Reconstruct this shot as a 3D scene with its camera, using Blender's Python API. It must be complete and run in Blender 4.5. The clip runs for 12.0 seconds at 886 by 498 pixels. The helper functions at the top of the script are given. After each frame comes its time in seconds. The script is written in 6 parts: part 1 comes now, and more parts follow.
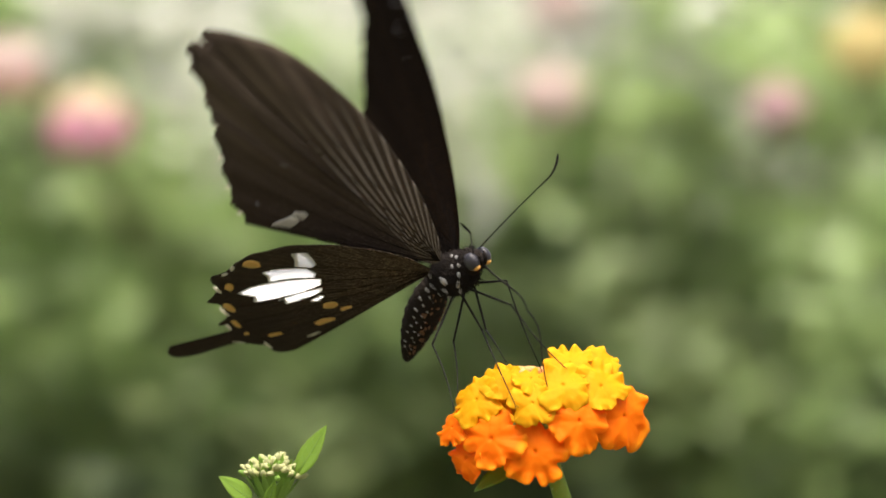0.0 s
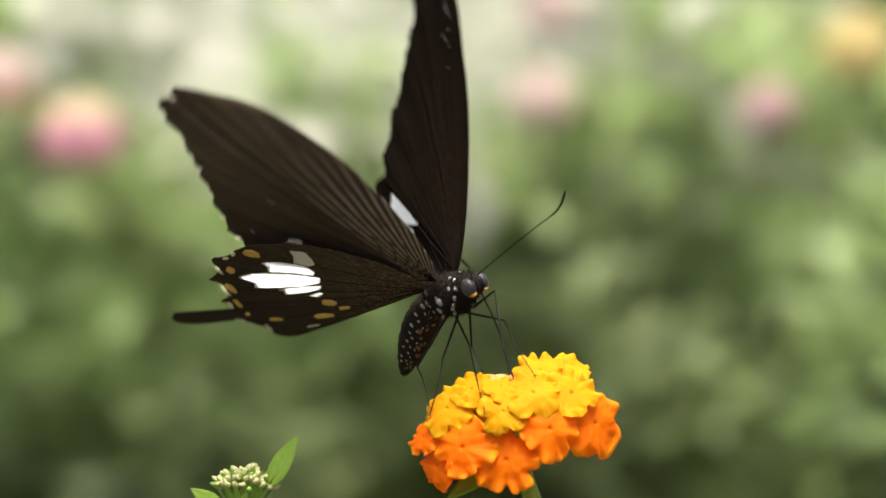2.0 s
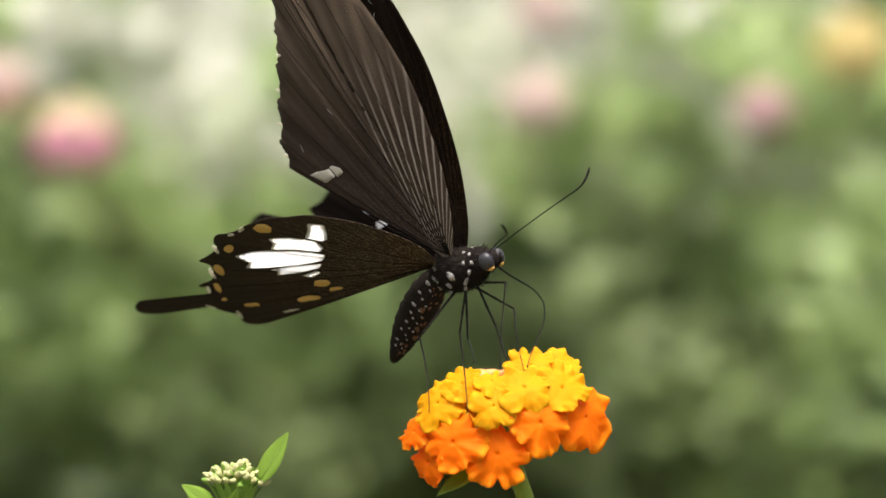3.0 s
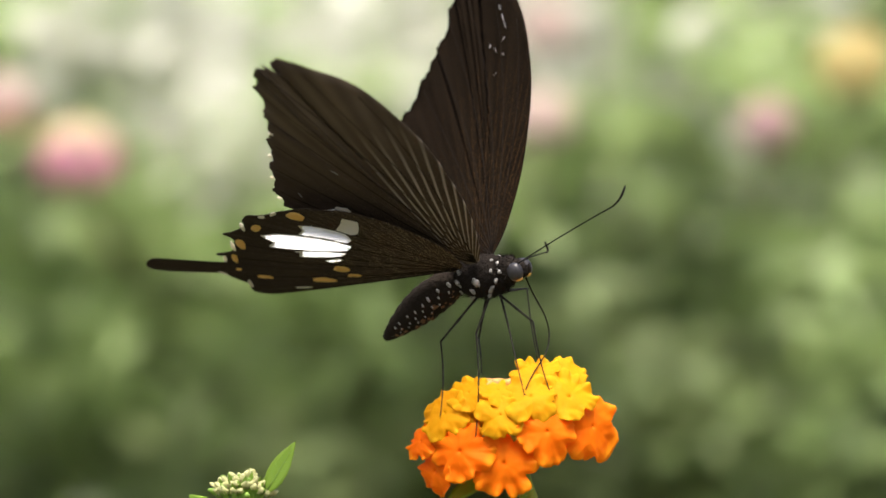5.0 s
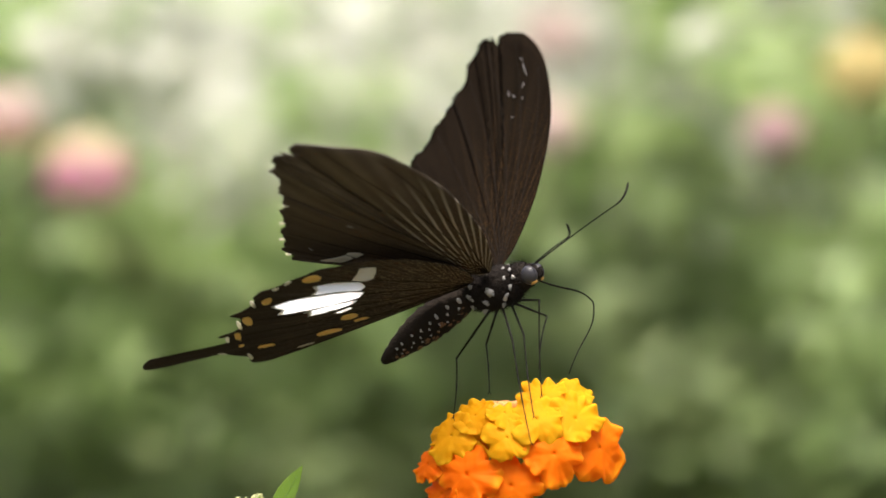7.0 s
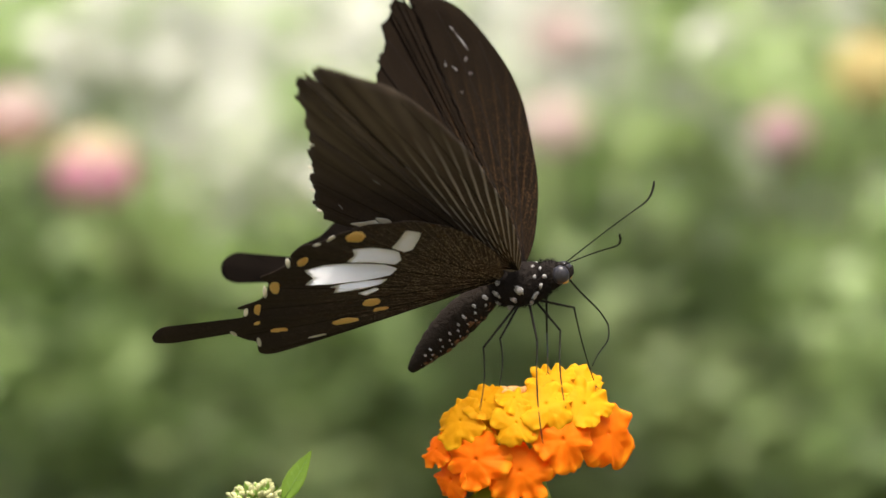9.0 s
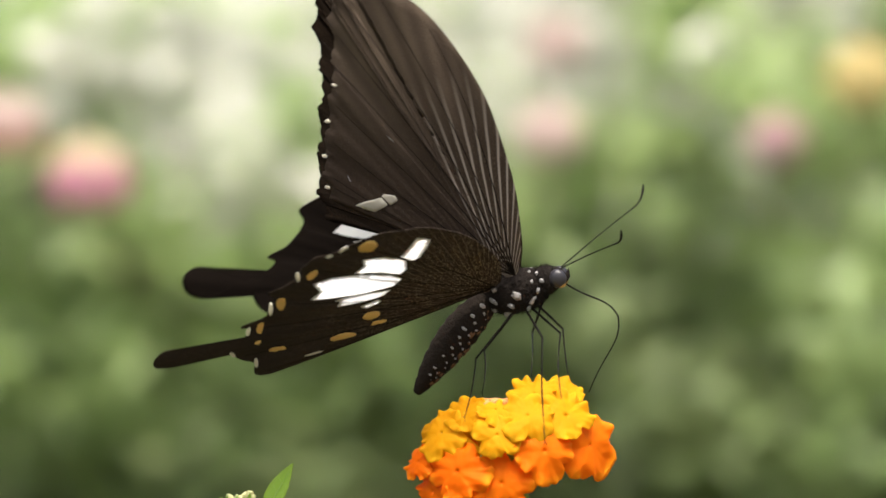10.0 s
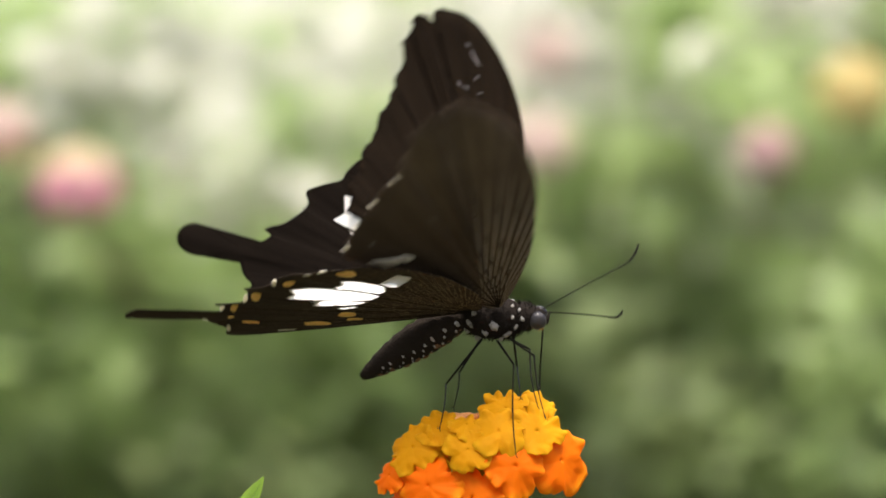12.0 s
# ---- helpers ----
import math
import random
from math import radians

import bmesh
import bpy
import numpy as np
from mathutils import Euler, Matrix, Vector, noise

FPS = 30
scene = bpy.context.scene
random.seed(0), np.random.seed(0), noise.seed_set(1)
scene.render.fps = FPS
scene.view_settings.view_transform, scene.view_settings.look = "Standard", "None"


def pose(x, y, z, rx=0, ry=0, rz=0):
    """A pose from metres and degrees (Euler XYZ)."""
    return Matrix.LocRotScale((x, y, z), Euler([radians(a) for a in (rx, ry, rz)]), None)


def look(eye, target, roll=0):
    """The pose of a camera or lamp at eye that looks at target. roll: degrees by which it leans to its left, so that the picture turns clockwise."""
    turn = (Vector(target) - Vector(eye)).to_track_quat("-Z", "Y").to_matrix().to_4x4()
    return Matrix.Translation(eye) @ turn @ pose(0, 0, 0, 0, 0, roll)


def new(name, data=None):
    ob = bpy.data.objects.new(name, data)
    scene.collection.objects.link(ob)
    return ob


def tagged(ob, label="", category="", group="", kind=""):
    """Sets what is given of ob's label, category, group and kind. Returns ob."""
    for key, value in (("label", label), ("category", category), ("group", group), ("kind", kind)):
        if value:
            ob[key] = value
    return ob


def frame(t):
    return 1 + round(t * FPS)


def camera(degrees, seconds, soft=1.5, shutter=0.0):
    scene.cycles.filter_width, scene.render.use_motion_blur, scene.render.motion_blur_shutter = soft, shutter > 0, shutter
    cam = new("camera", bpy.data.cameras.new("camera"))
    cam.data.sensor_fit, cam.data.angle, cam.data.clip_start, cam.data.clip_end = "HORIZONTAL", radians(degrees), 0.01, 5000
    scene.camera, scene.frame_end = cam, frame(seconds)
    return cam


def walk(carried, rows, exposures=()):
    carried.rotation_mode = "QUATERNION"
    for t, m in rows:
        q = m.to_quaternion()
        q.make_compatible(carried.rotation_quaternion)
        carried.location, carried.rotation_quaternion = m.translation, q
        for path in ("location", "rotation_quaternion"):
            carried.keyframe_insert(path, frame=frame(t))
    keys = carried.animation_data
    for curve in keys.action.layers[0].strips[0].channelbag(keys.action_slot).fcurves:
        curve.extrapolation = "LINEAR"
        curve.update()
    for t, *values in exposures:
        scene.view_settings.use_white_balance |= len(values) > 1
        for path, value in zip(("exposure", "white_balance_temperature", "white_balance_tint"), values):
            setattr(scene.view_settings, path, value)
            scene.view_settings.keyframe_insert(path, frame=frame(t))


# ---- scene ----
# Subject plane at y = 0; the flower head stands about 0.9 m above the ground; small things are given in millimetres.
MM = 0.001
HEIGHT = 0.9
EYE = -0.8

cam = camera(11.194, 12.0, soft=1.6, shutter=0.5)
cam.data.dof.use_dof = True
cam.data.dof.focus_distance = 0.8
cam.data.dof.aperture_fstop = 14.0


def aim(x, z, pan, tilt, lean):
    """Camera pose: shift in millimetres, turn in degrees."""
    m = look((x * MM, EYE, HEIGHT + z * MM), (x * MM, 0, HEIGHT + z * MM))
    return m @ pose(0, 0, 0, 0, pan, 0) @ pose(0, 0, 0, tilt, 0, 0) @ pose(0, 0, 0, 0, 0, lean)


walk(cam, [
    (0, aim(0.00, 0.00, 0.000, 0.000, 0.000)),
    (0.5, aim(2.28, -0.13, 0.086, -0.007, -0.409)),
    (1, aim(3.62, 1.02, 0.088, -0.021, -0.464)),
    (1.5, aim(4.38, 1.56, 0.060, -0.013, -0.581)),
    (2, aim(6.73, 0.98, 0.089, 0.042, -0.694)),
    (2.5, aim(6.45, -0.54, 0.045, 0.097, -0.851)),
    (3, aim(8.37, -1.36, 0.080, 0.145, -0.944)),
    (5, aim(7.58, -3.43, 0.098, 0.413, -1.173)),
    (5.5, aim(8.37, -1.72, 0.153, 0.394, -1.272)),
    (6, aim(9.60, -0.28, 0.221, 0.399, -1.517)),
    (6.5, aim(11.00, 0.36, 0.284, 0.438, -1.804)),
    (7, aim(8.80, 0.17, 0.242, 0.446, -1.705)),
    (9, aim(7.86, -4.16, 0.300, 0.574, -1.572)),
    (9.5, aim(8.85, -3.43, 0.296, 0.591, -1.763)),
    (10, aim(11.82, -2.82, 0.344, 0.622, -1.676)),
    (10.5, aim(14.86, -1.97, 0.386, 0.635, -1.621)),
    (11, aim(15.54, -1.25, 0.354, 0.660, -1.325)),
    (11.5, aim(16.24, -1.44, 0.322, 0.691, -1.194)),
    (12, aim(16.82, -1.46, 0.348, 0.698, -1.301)),
], exposures=[(0, 1.33), (12, 1.3)])

# ---- light ----
SUN_HEIGHT, SUN_TURN = 69.0, 176.0
world = bpy.data.worlds.new("sky")
scene.world = world
world.use_nodes = True
nt = world.node_tree
sky = nt.nodes.new("ShaderNodeTexSky")
sky.sky_type = "NISHITA"
sky.sun_disc = False
sky.sun_elevation = radians(SUN_HEIGHT)
sky.sun_rotation = radians(SUN_TURN)
sky.air_density, sky.dust_density, sky.ozone_density = 0.8, 8.0, 0.6
nt.nodes["Background"].inputs["Strength"].default_value = 0.15
nt.links.new(sky.outputs[0], nt.nodes["Background"].inputs["Color"])

sun = new("sun", bpy.data.lights.new("sun", "SUN"))
sun.data.energy, sun.data.angle, sun.data.color = 2.1, radians(40), (1.0, 0.97, 0.92)
a, e = radians(SUN_TURN), radians(SUN_HEIGHT)
sun.matrix_world = look((3 * math.sin(a) * math.cos(e), 3 * math.cos(a) * math.cos(e), 3 * math.sin(e)), (0, 0, 0))


# ---- materials ----
class Nodes:
    """A short way to write a node material."""

    def __init__(self, name):
        self.mat = bpy.data.materials.new(name)
        self.mat.use_nodes = True
        self.t = self.mat.node_tree
        self.out = self.t.nodes["Material Output"]
        self.p = self.t.nodes["Principled BSDF"]

    def n(self, kind, **values):
        node = self.t.nodes.new("ShaderNode" + kind)
        for k, v in values.items():
            if k == "operation":
                node.operation = v
            elif k == "data_type":
                node.data_type = v
            elif k == "blend_type":
                node.blend_type = v
            elif k == "noise_scale":
                node.inputs["Scale"].default_value = v
        return node

    def link(self, a, b):
        self.t.links.new(a, b)

    def math(self, op, a, b=0.0, c=None):
        node = self.n("Math", operation=op)
        for i, v in enumerate((a, b, c)):
            if v is None:
                continue
            if isinstance(v, (int, float)):
                node.inputs[i].default_value = v
            else:
                self.link(v, node.inputs[i])
        return node.outputs[0]

    def noise(self, scale, detail=3.0, rough=0.55, vec=None):
        node = self.n("TexNoise")
        node.inputs["Scale"].default_value, node.inputs["Detail"].default_value = scale, detail
        node.inputs["Roughness"].default_value = rough
        self.link(vec if vec is not None else self.coords(), node.inputs["Vector"])
        return node.outputs[0]

    def coords(self):
        return self.n("TexCoord").outputs["Object"]

    def ramp(self, fac, *stops):
        node = self.n("ValToRGB")
        els = node.color_ramp.elements
        while len(els) < len(stops):
            els.new(0.5)
        for el, (at, col) in zip(els, stops):
            el.position, el.color = at, (*col, 1)
        self.link(fac, node.inputs[0])
        return node.outputs[0]

    def mix(self, fac, a, b, how="MIX"):
        node = self.n("Mix", data_type="RGBA", blend_type=how)
        for slot, v in ((0, fac), (6, a), (7, b)):
            if isinstance(v, (int, float)):
                node.inputs[slot].default_value = v
            elif isinstance(v, tuple):
                node.inputs[slot].default_value = (*v, 1)
            else:
                self.link(v, node.inputs[slot])
        return node.outputs[2]

    def bump(self, height, strength, distance):
        node = self.n("Bump")
        node.inputs["Strength"].default_value, node.inputs["Distance"].default_value = strength, distance
        self.link(height, node.inputs["Height"])
        self.link(node.outputs[0], self.p.inputs["Normal"])
        return node.outputs[0]

    def set(self, rough=0.6, metal=0.0, spec=0.5, sheen=0.0):
        self.p.inputs["Roughness"].default_value = rough
        self.p.inputs["Metallic"].default_value = metal
        self.p.inputs["Specular IOR Level"].default_value = spec
        self.p.inputs["Sheen Weight"].default_value = sheen

    def color(self, c):
        if isinstance(c, tuple):
            self.p.inputs["Base Color"].default_value = (*c, 1)
        else:
            self.link(c, self.p.inputs["Base Color"])

    def shine(self, amount, c):
        """Lets part of the light shine through from the other side."""
        tr, mx = self.n("BsdfTranslucent"), self.n("MixShader")
        if isinstance(c, tuple):
            tr.inputs[0].default_value = (*c, 1)
        else:
            self.link(c, tr.inputs[0])
        mx.inputs[0].default_value = amount
        self.link(self.p.outputs[0], mx.inputs[1])
        self.link(tr.outputs[0], mx.inputs[2])
        self.link(mx.outputs[0], self.out.inputs[0])


def leaf_material(name, dark, light, glow, gloss=0.45, shine=0.35):
    k = Nodes(name)
    rnd = k.n("NewGeometry").outputs["Random Per Island"]
    c = k.ramp(rnd, (0.0, dark), (1.0, light))
    n = k.noise(140.0, 4.0)
    c = k.mix(k.math("MULTIPLY", n, 0.35), c, tuple(v * 0.7 for v in dark))
    k.color(c)
    k.set(rough=gloss, spec=0.4)
    k.bump(k.noise(420.0, 4.0), 0.25, 0.0008)
    k.shine(shine, glow)
    return k.mat


def wing_material(name, base, stripe, distal, shine, gloss, dotted, rays=(0.27, 0.44), reach=(0.043, 0.02), speckle=0.0):
    """Scaled wing membrane: dark scales, paler rays between the veins, a browner outer field, scattered pale scales."""
    k = Nodes(name)
    sep = k.n("SeparateXYZ")
    k.link(k.coords(), sep.inputs[0])
    x, o = sep.outputs[0], sep.outputs[1]
    ang = k.math("ARCTAN2", k.math("ADD", x, 0.004), k.math("ADD", o, 0.002))
    rad = k.math("SQRT", k.math("ADD", k.math("MULTIPLY", x, x), k.math("MULTIPLY", o, o)))

    def span(value, low, high):
        m = k.n("MapRange")
        m.inputs[1].default_value, m.inputs[2].default_value = low, high
        k.link(value, m.inputs[0])
        return m.outputs[0]

    wob = k.math("MULTIPLY", k.noise(60.0, 2.0), 3.0)
    wave = k.math("SINE", k.math("ADD", k.math("MULTIPLY", ang, 112.0), wob))
    ray = k.math("SMOOTH_MIN", k.math("MAXIMUM", k.math("MULTIPLY", k.math("SUBTRACT", wave, 0.5), 2.4), 0.0), 1.0, 0.1)
    broad = k.math("ADD", k.math("MULTIPLY", k.math("SINE", k.math("ADD", k.math("MULTIPLY", ang, 96.0), wob)), 0.22), 0.68)
    front = span(ang, *rays)
    grain = k.noise(2600.0, 2.0)
    dust = k.noise(5200.0, 2.0)
    patch = k.noise(95.0, 4.0)
    c = k.mix(patch, base, tuple(v * 1.8 for v in base))
    # the outer field, a paler brown, with a dark border
    field = k.math("MULTIPLY", k.math("MULTIPLY", span(rad, 0.027, 0.047), span(ang, -0.1, 0.22)), k.math("MULTIPLY", broad, span(rad, 0.064, 0.055)))
    c = k.mix(k.math("MULTIPLY", field, k.math("ADD", k.math("MULTIPLY", patch, 0.7), 0.4)), c, distal)
    inner = k.math("MULTIPLY", span(rad, *reach), front)
    if dotted:
        ray = k.math("SMOOTH_MIN", k.math("MAXIMUM", k.math("MULTIPLY", k.math("SUBTRACT", wave, 0.72), 3.4), 0.0), 1.0, 0.1)
        c = k.mix(k.math("MULTIPLY", k.math("GREATER_THAN", dust, 0.58), k.math("MULTIPLY", patch, 0.3)), c, tuple(v * 0.45 for v in stripe))
        fac = k.math("MULTIPLY", k.math("MULTIPLY", ray, k.math("GREATER_THAN", dust, 0.5)), k.math("ADD", inner, k.math("MULTIPLY", span(rad, 0.055, 0.03), 0.06)))
    else:
        fac = k.math("MULTIPLY", ray, inner)
    c = k.mix(k.math("MULTIPLY", fac, 0.7), c, stripe)
    fleck = k.math("MULTIPLY", k.math("GREATER_THAN", dust, 0.62), k.math("MULTIPLY", span(rad, 0.045, 0.012), 0.5))
    c = k.mix(fleck, c, tuple(v * 0.8 for v in stripe) if dotted else (0.2, 0.155, 0.095))
    if speckle:
        cell = k.n("TexVoronoi", noise_scale=2300.0)
        k.link(k.coords(), cell.inputs["Vector"])
        gate = k.math("MULTIPLY", k.math("LESS_THAN", cell.outputs["Distance"], 0.3), k.math("GREATER_THAN", k.noise(700.0, 2.0), 0.47))
        near = k.math("ADD", k.math("MULTIPLY", span(rad, 0.04, 0.014), speckle), k.math("MULTIPLY", inner, 0.5 if dotted else 0.0))
        c = k.mix(k.math("MULTIPLY", gate, near), c, stripe)
    k.color(c)
    k.set(rough=0.8, spec=gloss)
    k.bump(k.math("ADD", k.math("MULTIPLY", wave, 0.25), k.math("ADD", grain, k.math("MULTIPLY", patch, 1.5))), 0.5, 0.0003)
    k.shine(shine, (0.2, 0.13, 0.07))
    return k.mat


def plain(name, col, rough=0.6, vary=0.25, scale=900.0, bump=0.2, depth=0.0002, spec=0.4, sheen=0.0, shine=0.0, glow=None):
    """A single pigment with grain, blotches and fine relief."""
    k = Nodes(name)
    n = k.noise(scale, 4.0)
    m = k.noise(scale * 0.12, 3.0)
    c = k.mix(k.math("MULTIPLY", n, vary), col, tuple(v * 0.45 for v in col))
    c = k.mix(k.math("MULTIPLY", m, vary * 0.8), c, tuple(min(1.0, v * 1.5) for v in col))
    k.color(c)
    k.set(rough, 0.0, spec, sheen)
    k.bump(n, bump, depth)
    if shine:
        k.shine(shine, glow or col)
    return k.mat


def petal_material(name, heart, middle, rim, glow):
    k = Nodes(name)
    sep = k.n("SeparateXYZ")
    k.link(k.coords(), sep.inputs[0])
    x, y = sep.outputs[0], sep.outputs[1]
    rad = k.math("MULTIPLY", k.math("SQRT", k.math("ADD", k.math("MULTIPLY", x, x), k.math("MULTIPLY", y, y))), 250.0)
    rad = k.math("ADD", rad, k.math("MULTIPLY", k.math("SUBTRACT", k.noise(500.0, 3.0), 0.5), 0.16))
    c = k.ramp(rad, (0.02, heart), (0.09, middle), (0.76, middle), (0.95, rim))
    rnd = k.n("ObjectInfo").outputs["Random"]
    c = k.mix(k.math("MULTIPLY", rnd, 0.22), c, rim)
    c = k.mix(k.math("MULTIPLY", k.noise(260.0, 2.0), 0.4), c, tuple(v * 0.86 for v in middle))
    c = k.mix(k.math("MULTIPLY", k.noise(1800.0, 4.0), 0.22), c, tuple(v * 0.72 for v in middle))
    k.color(c)
    k.set(0.6, 0.0, 0.12)
    k.bump(k.noise(900.0, 4.0), 0.3, 0.0003)
    k.shine(0.52, glow)
    return k.mat


M_WING_UNDER = wing_material("wing_scales_under", (0.0265, 0.0193, 0.0145), (0.36, 0.31, 0.26), (0.12, 0.092, 0.066), 0.06, 0.03, False, (0.33, 0.43), (0.041, 0.022))
M_HIND_UNDER = wing_material("hindwing_scales_under", (0.0165, 0.012, 0.0095), (0.26, 0.2, 0.135), (0.0135, 0.01, 0.008), 0.02, 0.03, True, (-3.0, -2.9), (0.034, 0.006), 0.14)
M_WING_UPPER = wing_material("wing_scales_upper", (0.0042, 0.0032, 0.0023), (0.05, 0.028, 0.014), (0.0078, 0.0056, 0.0038), 0.003, 0.0, True, (0.1, 0.3), (0.046, 0.02), 0.09)
M_HIND_UPPER = wing_material("hindwing_scales_upper", (0.0036, 0.0028, 0.0022), (0.012, 0.009, 0.007), (0.005, 0.004, 0.003), 0.004, 0.0, True)
M_VEIN = plain("wing_vein", (0.009, 0.007, 0.0055), 0.8, spec=0.02)
M_WHITE = plain("white_scales", (0.95, 0.94, 0.9), 0.7, vary=0.04, shine=0.62, glow=(0.99, 0.98, 0.94))
M_SCUFF = plain("rubbed_scales", (0.26, 0.25, 0.245), 0.5, vary=0.5, scale=3000.0)
M_CREAM = plain("cream_scales", (0.7, 0.66, 0.54), 0.7, vary=0.2, shine=0.45)
M_OCHRE = plain("ochre_scales", (0.78, 0.47, 0.13), 0.7, vary=0.35, shine=0.4)
M_FUR = plain("black_fur", (0.0125, 0.0102, 0.0085), 0.85, vary=0.7, scale=1400.0, bump=0.9, depth=0.0006, spec=0.03)
M_ABDOMEN = plain("brown_fur", (0.016, 0.0125, 0.0095), 0.85, vary=0.7, scale=1400.0, bump=0.9, depth=0.0006, spec=0.03)
M_RUST = plain("rust_scales", (0.12, 0.052, 0.017), 0.7, vary=0.5, scale=1600.0, bump=0.6)
M_DOT = plain("white_dots", (0.25, 0.24, 0.225), 0.75, vary=0.8, scale=2500.0)
M_HORN = plain("black_horn", (0.007, 0.0055, 0.004), 0.45, vary=0.4, scale=2000.0, bump=0.3, spec=0.06)
M_STRAW = plain("amber_ring", (0.5, 0.28, 0.06), 0.4, vary=0.2)
M_STALK = plain("green_stalk", (0.2, 0.3, 0.04), 0.7, vary=0.35, scale=500.0, spec=0.2, shine=0.15)
M_HAIR = plain("pale_hair", (0.55, 0.62, 0.4), 0.6, shine=0.3)
M_BUD = plain("cream_bud", (0.45, 0.45, 0.2), 0.6, vary=0.2, scale=700.0, shine=0.2)
M_BUD_GREEN = plain("green_bract", (0.2, 0.33, 0.05), 0.5, vary=0.3, scale=600.0, shine=0.3, glow=(0.3, 0.46, 0.05))
M_PEACH = plain("peach_bud", (0.74, 0.33, 0.1), 0.55, vary=0.25, scale=800.0, shine=0.2)
M_YELLOW = petal_material("yellow_petal", (0.74, 0.36, 0.002), (0.74, 0.37, 0.003), (0.82, 0.5, 0.012), (0.79, 0.41, 0.003))
M_ORANGE = petal_material("orange_petal", (0.8, 0.15, 0.001), (0.9, 0.2, 0.002), (0.92, 0.42, 0.012), (0.94, 0.24, 0.002))
M_LEAF = leaf_material("fresh_leaf", (0.13, 0.23, 0.02), (0.2, 0.32, 0.035), (0.32, 0.5, 0.03), 0.6, 0.4)

k = Nodes("eye_facets")
k.color(k.mix(k.noise(700.0, 2.0), (0.016, 0.015, 0.016), (0.032, 0.03, 0.033)))
k.set(0.32, 0.0, 0.3)
k.bump(k.noise(5000.0, 1.0), 0.1, 0.00005)
M_EYE = k.mat


# ---- building blocks ----
def link_mesh(name, bm, material, smooth=True):
    me = bpy.data.meshes.new(name)
    bmesh.ops.recalc_face_normals(bm, faces=bm.faces)
    bm.to_mesh(me)
    bm.free()
    me.materials.append(material)
    if smooth:
        me.shade_smooth()
    return me


def part(name, bm, material, parent, label="", smooth=True):
    ob = new(name, link_mesh(name, bm, material, smooth))
    ob.parent = parent
    if label:
        ob["label"] = label
    return ob


def thing(name, m, label, category, group="", kind=""):
    ob = new(name)
    ob.empty_display_size = 0.01
    ob.matrix_basis = m
    return tagged(ob, label, category, group, kind)


def tube(bm, pts, radii, sides=8):
    """A tapered tube along points."""
    pts = [Vector(p) for p in pts]
    rings = []
    side = None
    for i, p in enumerate(pts):
        d = (pts[min(i + 1, len(pts) - 1)] - pts[max(i - 1, 0)]).normalized()
        if side is None:
            side = d.orthogonal().normalized()
        side = (side - d * side.dot(d)).normalized()
        up = d.cross(side)
        r = radii[i] if isinstance(radii, (list, tuple)) else radii
        rings.append([bm.verts.new(p + (side * math.cos(2 * math.pi * j / sides) + up * math.sin(2 * math.pi * j / sides)) * r) for j in range(sides)])
    for a, b in zip(rings, rings[1:]):
        for j in range(sides):
            bm.faces.new((a[j], a[(j + 1) % sides], b[(j + 1) % sides], b[j]))
    bm.faces.new(rings[0][::-1])
    bm.faces.new(rings[-1])


def bow(a, b, bend, n=10):
    """Points of a gentle arc from a to b."""
    a, b, bend = Vector(a), Vector(b), Vector(bend)
    return [a.lerp(b, i / n) + bend * math.sin(math.pi * i / n) for i in range(n + 1)]


def blob(bm, centre, axes, seg=20, rings=12, rough=0.0, turn=None):
    """A rounded, slightly uneven body."""
    m = Matrix.LocRotScale(Vector(centre), turn, Vector(axes))
    made = bmesh.ops.create_uvsphere(bm, u_segments=seg, v_segments=rings, radius=1.0)["verts"]
    for v in made:
        if rough:
            v.co *= 1 + rough * noise.noise(v.co * 3.1 + Vector(centre) * 900)
        v.co = m @ v.co


def spline(ctrl, n):
    """Points on a smooth line through control points."""
    out = []
    c = [Vector(p) for p in ctrl]
    c = [c[0] * 2 - c[1]] + c + [c[-1] * 2 - c[-2]]
    for i in range(1, len(c) - 2):
        for j in range(n):
            u = j / n
            p0, p1, p2, p3 = c[i - 1:i + 3]
            out.append(0.5 * ((2 * p1) + (p2 - p0) * u + (2 * p0 - 5 * p1 + 4 * p2 - p3) * u * u + (3 * p1 - p0 - 3 * p2 + p3) * u ** 3))
    return out + [c[-2]]


# ---- butterfly ----
def camber(x, o, form):
    """Height of the wing's arched surface above its plane, in millimetres; the front edge bends towards the upper side."""
    span, under, bend, arch = form
    r = math.hypot(x, o) / span
    ahead = max(0.0, x * 0.945 - o * 0.326)
    after = max(0.0, o * 0.326 - x * 0.945 - 4.0)
    return under * (arch * math.sin(min(r, 1.2) * 2.6) - bend * ((ahead / 12.0) ** 1.3 + 0.6 * (after / 18.0) ** 1.3)) + 0.45 * math.sin(math.atan2(x, o) * 34) * r * r


def inside(p, shape):
    """Whether a place lies within a closed shape."""
    odd = False
    for a, b in zip(shape, shape[1:] + shape[:1]):
        if (a[1] > p[1]) != (b[1] > p[1]) and p[0] < a[0] + (p[1] - a[1]) * (b[0] - a[0]) / (b[1] - a[1]):
            odd = not odd
    return odd


def sheet(outline, base, form, half=0.055, rings=14, clear=()):
    """A thin closed wing blade: rings from the root to its outline, without scales in the clear cells."""
    bm = bmesh.new()
    n = len(outline)
    layers = []
    for s in (1, -1):
        grid = []
        for i in range(1, rings + 1):
            f = (i / rings) ** 0.8
            row = []
            for p in outline:
                q = Vector(base).lerp(p, f)
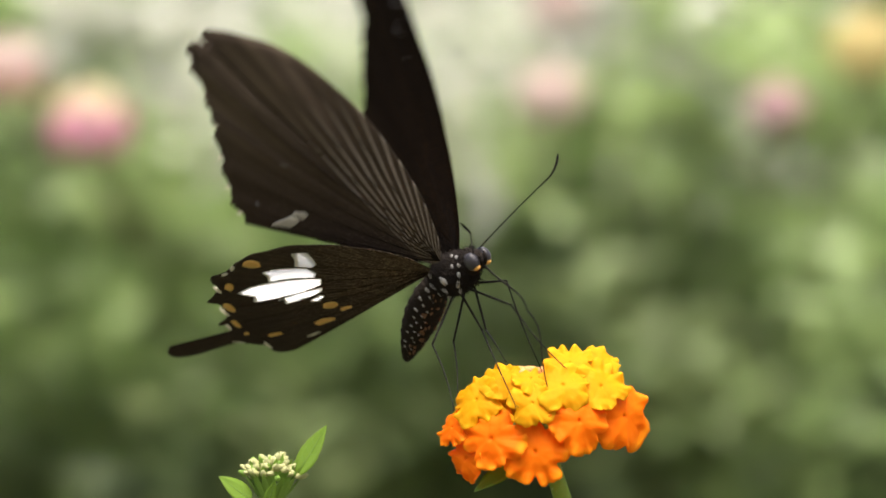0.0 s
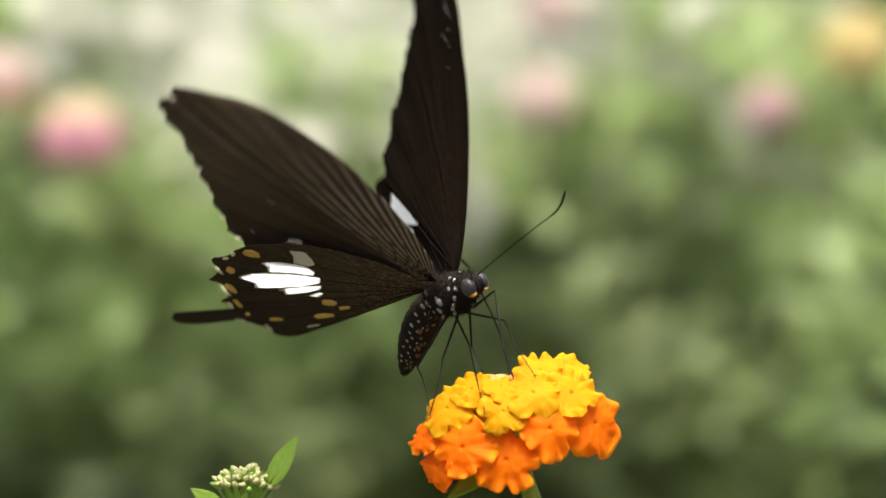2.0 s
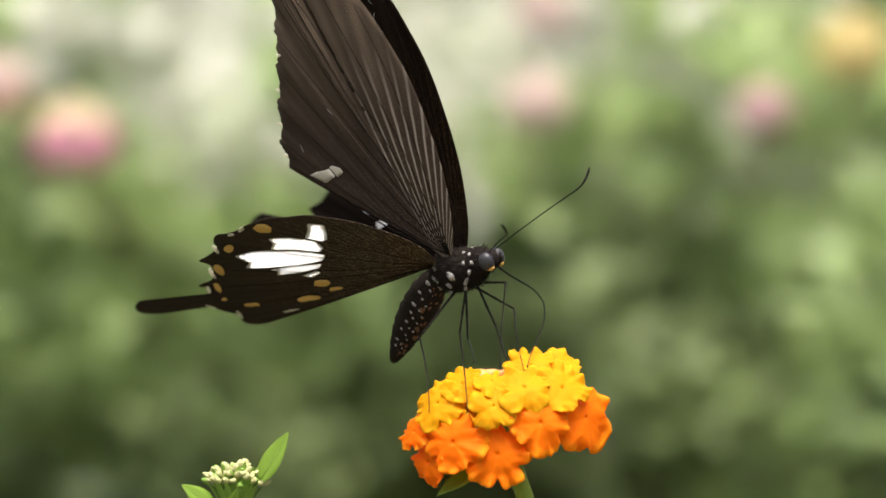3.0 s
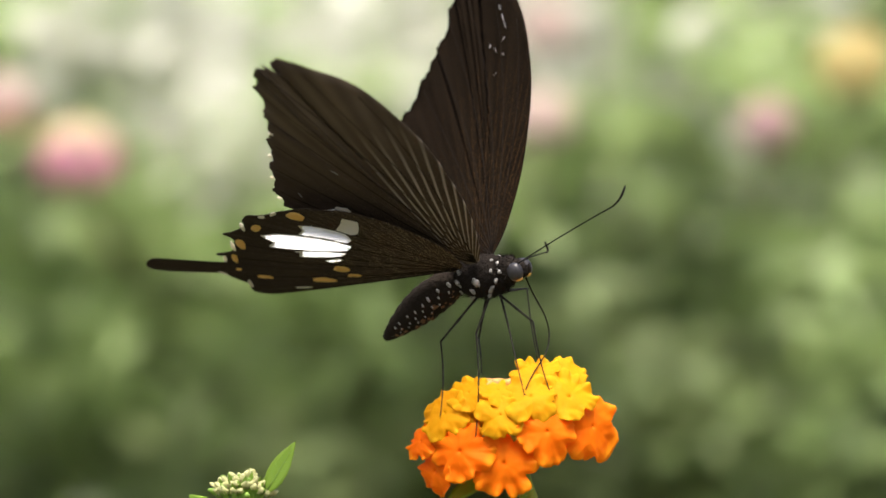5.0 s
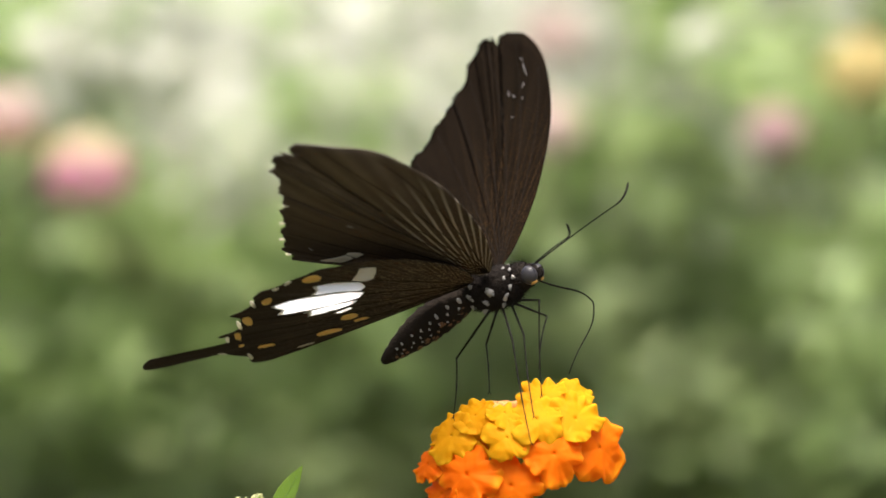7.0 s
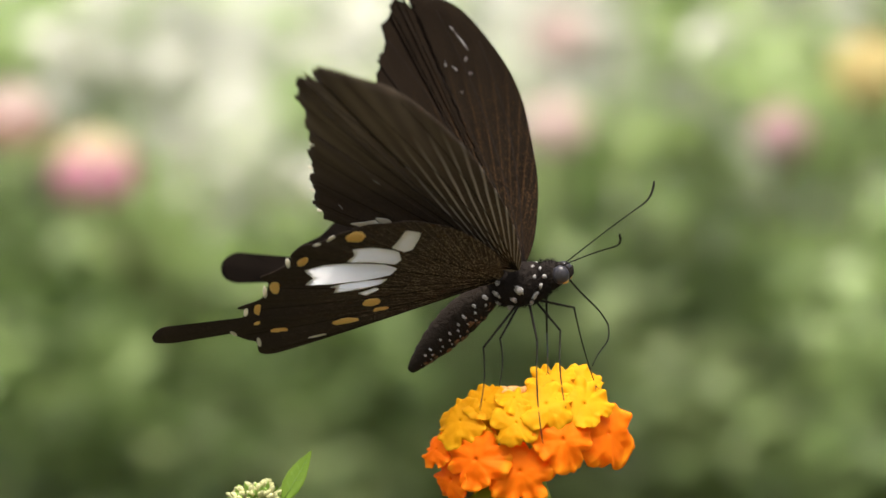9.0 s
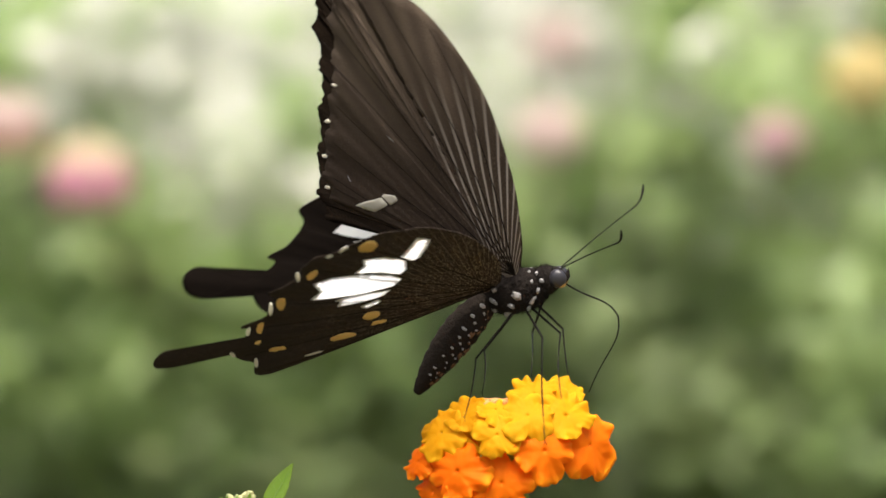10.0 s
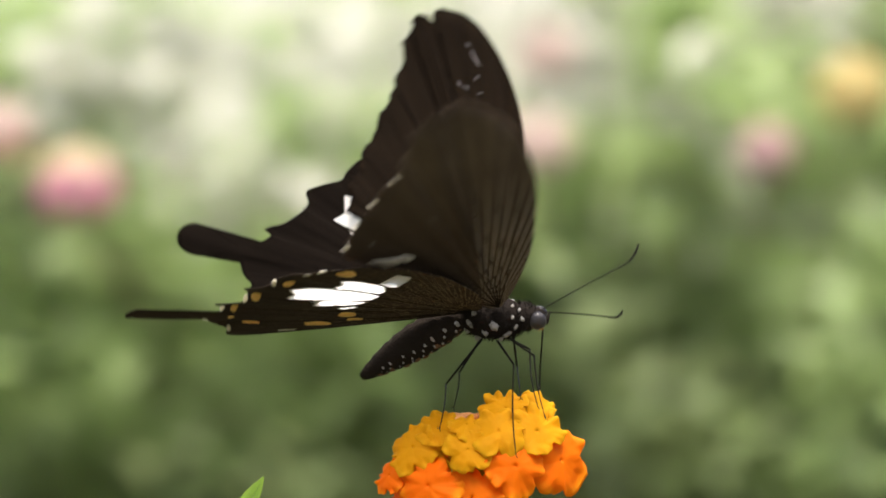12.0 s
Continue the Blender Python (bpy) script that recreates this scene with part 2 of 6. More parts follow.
                row.append(bm.verts.new(Vector((q.x, q.y, camber(q.x, q.y, form) + s * half)) * MM))
            grid.append(row)
        layers.append(grid)
        for a, b in zip(grid, grid[1:]):
            for j in range(n - 1):
                quad = (a[j], a[j + 1], b[j + 1], b[j])
                if any(all(inside((v.co.x / MM, v.co.y / MM), c) for v in quad) for c in clear):
                    continue
                bm.faces.new(quad if s > 0 else quad[::-1])
        root = bm.verts.new(Vector((base[0], base[1], camber(*base, form) + s * half)) * MM)
        for j in range(n - 1):
            tri = (root, grid[0][j + 1], grid[0][j])
            bm.faces.new(tri if s < 0 else tri[::-1])
    top, bot = layers[0][-1], layers[1][-1]
    for j in range(n - 1):
        bm.faces.new((top[j], top[j + 1], bot[j + 1], bot[j]))
    return bm


def patch(shape, form, lift=0.22, rounds=3, grow=0.0):
    """A flat scale patch that shows on both faces of a wing."""
    bm = bmesh.new()
    pts = [Vector(p) for p in shape]
    c = sum(pts, Vector((0, 0))) / len(pts)
    pts = [p + (p - c).normalized() * grow for p in pts]
    ring = []
    for i, p in enumerate(pts):
        q = pts[(i + 1) % len(pts)]
        for j in range(rounds):
            ring.append(p.lerp(q, j / rounds))
    # ease the corners
    n = len(ring)
    ring = [ring[i] * 0.9 + (ring[i - 1] + ring[(i + 1) % n]) * 0.05 for i in range(n)]
    sides = []
    for s in (1, -1):
        mid = bm.verts.new(Vector((c.x, c.y, camber(c.x, c.y, form) + s * lift)) * MM)
        inner = [bm.verts.new(Vector((*(c.lerp(p, 0.6)), camber(*(c.lerp(p, 0.6)), form) + s * lift)) * MM) for p in ring]
        outer = [bm.verts.new(Vector((*p, camber(*p, form) + s * lift * 0.8)) * MM) for p in ring]
        for i in range(n):
            k = (i + 1) % n
            bm.faces.new((mid, inner[i], inner[k]))
            bm.faces.new((inner[i], outer[i], outer[k], inner[k]))
        sides.append(outer)
    for i in range(n):
        k = (i + 1) % n
        bm.faces.new((sides[0][i], sides[0][k], sides[1][k], sides[1][i]))
    return bm


def membrane(shape, form):
    """The thin skin that fills an opening of the wing, a little wider than it."""
    bm = bmesh.new()
    pts = [Vector(p) for p in shape]
    c = sum(pts, Vector((0, 0))) / len(pts)
    ring = []
    for p, q in zip(pts, pts[1:] + pts[:1]):
        ring += [p.lerp(q, j / 3) for j in range(3)]
    n = len(ring)
    ring = [ring[i] * 0.84 + (ring[i - 1] + ring[(i + 1) % n]) * 0.08 for i in range(n)]
    mid = bm.verts.new(Vector((*c, camber(*c, form) + 0.13)) * MM)
    loops = [[bm.verts.new(Vector((*c.lerp(p, f), camber(*c.lerp(p, f), form) + 0.13)) * MM) for p in ring] for f in (0.5, 0.97)]
    for i in range(n):
        k2 = (i + 1) % n
        bm.faces.new((mid, loops[0][i], loops[0][k2]))
        bm.faces.new((loops[0][i], loops[1][i], loops[1][k2], loops[0][k2]))
    return bm


def oval(x, o, rx, ro, turn=0.0, n=9):
    t = radians(turn)
    return [(x + rx * math.cos(a) * math.cos(t) - ro * math.sin(a) * math.sin(t), o + rx * math.cos(a) * math.sin(t) + ro * math.sin(a) * math.cos(t)) for a in (2 * math.pi * i / n for i in range(n))]


def veins(wing, base, ends, form, bends):
    """Raised ribs from the root to the edge, one part each."""
    for (x, o), b in zip(ends, bends):
        bm = bmesh.new()
        line = bow((*base, 0), (x, o, 0), (b, 0.4 * b, 0), 14)
        tube(bm, [Vector((p.x, p.y, camber(p.x, p.y, form))) * MM for p in line], [(0.14 - 0.05 * i / 14) * MM for i in range(15)], 6)
        part("vein", bm, M_VEIN, wing)


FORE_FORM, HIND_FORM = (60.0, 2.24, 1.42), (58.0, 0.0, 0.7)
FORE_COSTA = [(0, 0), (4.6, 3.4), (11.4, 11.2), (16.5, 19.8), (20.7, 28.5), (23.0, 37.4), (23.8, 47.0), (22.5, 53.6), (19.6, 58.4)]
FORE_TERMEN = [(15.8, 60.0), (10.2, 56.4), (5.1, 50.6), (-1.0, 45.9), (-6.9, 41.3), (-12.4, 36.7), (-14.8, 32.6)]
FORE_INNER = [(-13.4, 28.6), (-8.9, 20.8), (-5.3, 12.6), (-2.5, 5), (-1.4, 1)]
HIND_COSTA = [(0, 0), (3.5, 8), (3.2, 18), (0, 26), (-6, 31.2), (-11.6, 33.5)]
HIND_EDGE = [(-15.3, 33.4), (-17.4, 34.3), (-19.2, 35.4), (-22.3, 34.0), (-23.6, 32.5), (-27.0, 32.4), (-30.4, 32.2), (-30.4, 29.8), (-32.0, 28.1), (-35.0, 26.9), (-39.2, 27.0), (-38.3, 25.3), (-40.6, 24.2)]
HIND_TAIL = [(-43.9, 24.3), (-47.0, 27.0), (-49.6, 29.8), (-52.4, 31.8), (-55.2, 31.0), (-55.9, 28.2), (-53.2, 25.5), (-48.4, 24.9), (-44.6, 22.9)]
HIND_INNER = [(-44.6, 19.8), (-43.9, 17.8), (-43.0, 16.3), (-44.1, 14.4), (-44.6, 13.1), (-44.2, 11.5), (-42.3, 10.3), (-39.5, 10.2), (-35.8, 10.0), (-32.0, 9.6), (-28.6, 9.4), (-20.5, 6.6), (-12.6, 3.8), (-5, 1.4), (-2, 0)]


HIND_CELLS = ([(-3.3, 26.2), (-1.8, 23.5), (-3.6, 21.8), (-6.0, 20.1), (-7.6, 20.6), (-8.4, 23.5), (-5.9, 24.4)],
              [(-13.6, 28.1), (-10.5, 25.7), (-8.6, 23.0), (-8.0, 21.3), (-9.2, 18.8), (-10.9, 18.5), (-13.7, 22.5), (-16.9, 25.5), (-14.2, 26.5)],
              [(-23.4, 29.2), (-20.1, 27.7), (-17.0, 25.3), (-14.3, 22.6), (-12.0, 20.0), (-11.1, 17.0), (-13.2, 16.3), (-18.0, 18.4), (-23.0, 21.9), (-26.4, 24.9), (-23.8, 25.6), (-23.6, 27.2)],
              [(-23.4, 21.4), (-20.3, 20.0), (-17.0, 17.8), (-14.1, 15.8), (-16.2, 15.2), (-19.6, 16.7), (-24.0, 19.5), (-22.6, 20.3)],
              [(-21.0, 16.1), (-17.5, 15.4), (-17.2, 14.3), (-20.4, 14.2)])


def scallop(points, count, deep, seed):
    """Waves along an edge, with small nicks."""
    rng = random.Random(seed)
    out = []
    n = len(points)
    for i, p in enumerate(points):
        d = (points[min(i + 1, n - 1)] - points[max(i - 1, 0)]).normalized()
        inward = Vector((-d.y, d.x)) if d.x < 0 else Vector((-d.y, d.x))
        w = abs(math.sin(math.pi * count * i / (n - 1)))
        out.append(p + inward * (-deep * w + deep * 0.4) + Vector((rng.uniform(-1, 1), rng.uniform(-1, 1))) * 0.08)
    return out


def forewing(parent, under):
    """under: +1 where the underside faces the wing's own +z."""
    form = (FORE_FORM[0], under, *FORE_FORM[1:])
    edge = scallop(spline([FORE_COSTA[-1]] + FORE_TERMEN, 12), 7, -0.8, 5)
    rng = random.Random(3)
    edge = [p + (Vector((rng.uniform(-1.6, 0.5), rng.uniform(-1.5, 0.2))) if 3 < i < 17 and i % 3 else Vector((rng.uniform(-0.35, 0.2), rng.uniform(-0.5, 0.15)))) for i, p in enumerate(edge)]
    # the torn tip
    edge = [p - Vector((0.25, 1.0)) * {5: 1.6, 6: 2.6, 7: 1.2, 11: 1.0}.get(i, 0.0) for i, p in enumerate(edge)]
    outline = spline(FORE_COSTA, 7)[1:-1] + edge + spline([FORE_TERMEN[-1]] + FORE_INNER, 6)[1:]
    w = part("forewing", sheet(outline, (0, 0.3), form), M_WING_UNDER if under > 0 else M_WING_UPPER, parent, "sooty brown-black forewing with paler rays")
    ends = [(22.2, 43), (20.2, 53.5), (14.8, 56.4), (9.2, 53.6), (4.6, 48.6), (-0.8, 44.4), (-6.4, 40.2), (-11.6, 35.8), (-12.2, 29)]
    veins(w, (0, 0.4), ends, form, (3.0, 2.6, 2.2, 1.6, 1.0, 0.3, -0.4, -0.9, -1.2))
    if under > 0:
        part("white_spot", patch([(-12.3, 28.7), (-10.2, 28.1), (-8.4, 27.2), (-7.4, 26.8), (-7.4, 25.0), (-10.4, 25.5)], form), M_CREAM, w, "small smudged white spot")
        part("white_spot", patch([(-7.1, 26.9), (-6.5, 26.9), (-5.1, 25.4), (-5.4, 24.4), (-7.1, 24.6)], form), M_CREAM, w, "small smudged white spot")
        for x, o in ((-9.7, 38.9), (-4.1, 43.2), (2.1, 47.2), (-13.8, 34.4)):
            part("edge_fleck", patch(oval(x, o, 0.3, 0.6, 40, 6), form, 0.16, 1), M_CREAM, w)
    # worn streaks where scales are rubbed off, on the upper side
    for x, o, l, turn in ((19.6, 44.8, 2.2, 86), (19.9, 48.2, 0.8, 98), (18.0, 41.4, 0.6, 30), (15.4, 41.2, 0.8, 100), (14.6, 43.0, 0.7, 65), (13.4, 36.5, 0.45, 10), (16.8, 38.4, 0.4, 150)) if under < 0 else ((2.5, 33.5, 0.9, 95), (-9.3, 33.0, 0.7, 70)):
        part("scuff", patch(oval(x, o, l, 0.065, turn, 7), form, 0.1, 1), M_SCUFF, w)
    return w


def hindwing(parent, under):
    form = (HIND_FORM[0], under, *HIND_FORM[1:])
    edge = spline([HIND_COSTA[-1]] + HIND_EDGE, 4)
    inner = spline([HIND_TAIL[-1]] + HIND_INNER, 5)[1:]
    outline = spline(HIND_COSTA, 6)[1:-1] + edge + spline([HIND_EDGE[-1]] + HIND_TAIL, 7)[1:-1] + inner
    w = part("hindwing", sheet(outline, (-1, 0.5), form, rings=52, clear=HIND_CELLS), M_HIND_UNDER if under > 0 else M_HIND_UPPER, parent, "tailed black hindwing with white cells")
    ends = [(-12.6, 32.8), (-21.5, 33), (-31.5, 29.0), (-38.2, 25.2), (-43.2, 19), (-42.6, 12), (-30, 11)]
    veins(w, (-1, 0.5), ends, form, (1.0, -0.7, -0.6, -0.2, -0.8, -0.8, -0.2))
    for cell in HIND_CELLS:
        part("white_cell", membrane(cell, form), M_WHITE, w, "bright white wing cell")
    if under > 0:
        # x, out, half-length, half-width, turn, bite taken out of one side
        spots = ((-10.9, 30.7, 1.6, 1.35, 20, 0.0), (-21.9, 30.9, 1.2, 0.75, 20, 0.2), (-30.2, 27.9, 1.35, 0.85, 55, 0.35), (-36.6, 24.3, 1.3, 0.7, 50, 0.6), (-39.0, 21.5, 0.6, 0.4, 0, 0.0),
                 (-38.0, 16.2, 1.5, 0.6, -35, 0.5), (-20.8, 11.9, 1.5, 0.9, -30, 0.0), (-21.0, 8.8, 1.2, 0.5, -25, 0.3), (-27.7, 10.3, 2.2, 0.6, -30, 0.3))
        for x, o, rx, ro, turn, bite in spots:
            ring = oval(x, o, rx * 1.12, ro * 1.25, turn, 14)
            mid = Vector((x, o)) + Vector((math.sin(radians(turn)), -math.cos(radians(turn)))) * ro * 1.9
            ring = [tuple(Vector(q) + (Vector((x, o)) - mid) * bite * max(0.0, 1 - (Vector(q) - mid).length / (rx * 1.6))) for q in ring]
            ring = [(q[0] + 0.3 * noise.noise(Vector((*q, 1.0)) * 1.3), q[1] + 0.3 * noise.noise(Vector((*q, 5.0)) * 1.3)) for q in ring]
            part("ochre_spot", patch(ring, form, 0.2, 1), M_OCHRE, w)
        for x, o, turn, rx in ((-34.2, 10.4, -25, 2.0), (-14.6, 33.2, 10, 1.3), (-24.4, 32.6, 60, 1.4), (-32.6, 28.3, 55, 1.9), (-39.0, 25.3, 45, 1.3), (-44.7, 21.4, 80, 1.5), (-42.9, 16.2, 60, 1.4), (-17.3, 33.7, -30, 0.8)):
            part("edge_fleck", patch(oval(x + 0.25, o - 0.15, rx * 0.9, 0.4, turn, 9), form, 0.12, 1), M_CREAM, w)
    return w


def hinge(side, base, flap, sweep, twist):
    """Pose of a wing on the body. flap: degrees from upright, sweep: forwards, twist: about its length."""
    f, s, t = radians(flap), radians(sweep), radians(twist)
    out = Vector((0, -math.sin(f), math.cos(f)))
    nor = Vector((0, math.cos(f), math.sin(f)))
    fwd = Vector((math.cos(t), 0, 0)) + nor * math.sin(t)
    ex, eo = fwd * math.cos(s) - out * math.sin(s), fwd * math.sin(s) + out * math.cos(s)
    b = Vector(base)
    if side < 0:
        ex.y, eo.y, b.y = -ex.y, -eo.y, -b.y
    en = ex.cross(eo)
    m = Matrix((ex, eo, en)).transposed().to_4x4()
    m.translation = b * MM
    return m


FORE_BASE, HIND_BASE = (0, -2.2, 0), (-3, -2.2, -1)
WAIST = (-5.98, 0, -3.13)

butterfly = thing("butterfly", pose(0, 0, HEIGHT), "black swallowtail butterfly with white hindwing cells feeding on lantana", "butterfly")


def fur(parent, form, count, length, seed):
    """Short black hairs standing on an egg-shaped body."""
    rng = np.random.default_rng(seed)
    (cx, cy, cz), r = form
    verts, faces = [], []
    for _ in range(count):
        d = rng.normal(0, 1, 3)
        d /= np.linalg.norm(d)
        p = np.array((cx, cy, cz)) + d * np.array(r)
        tip = p + (d / np.array(r) * 3.0 + rng.normal(0, 0.35, 3) + np.array((-0.5, 0, -0.1))) * length * rng.uniform(0.5, 1.1)
        s = np.cross(tip - p, rng.normal(0, 1, 3))
        s *= 0.08 / (np.linalg.norm(s) + 1e-9)
        u = np.cross(s, tip - p)
        u *= 0.08 / (np.linalg.norm(u) + 1e-9)
        b = len(verts)
        verts += [tuple(q * MM) for q in (p + s, p - s * 0.5 + u, p - s * 0.5 - u, tip)]
        faces += [(b, b + 1, b + 3), (b + 1, b + 2, b + 3), (b + 2, b, b + 3)]
    me = bpy.data.meshes.new("fur")
    me.from_pydata(verts, [], faces)
    me.materials.append(M_FUR)
    ob = new("fur", me)
    ob.parent = parent
    ob["kind"] = "stuff"


def girth(x):
    """Radius of the abdomen, so many millimetres behind the waist."""
    return 0.3 + 3.0 * max(0.0, math.sin(math.pi * (0.13 + 0.845 * (x / 22.6) ** 0.85))) ** 0.75


def build_body():
    bm = bmesh.new()
    blob(bm, Vector((-1.0, 0, -3.0)) * MM, (6.6 * MM, 3.3 * MM, 3.9 * MM), 28, 18, 0.05, Euler((0, radians(-6), 0)).to_quaternion())
    blob(bm, Vector((4.6, 0, -2.0)) * MM, (2.7 * MM, 2.3 * MM, 2.6 * MM), 20, 12, 0.06)
    thorax = part("thorax", bm, M_FUR, butterfly, "furry black thorax with white dots")
    rng = random.Random(11)
    for side in (-1, 1):
        for x, z, r in ((2.1, 0.1, 0.42), (3.5, -0.3, 0.36), (2.5, -1.4, 0.4), (4.3, -1.6, 0.5), (3.3, -3.2, 0.45), (2.0, -4.7, 0.62), (-0.6, -3.2, 0.8), (-4.9, -3.6, 0.75), (-2.0, -4.9, 0.7), (-3.0, -6.2, 0.85), (-4.4, -1.4, 0.6), (-5.3, -5.2, 0.6), (0.9, -6.0, 0.4)):
            e = max(0.0, 1 - ((x + 1.0) / 6.6) ** 2 - ((z + 3.0) / 3.9) ** 2)
            y = 3.3 * math.sqrt(e) if x < 3.4 else 2.3 * math.sqrt(max(0.05, 1 - ((x - 4.6) / 2.7) ** 2 - ((z + 2.0) / 2.6) ** 2))
            bm = bmesh.new()
            blob(bm, Vector((x, side * y, z)) * MM, (r * rng.uniform(0.6, 0.9) * MM, 0.3 * MM, r * rng.uniform(0.8, 1.35) * MM), 12, 8, 0.7, Euler((0, rng.uniform(-0.9, 0.9), 0)).to_quaternion())
            part("white_dot", bm, M_DOT, thorax)
    fur(thorax, ((-1.0, 0, -3.0), (6.5, 3.2, 3.8)), 1700, 0.9, 5)
    fur(thorax, ((4.6, 0, -2.0), (2.6, 2.2, 2.5)), 420, 0.7, 6)
    bm = bmesh.new()
    blob(bm, Vector((6.6, 0, -1.9)) * MM, (1.7 * MM, 1.75 * MM, 1.9 * MM), 20, 14, 0.05)
    head = part("head", bm, M_FUR, butterfly, "small black head")
    for side in (-1, 1):
        bm = bmesh.new()
        blob(bm, Vector((7.0, side * 1.45, -1.9)) * MM, (1.55 * MM, 1.15 * MM, 1.7 * MM), 22, 16)
        part("eye", bm, M_EYE, head, "glossy grey compound eye")
        bm = bmesh.new()
        blob(bm, Vector((7.35, side * 1.35, -3.15)) * MM, (0.9 * MM, 0.75 * MM, 0.5 * MM), 12, 8)
        part("eye_rim", bm, M_STRAW, head, "amber lower rim of the eye")
        bm = bmesh.new()
        tip = Vector((24.7, 13.7, 7.4) if side > 0 else (23.4, -11.2, 4.7))
        root = Vector((7.6, side * 0.7, -0.4))
        pts = [root.lerp(tip, u) + Vector((0.2, side * 0.1, 0.35)) * math.sin(math.pi * u) + Vector((-1.2, 0, 1.2)) * max(0, u - 0.78) ** 1.8 * 21.4 for u in (i / 26 for i in range(27))]
        tube(bm, [p * MM for p in pts], [(0.12 + 0.12 * max(0, i - 18) / 7 - (0.12 if i == 26 else 0)) * MM for i in range(27)], 7)
        part("antenna", bm, M_HORN, head, "thin black clubbed antenna")
        bm = bmesh.new()
        tube(bm, [Vector(p) * MM for p in ((7.6, side * 0.5, -3.2), (8.6, side * 0.55, -2.2), (8.9, side * 0.5, -0.9))], [0.35 * MM, 0.4 * MM, 0.15 * MM], 7)
        part("palp", bm, M_FUR, head)
    # abdomen, from the waist backwards
    bm = bmesh.new()
    n = 22
    prof = [(22.6 * i / n, girth(22.6 * i / n)) for i in range(n + 1)]
    tube(bm, [Vector((-x, 0, 0.5 * math.sin(math.pi * x / 22.6))) * MM for x, r in prof], [r * (1 + 0.05 * math.cos(x * 2.4)) * MM for x, r in prof], 20)
    abdomen = part("abdomen", bm, M_ABDOMEN, butterfly, "dark abdomen with rows of white dots")
    for side in (-1, 1):
        for row, (lift, size) in enumerate(((0.05, 0.48), (-0.3, 0.32), (-0.62, 0.28))):
            for i in range(8):
                x = 1.8 + i * 2.3 + row * 0.9 + rng.uniform(-0.4, 0.4)
                r = girth(x)
                a = math.asin(lift) - 0.12 + rng.uniform(-0.1, 0.1)
                bm = bmesh.new()
                blob(bm, Vector((-x, side * r * math.cos(a), 0.4 + r * math.sin(a))) * MM, (size * (1.35 - 0.04 * x) * rng.uniform(0.45, 0.75) * MM, 0.14 * MM, size * (1.35 - 0.04 * x) * rng.uniform(0.5, 0.95) * MM), 9, 7, 0.8)
                part("white_dot", bm, M_DOT, abdomen)
    for i in range(60):
        x, side, dip = rng.uniform(1.5, 19.0), rng.choice((-1, 1)), rng.uniform(-1.35, -0.5)
        r = girth(x)
        bm = bmesh.new()
        blob(bm, Vector((-x, side * r * math.cos(dip), 0.4 + r * math.sin(dip))) * MM, (rng.uniform(0.2, 0.5) * MM, 0.22 * MM, rng.uniform(0.12, 0.28) * MM), 7, 5, 0.7)
        part("rust_fleck", bm, M_RUST, abdomen)
    return thorax, head, abdomen


def limb(name, length, r0, r1, feet=0, curve=0.0, skew=1.0):
    """A leg piece along its own +x, from joint to joint; past 1 the skew draws its bow to the far end, below 0 to the near end."""
    bm = bmesh.new()
    n = 12 if skew == 1.0 else 28
    way = [(i / n) ** skew if skew > 0 else (1 - i / n) ** -skew for i in range(n + 1)]
    pts = [Vector((length * i / n, 0, curve * math.sin(math.pi * way[i]))) * MM for i in range(n + 1)]
    tube(bm, pts, [(r0 + (r1 - r0) * i / n) * MM * (1.25 if i in (0, n // 2) else 1.0) for i in range(n + 1)], 7)
    if feet:
        for s in (-1, 1):
            tube(bm, [Vector((length - 0.2, 0, 0)) * MM, Vector((length + 0.5, s * 0.35, -0.15)) * MM], [r1 * MM, r1 * 0.5 * MM], 5)
    return part(name, bm, M_HORN, butterfly)


# hip, upper and lower length
LEGS = {"near_hind": ((-2.4, -1.5, -6.6), 10.5, 15.0), "near_mid": ((0.3, -1.6, -6.7), 7.5, 20.0), "near_fore": ((2.6, -1.3, -6.2), 8.5, 14.8),
        "far_fore": ((2.8, 1.3, -6.2), 8.0, 16.8), "far_mid": ((0.5, 1.6, -6.7), 8.0, 16.0), "far_hind": ((-2.2, 1.5, -6.6), 9.5, 11.5)}
thorax, head, abdomen = build_body()
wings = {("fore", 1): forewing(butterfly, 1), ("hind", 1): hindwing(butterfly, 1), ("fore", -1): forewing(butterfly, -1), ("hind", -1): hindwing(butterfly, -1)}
leg_parts = {n: (limb("femur", up, 0.24, 0.18), limb("tibia", low, 0.16, 0.085, 1, 0.45)) for n, (hip, up, low) in LEGS.items()}
TONGUE = ((8.0, 0, -3.4), 11.2, 14.5)
tongue_parts = (limb("proboscis_base", TONGUE[1], 0.17, 0.15, 0, -0.85, 2.2), limb("proboscis_tip", TONGUE[2], 0.15, 0.1, 0, -1.1, -2.2))


# ---- lantana head ----
HEAD_C = Vector((17.0, 4.0, -30.0))
HEAD_R = Vector((18.5, 15.0, 11.5))
HEAD_LEAN = pose(0, 0, 0, 0, -14, 0)


def floret_mesh(name, material, seed, lobes):
    """A corolla of broad, flat, crinkled lobes parted by narrow clefts, on a slim tube, 4 mm in radius."""
    rng = random.Random(seed)
    bm = bmesh.new()
    n, rings = 112, 12
    cuts = [(i + rng.uniform(0.0, 0.36)) / lobes for i in range(lobes)]
    deep = [rng.uniform(0.06, 0.24) for _ in range(lobes)]
    size = [rng.uniform(0.9, 1.1) for _ in range(lobes)]
    lift = [rng.uniform(-0.2, 0.16) for _ in range(lobes)]
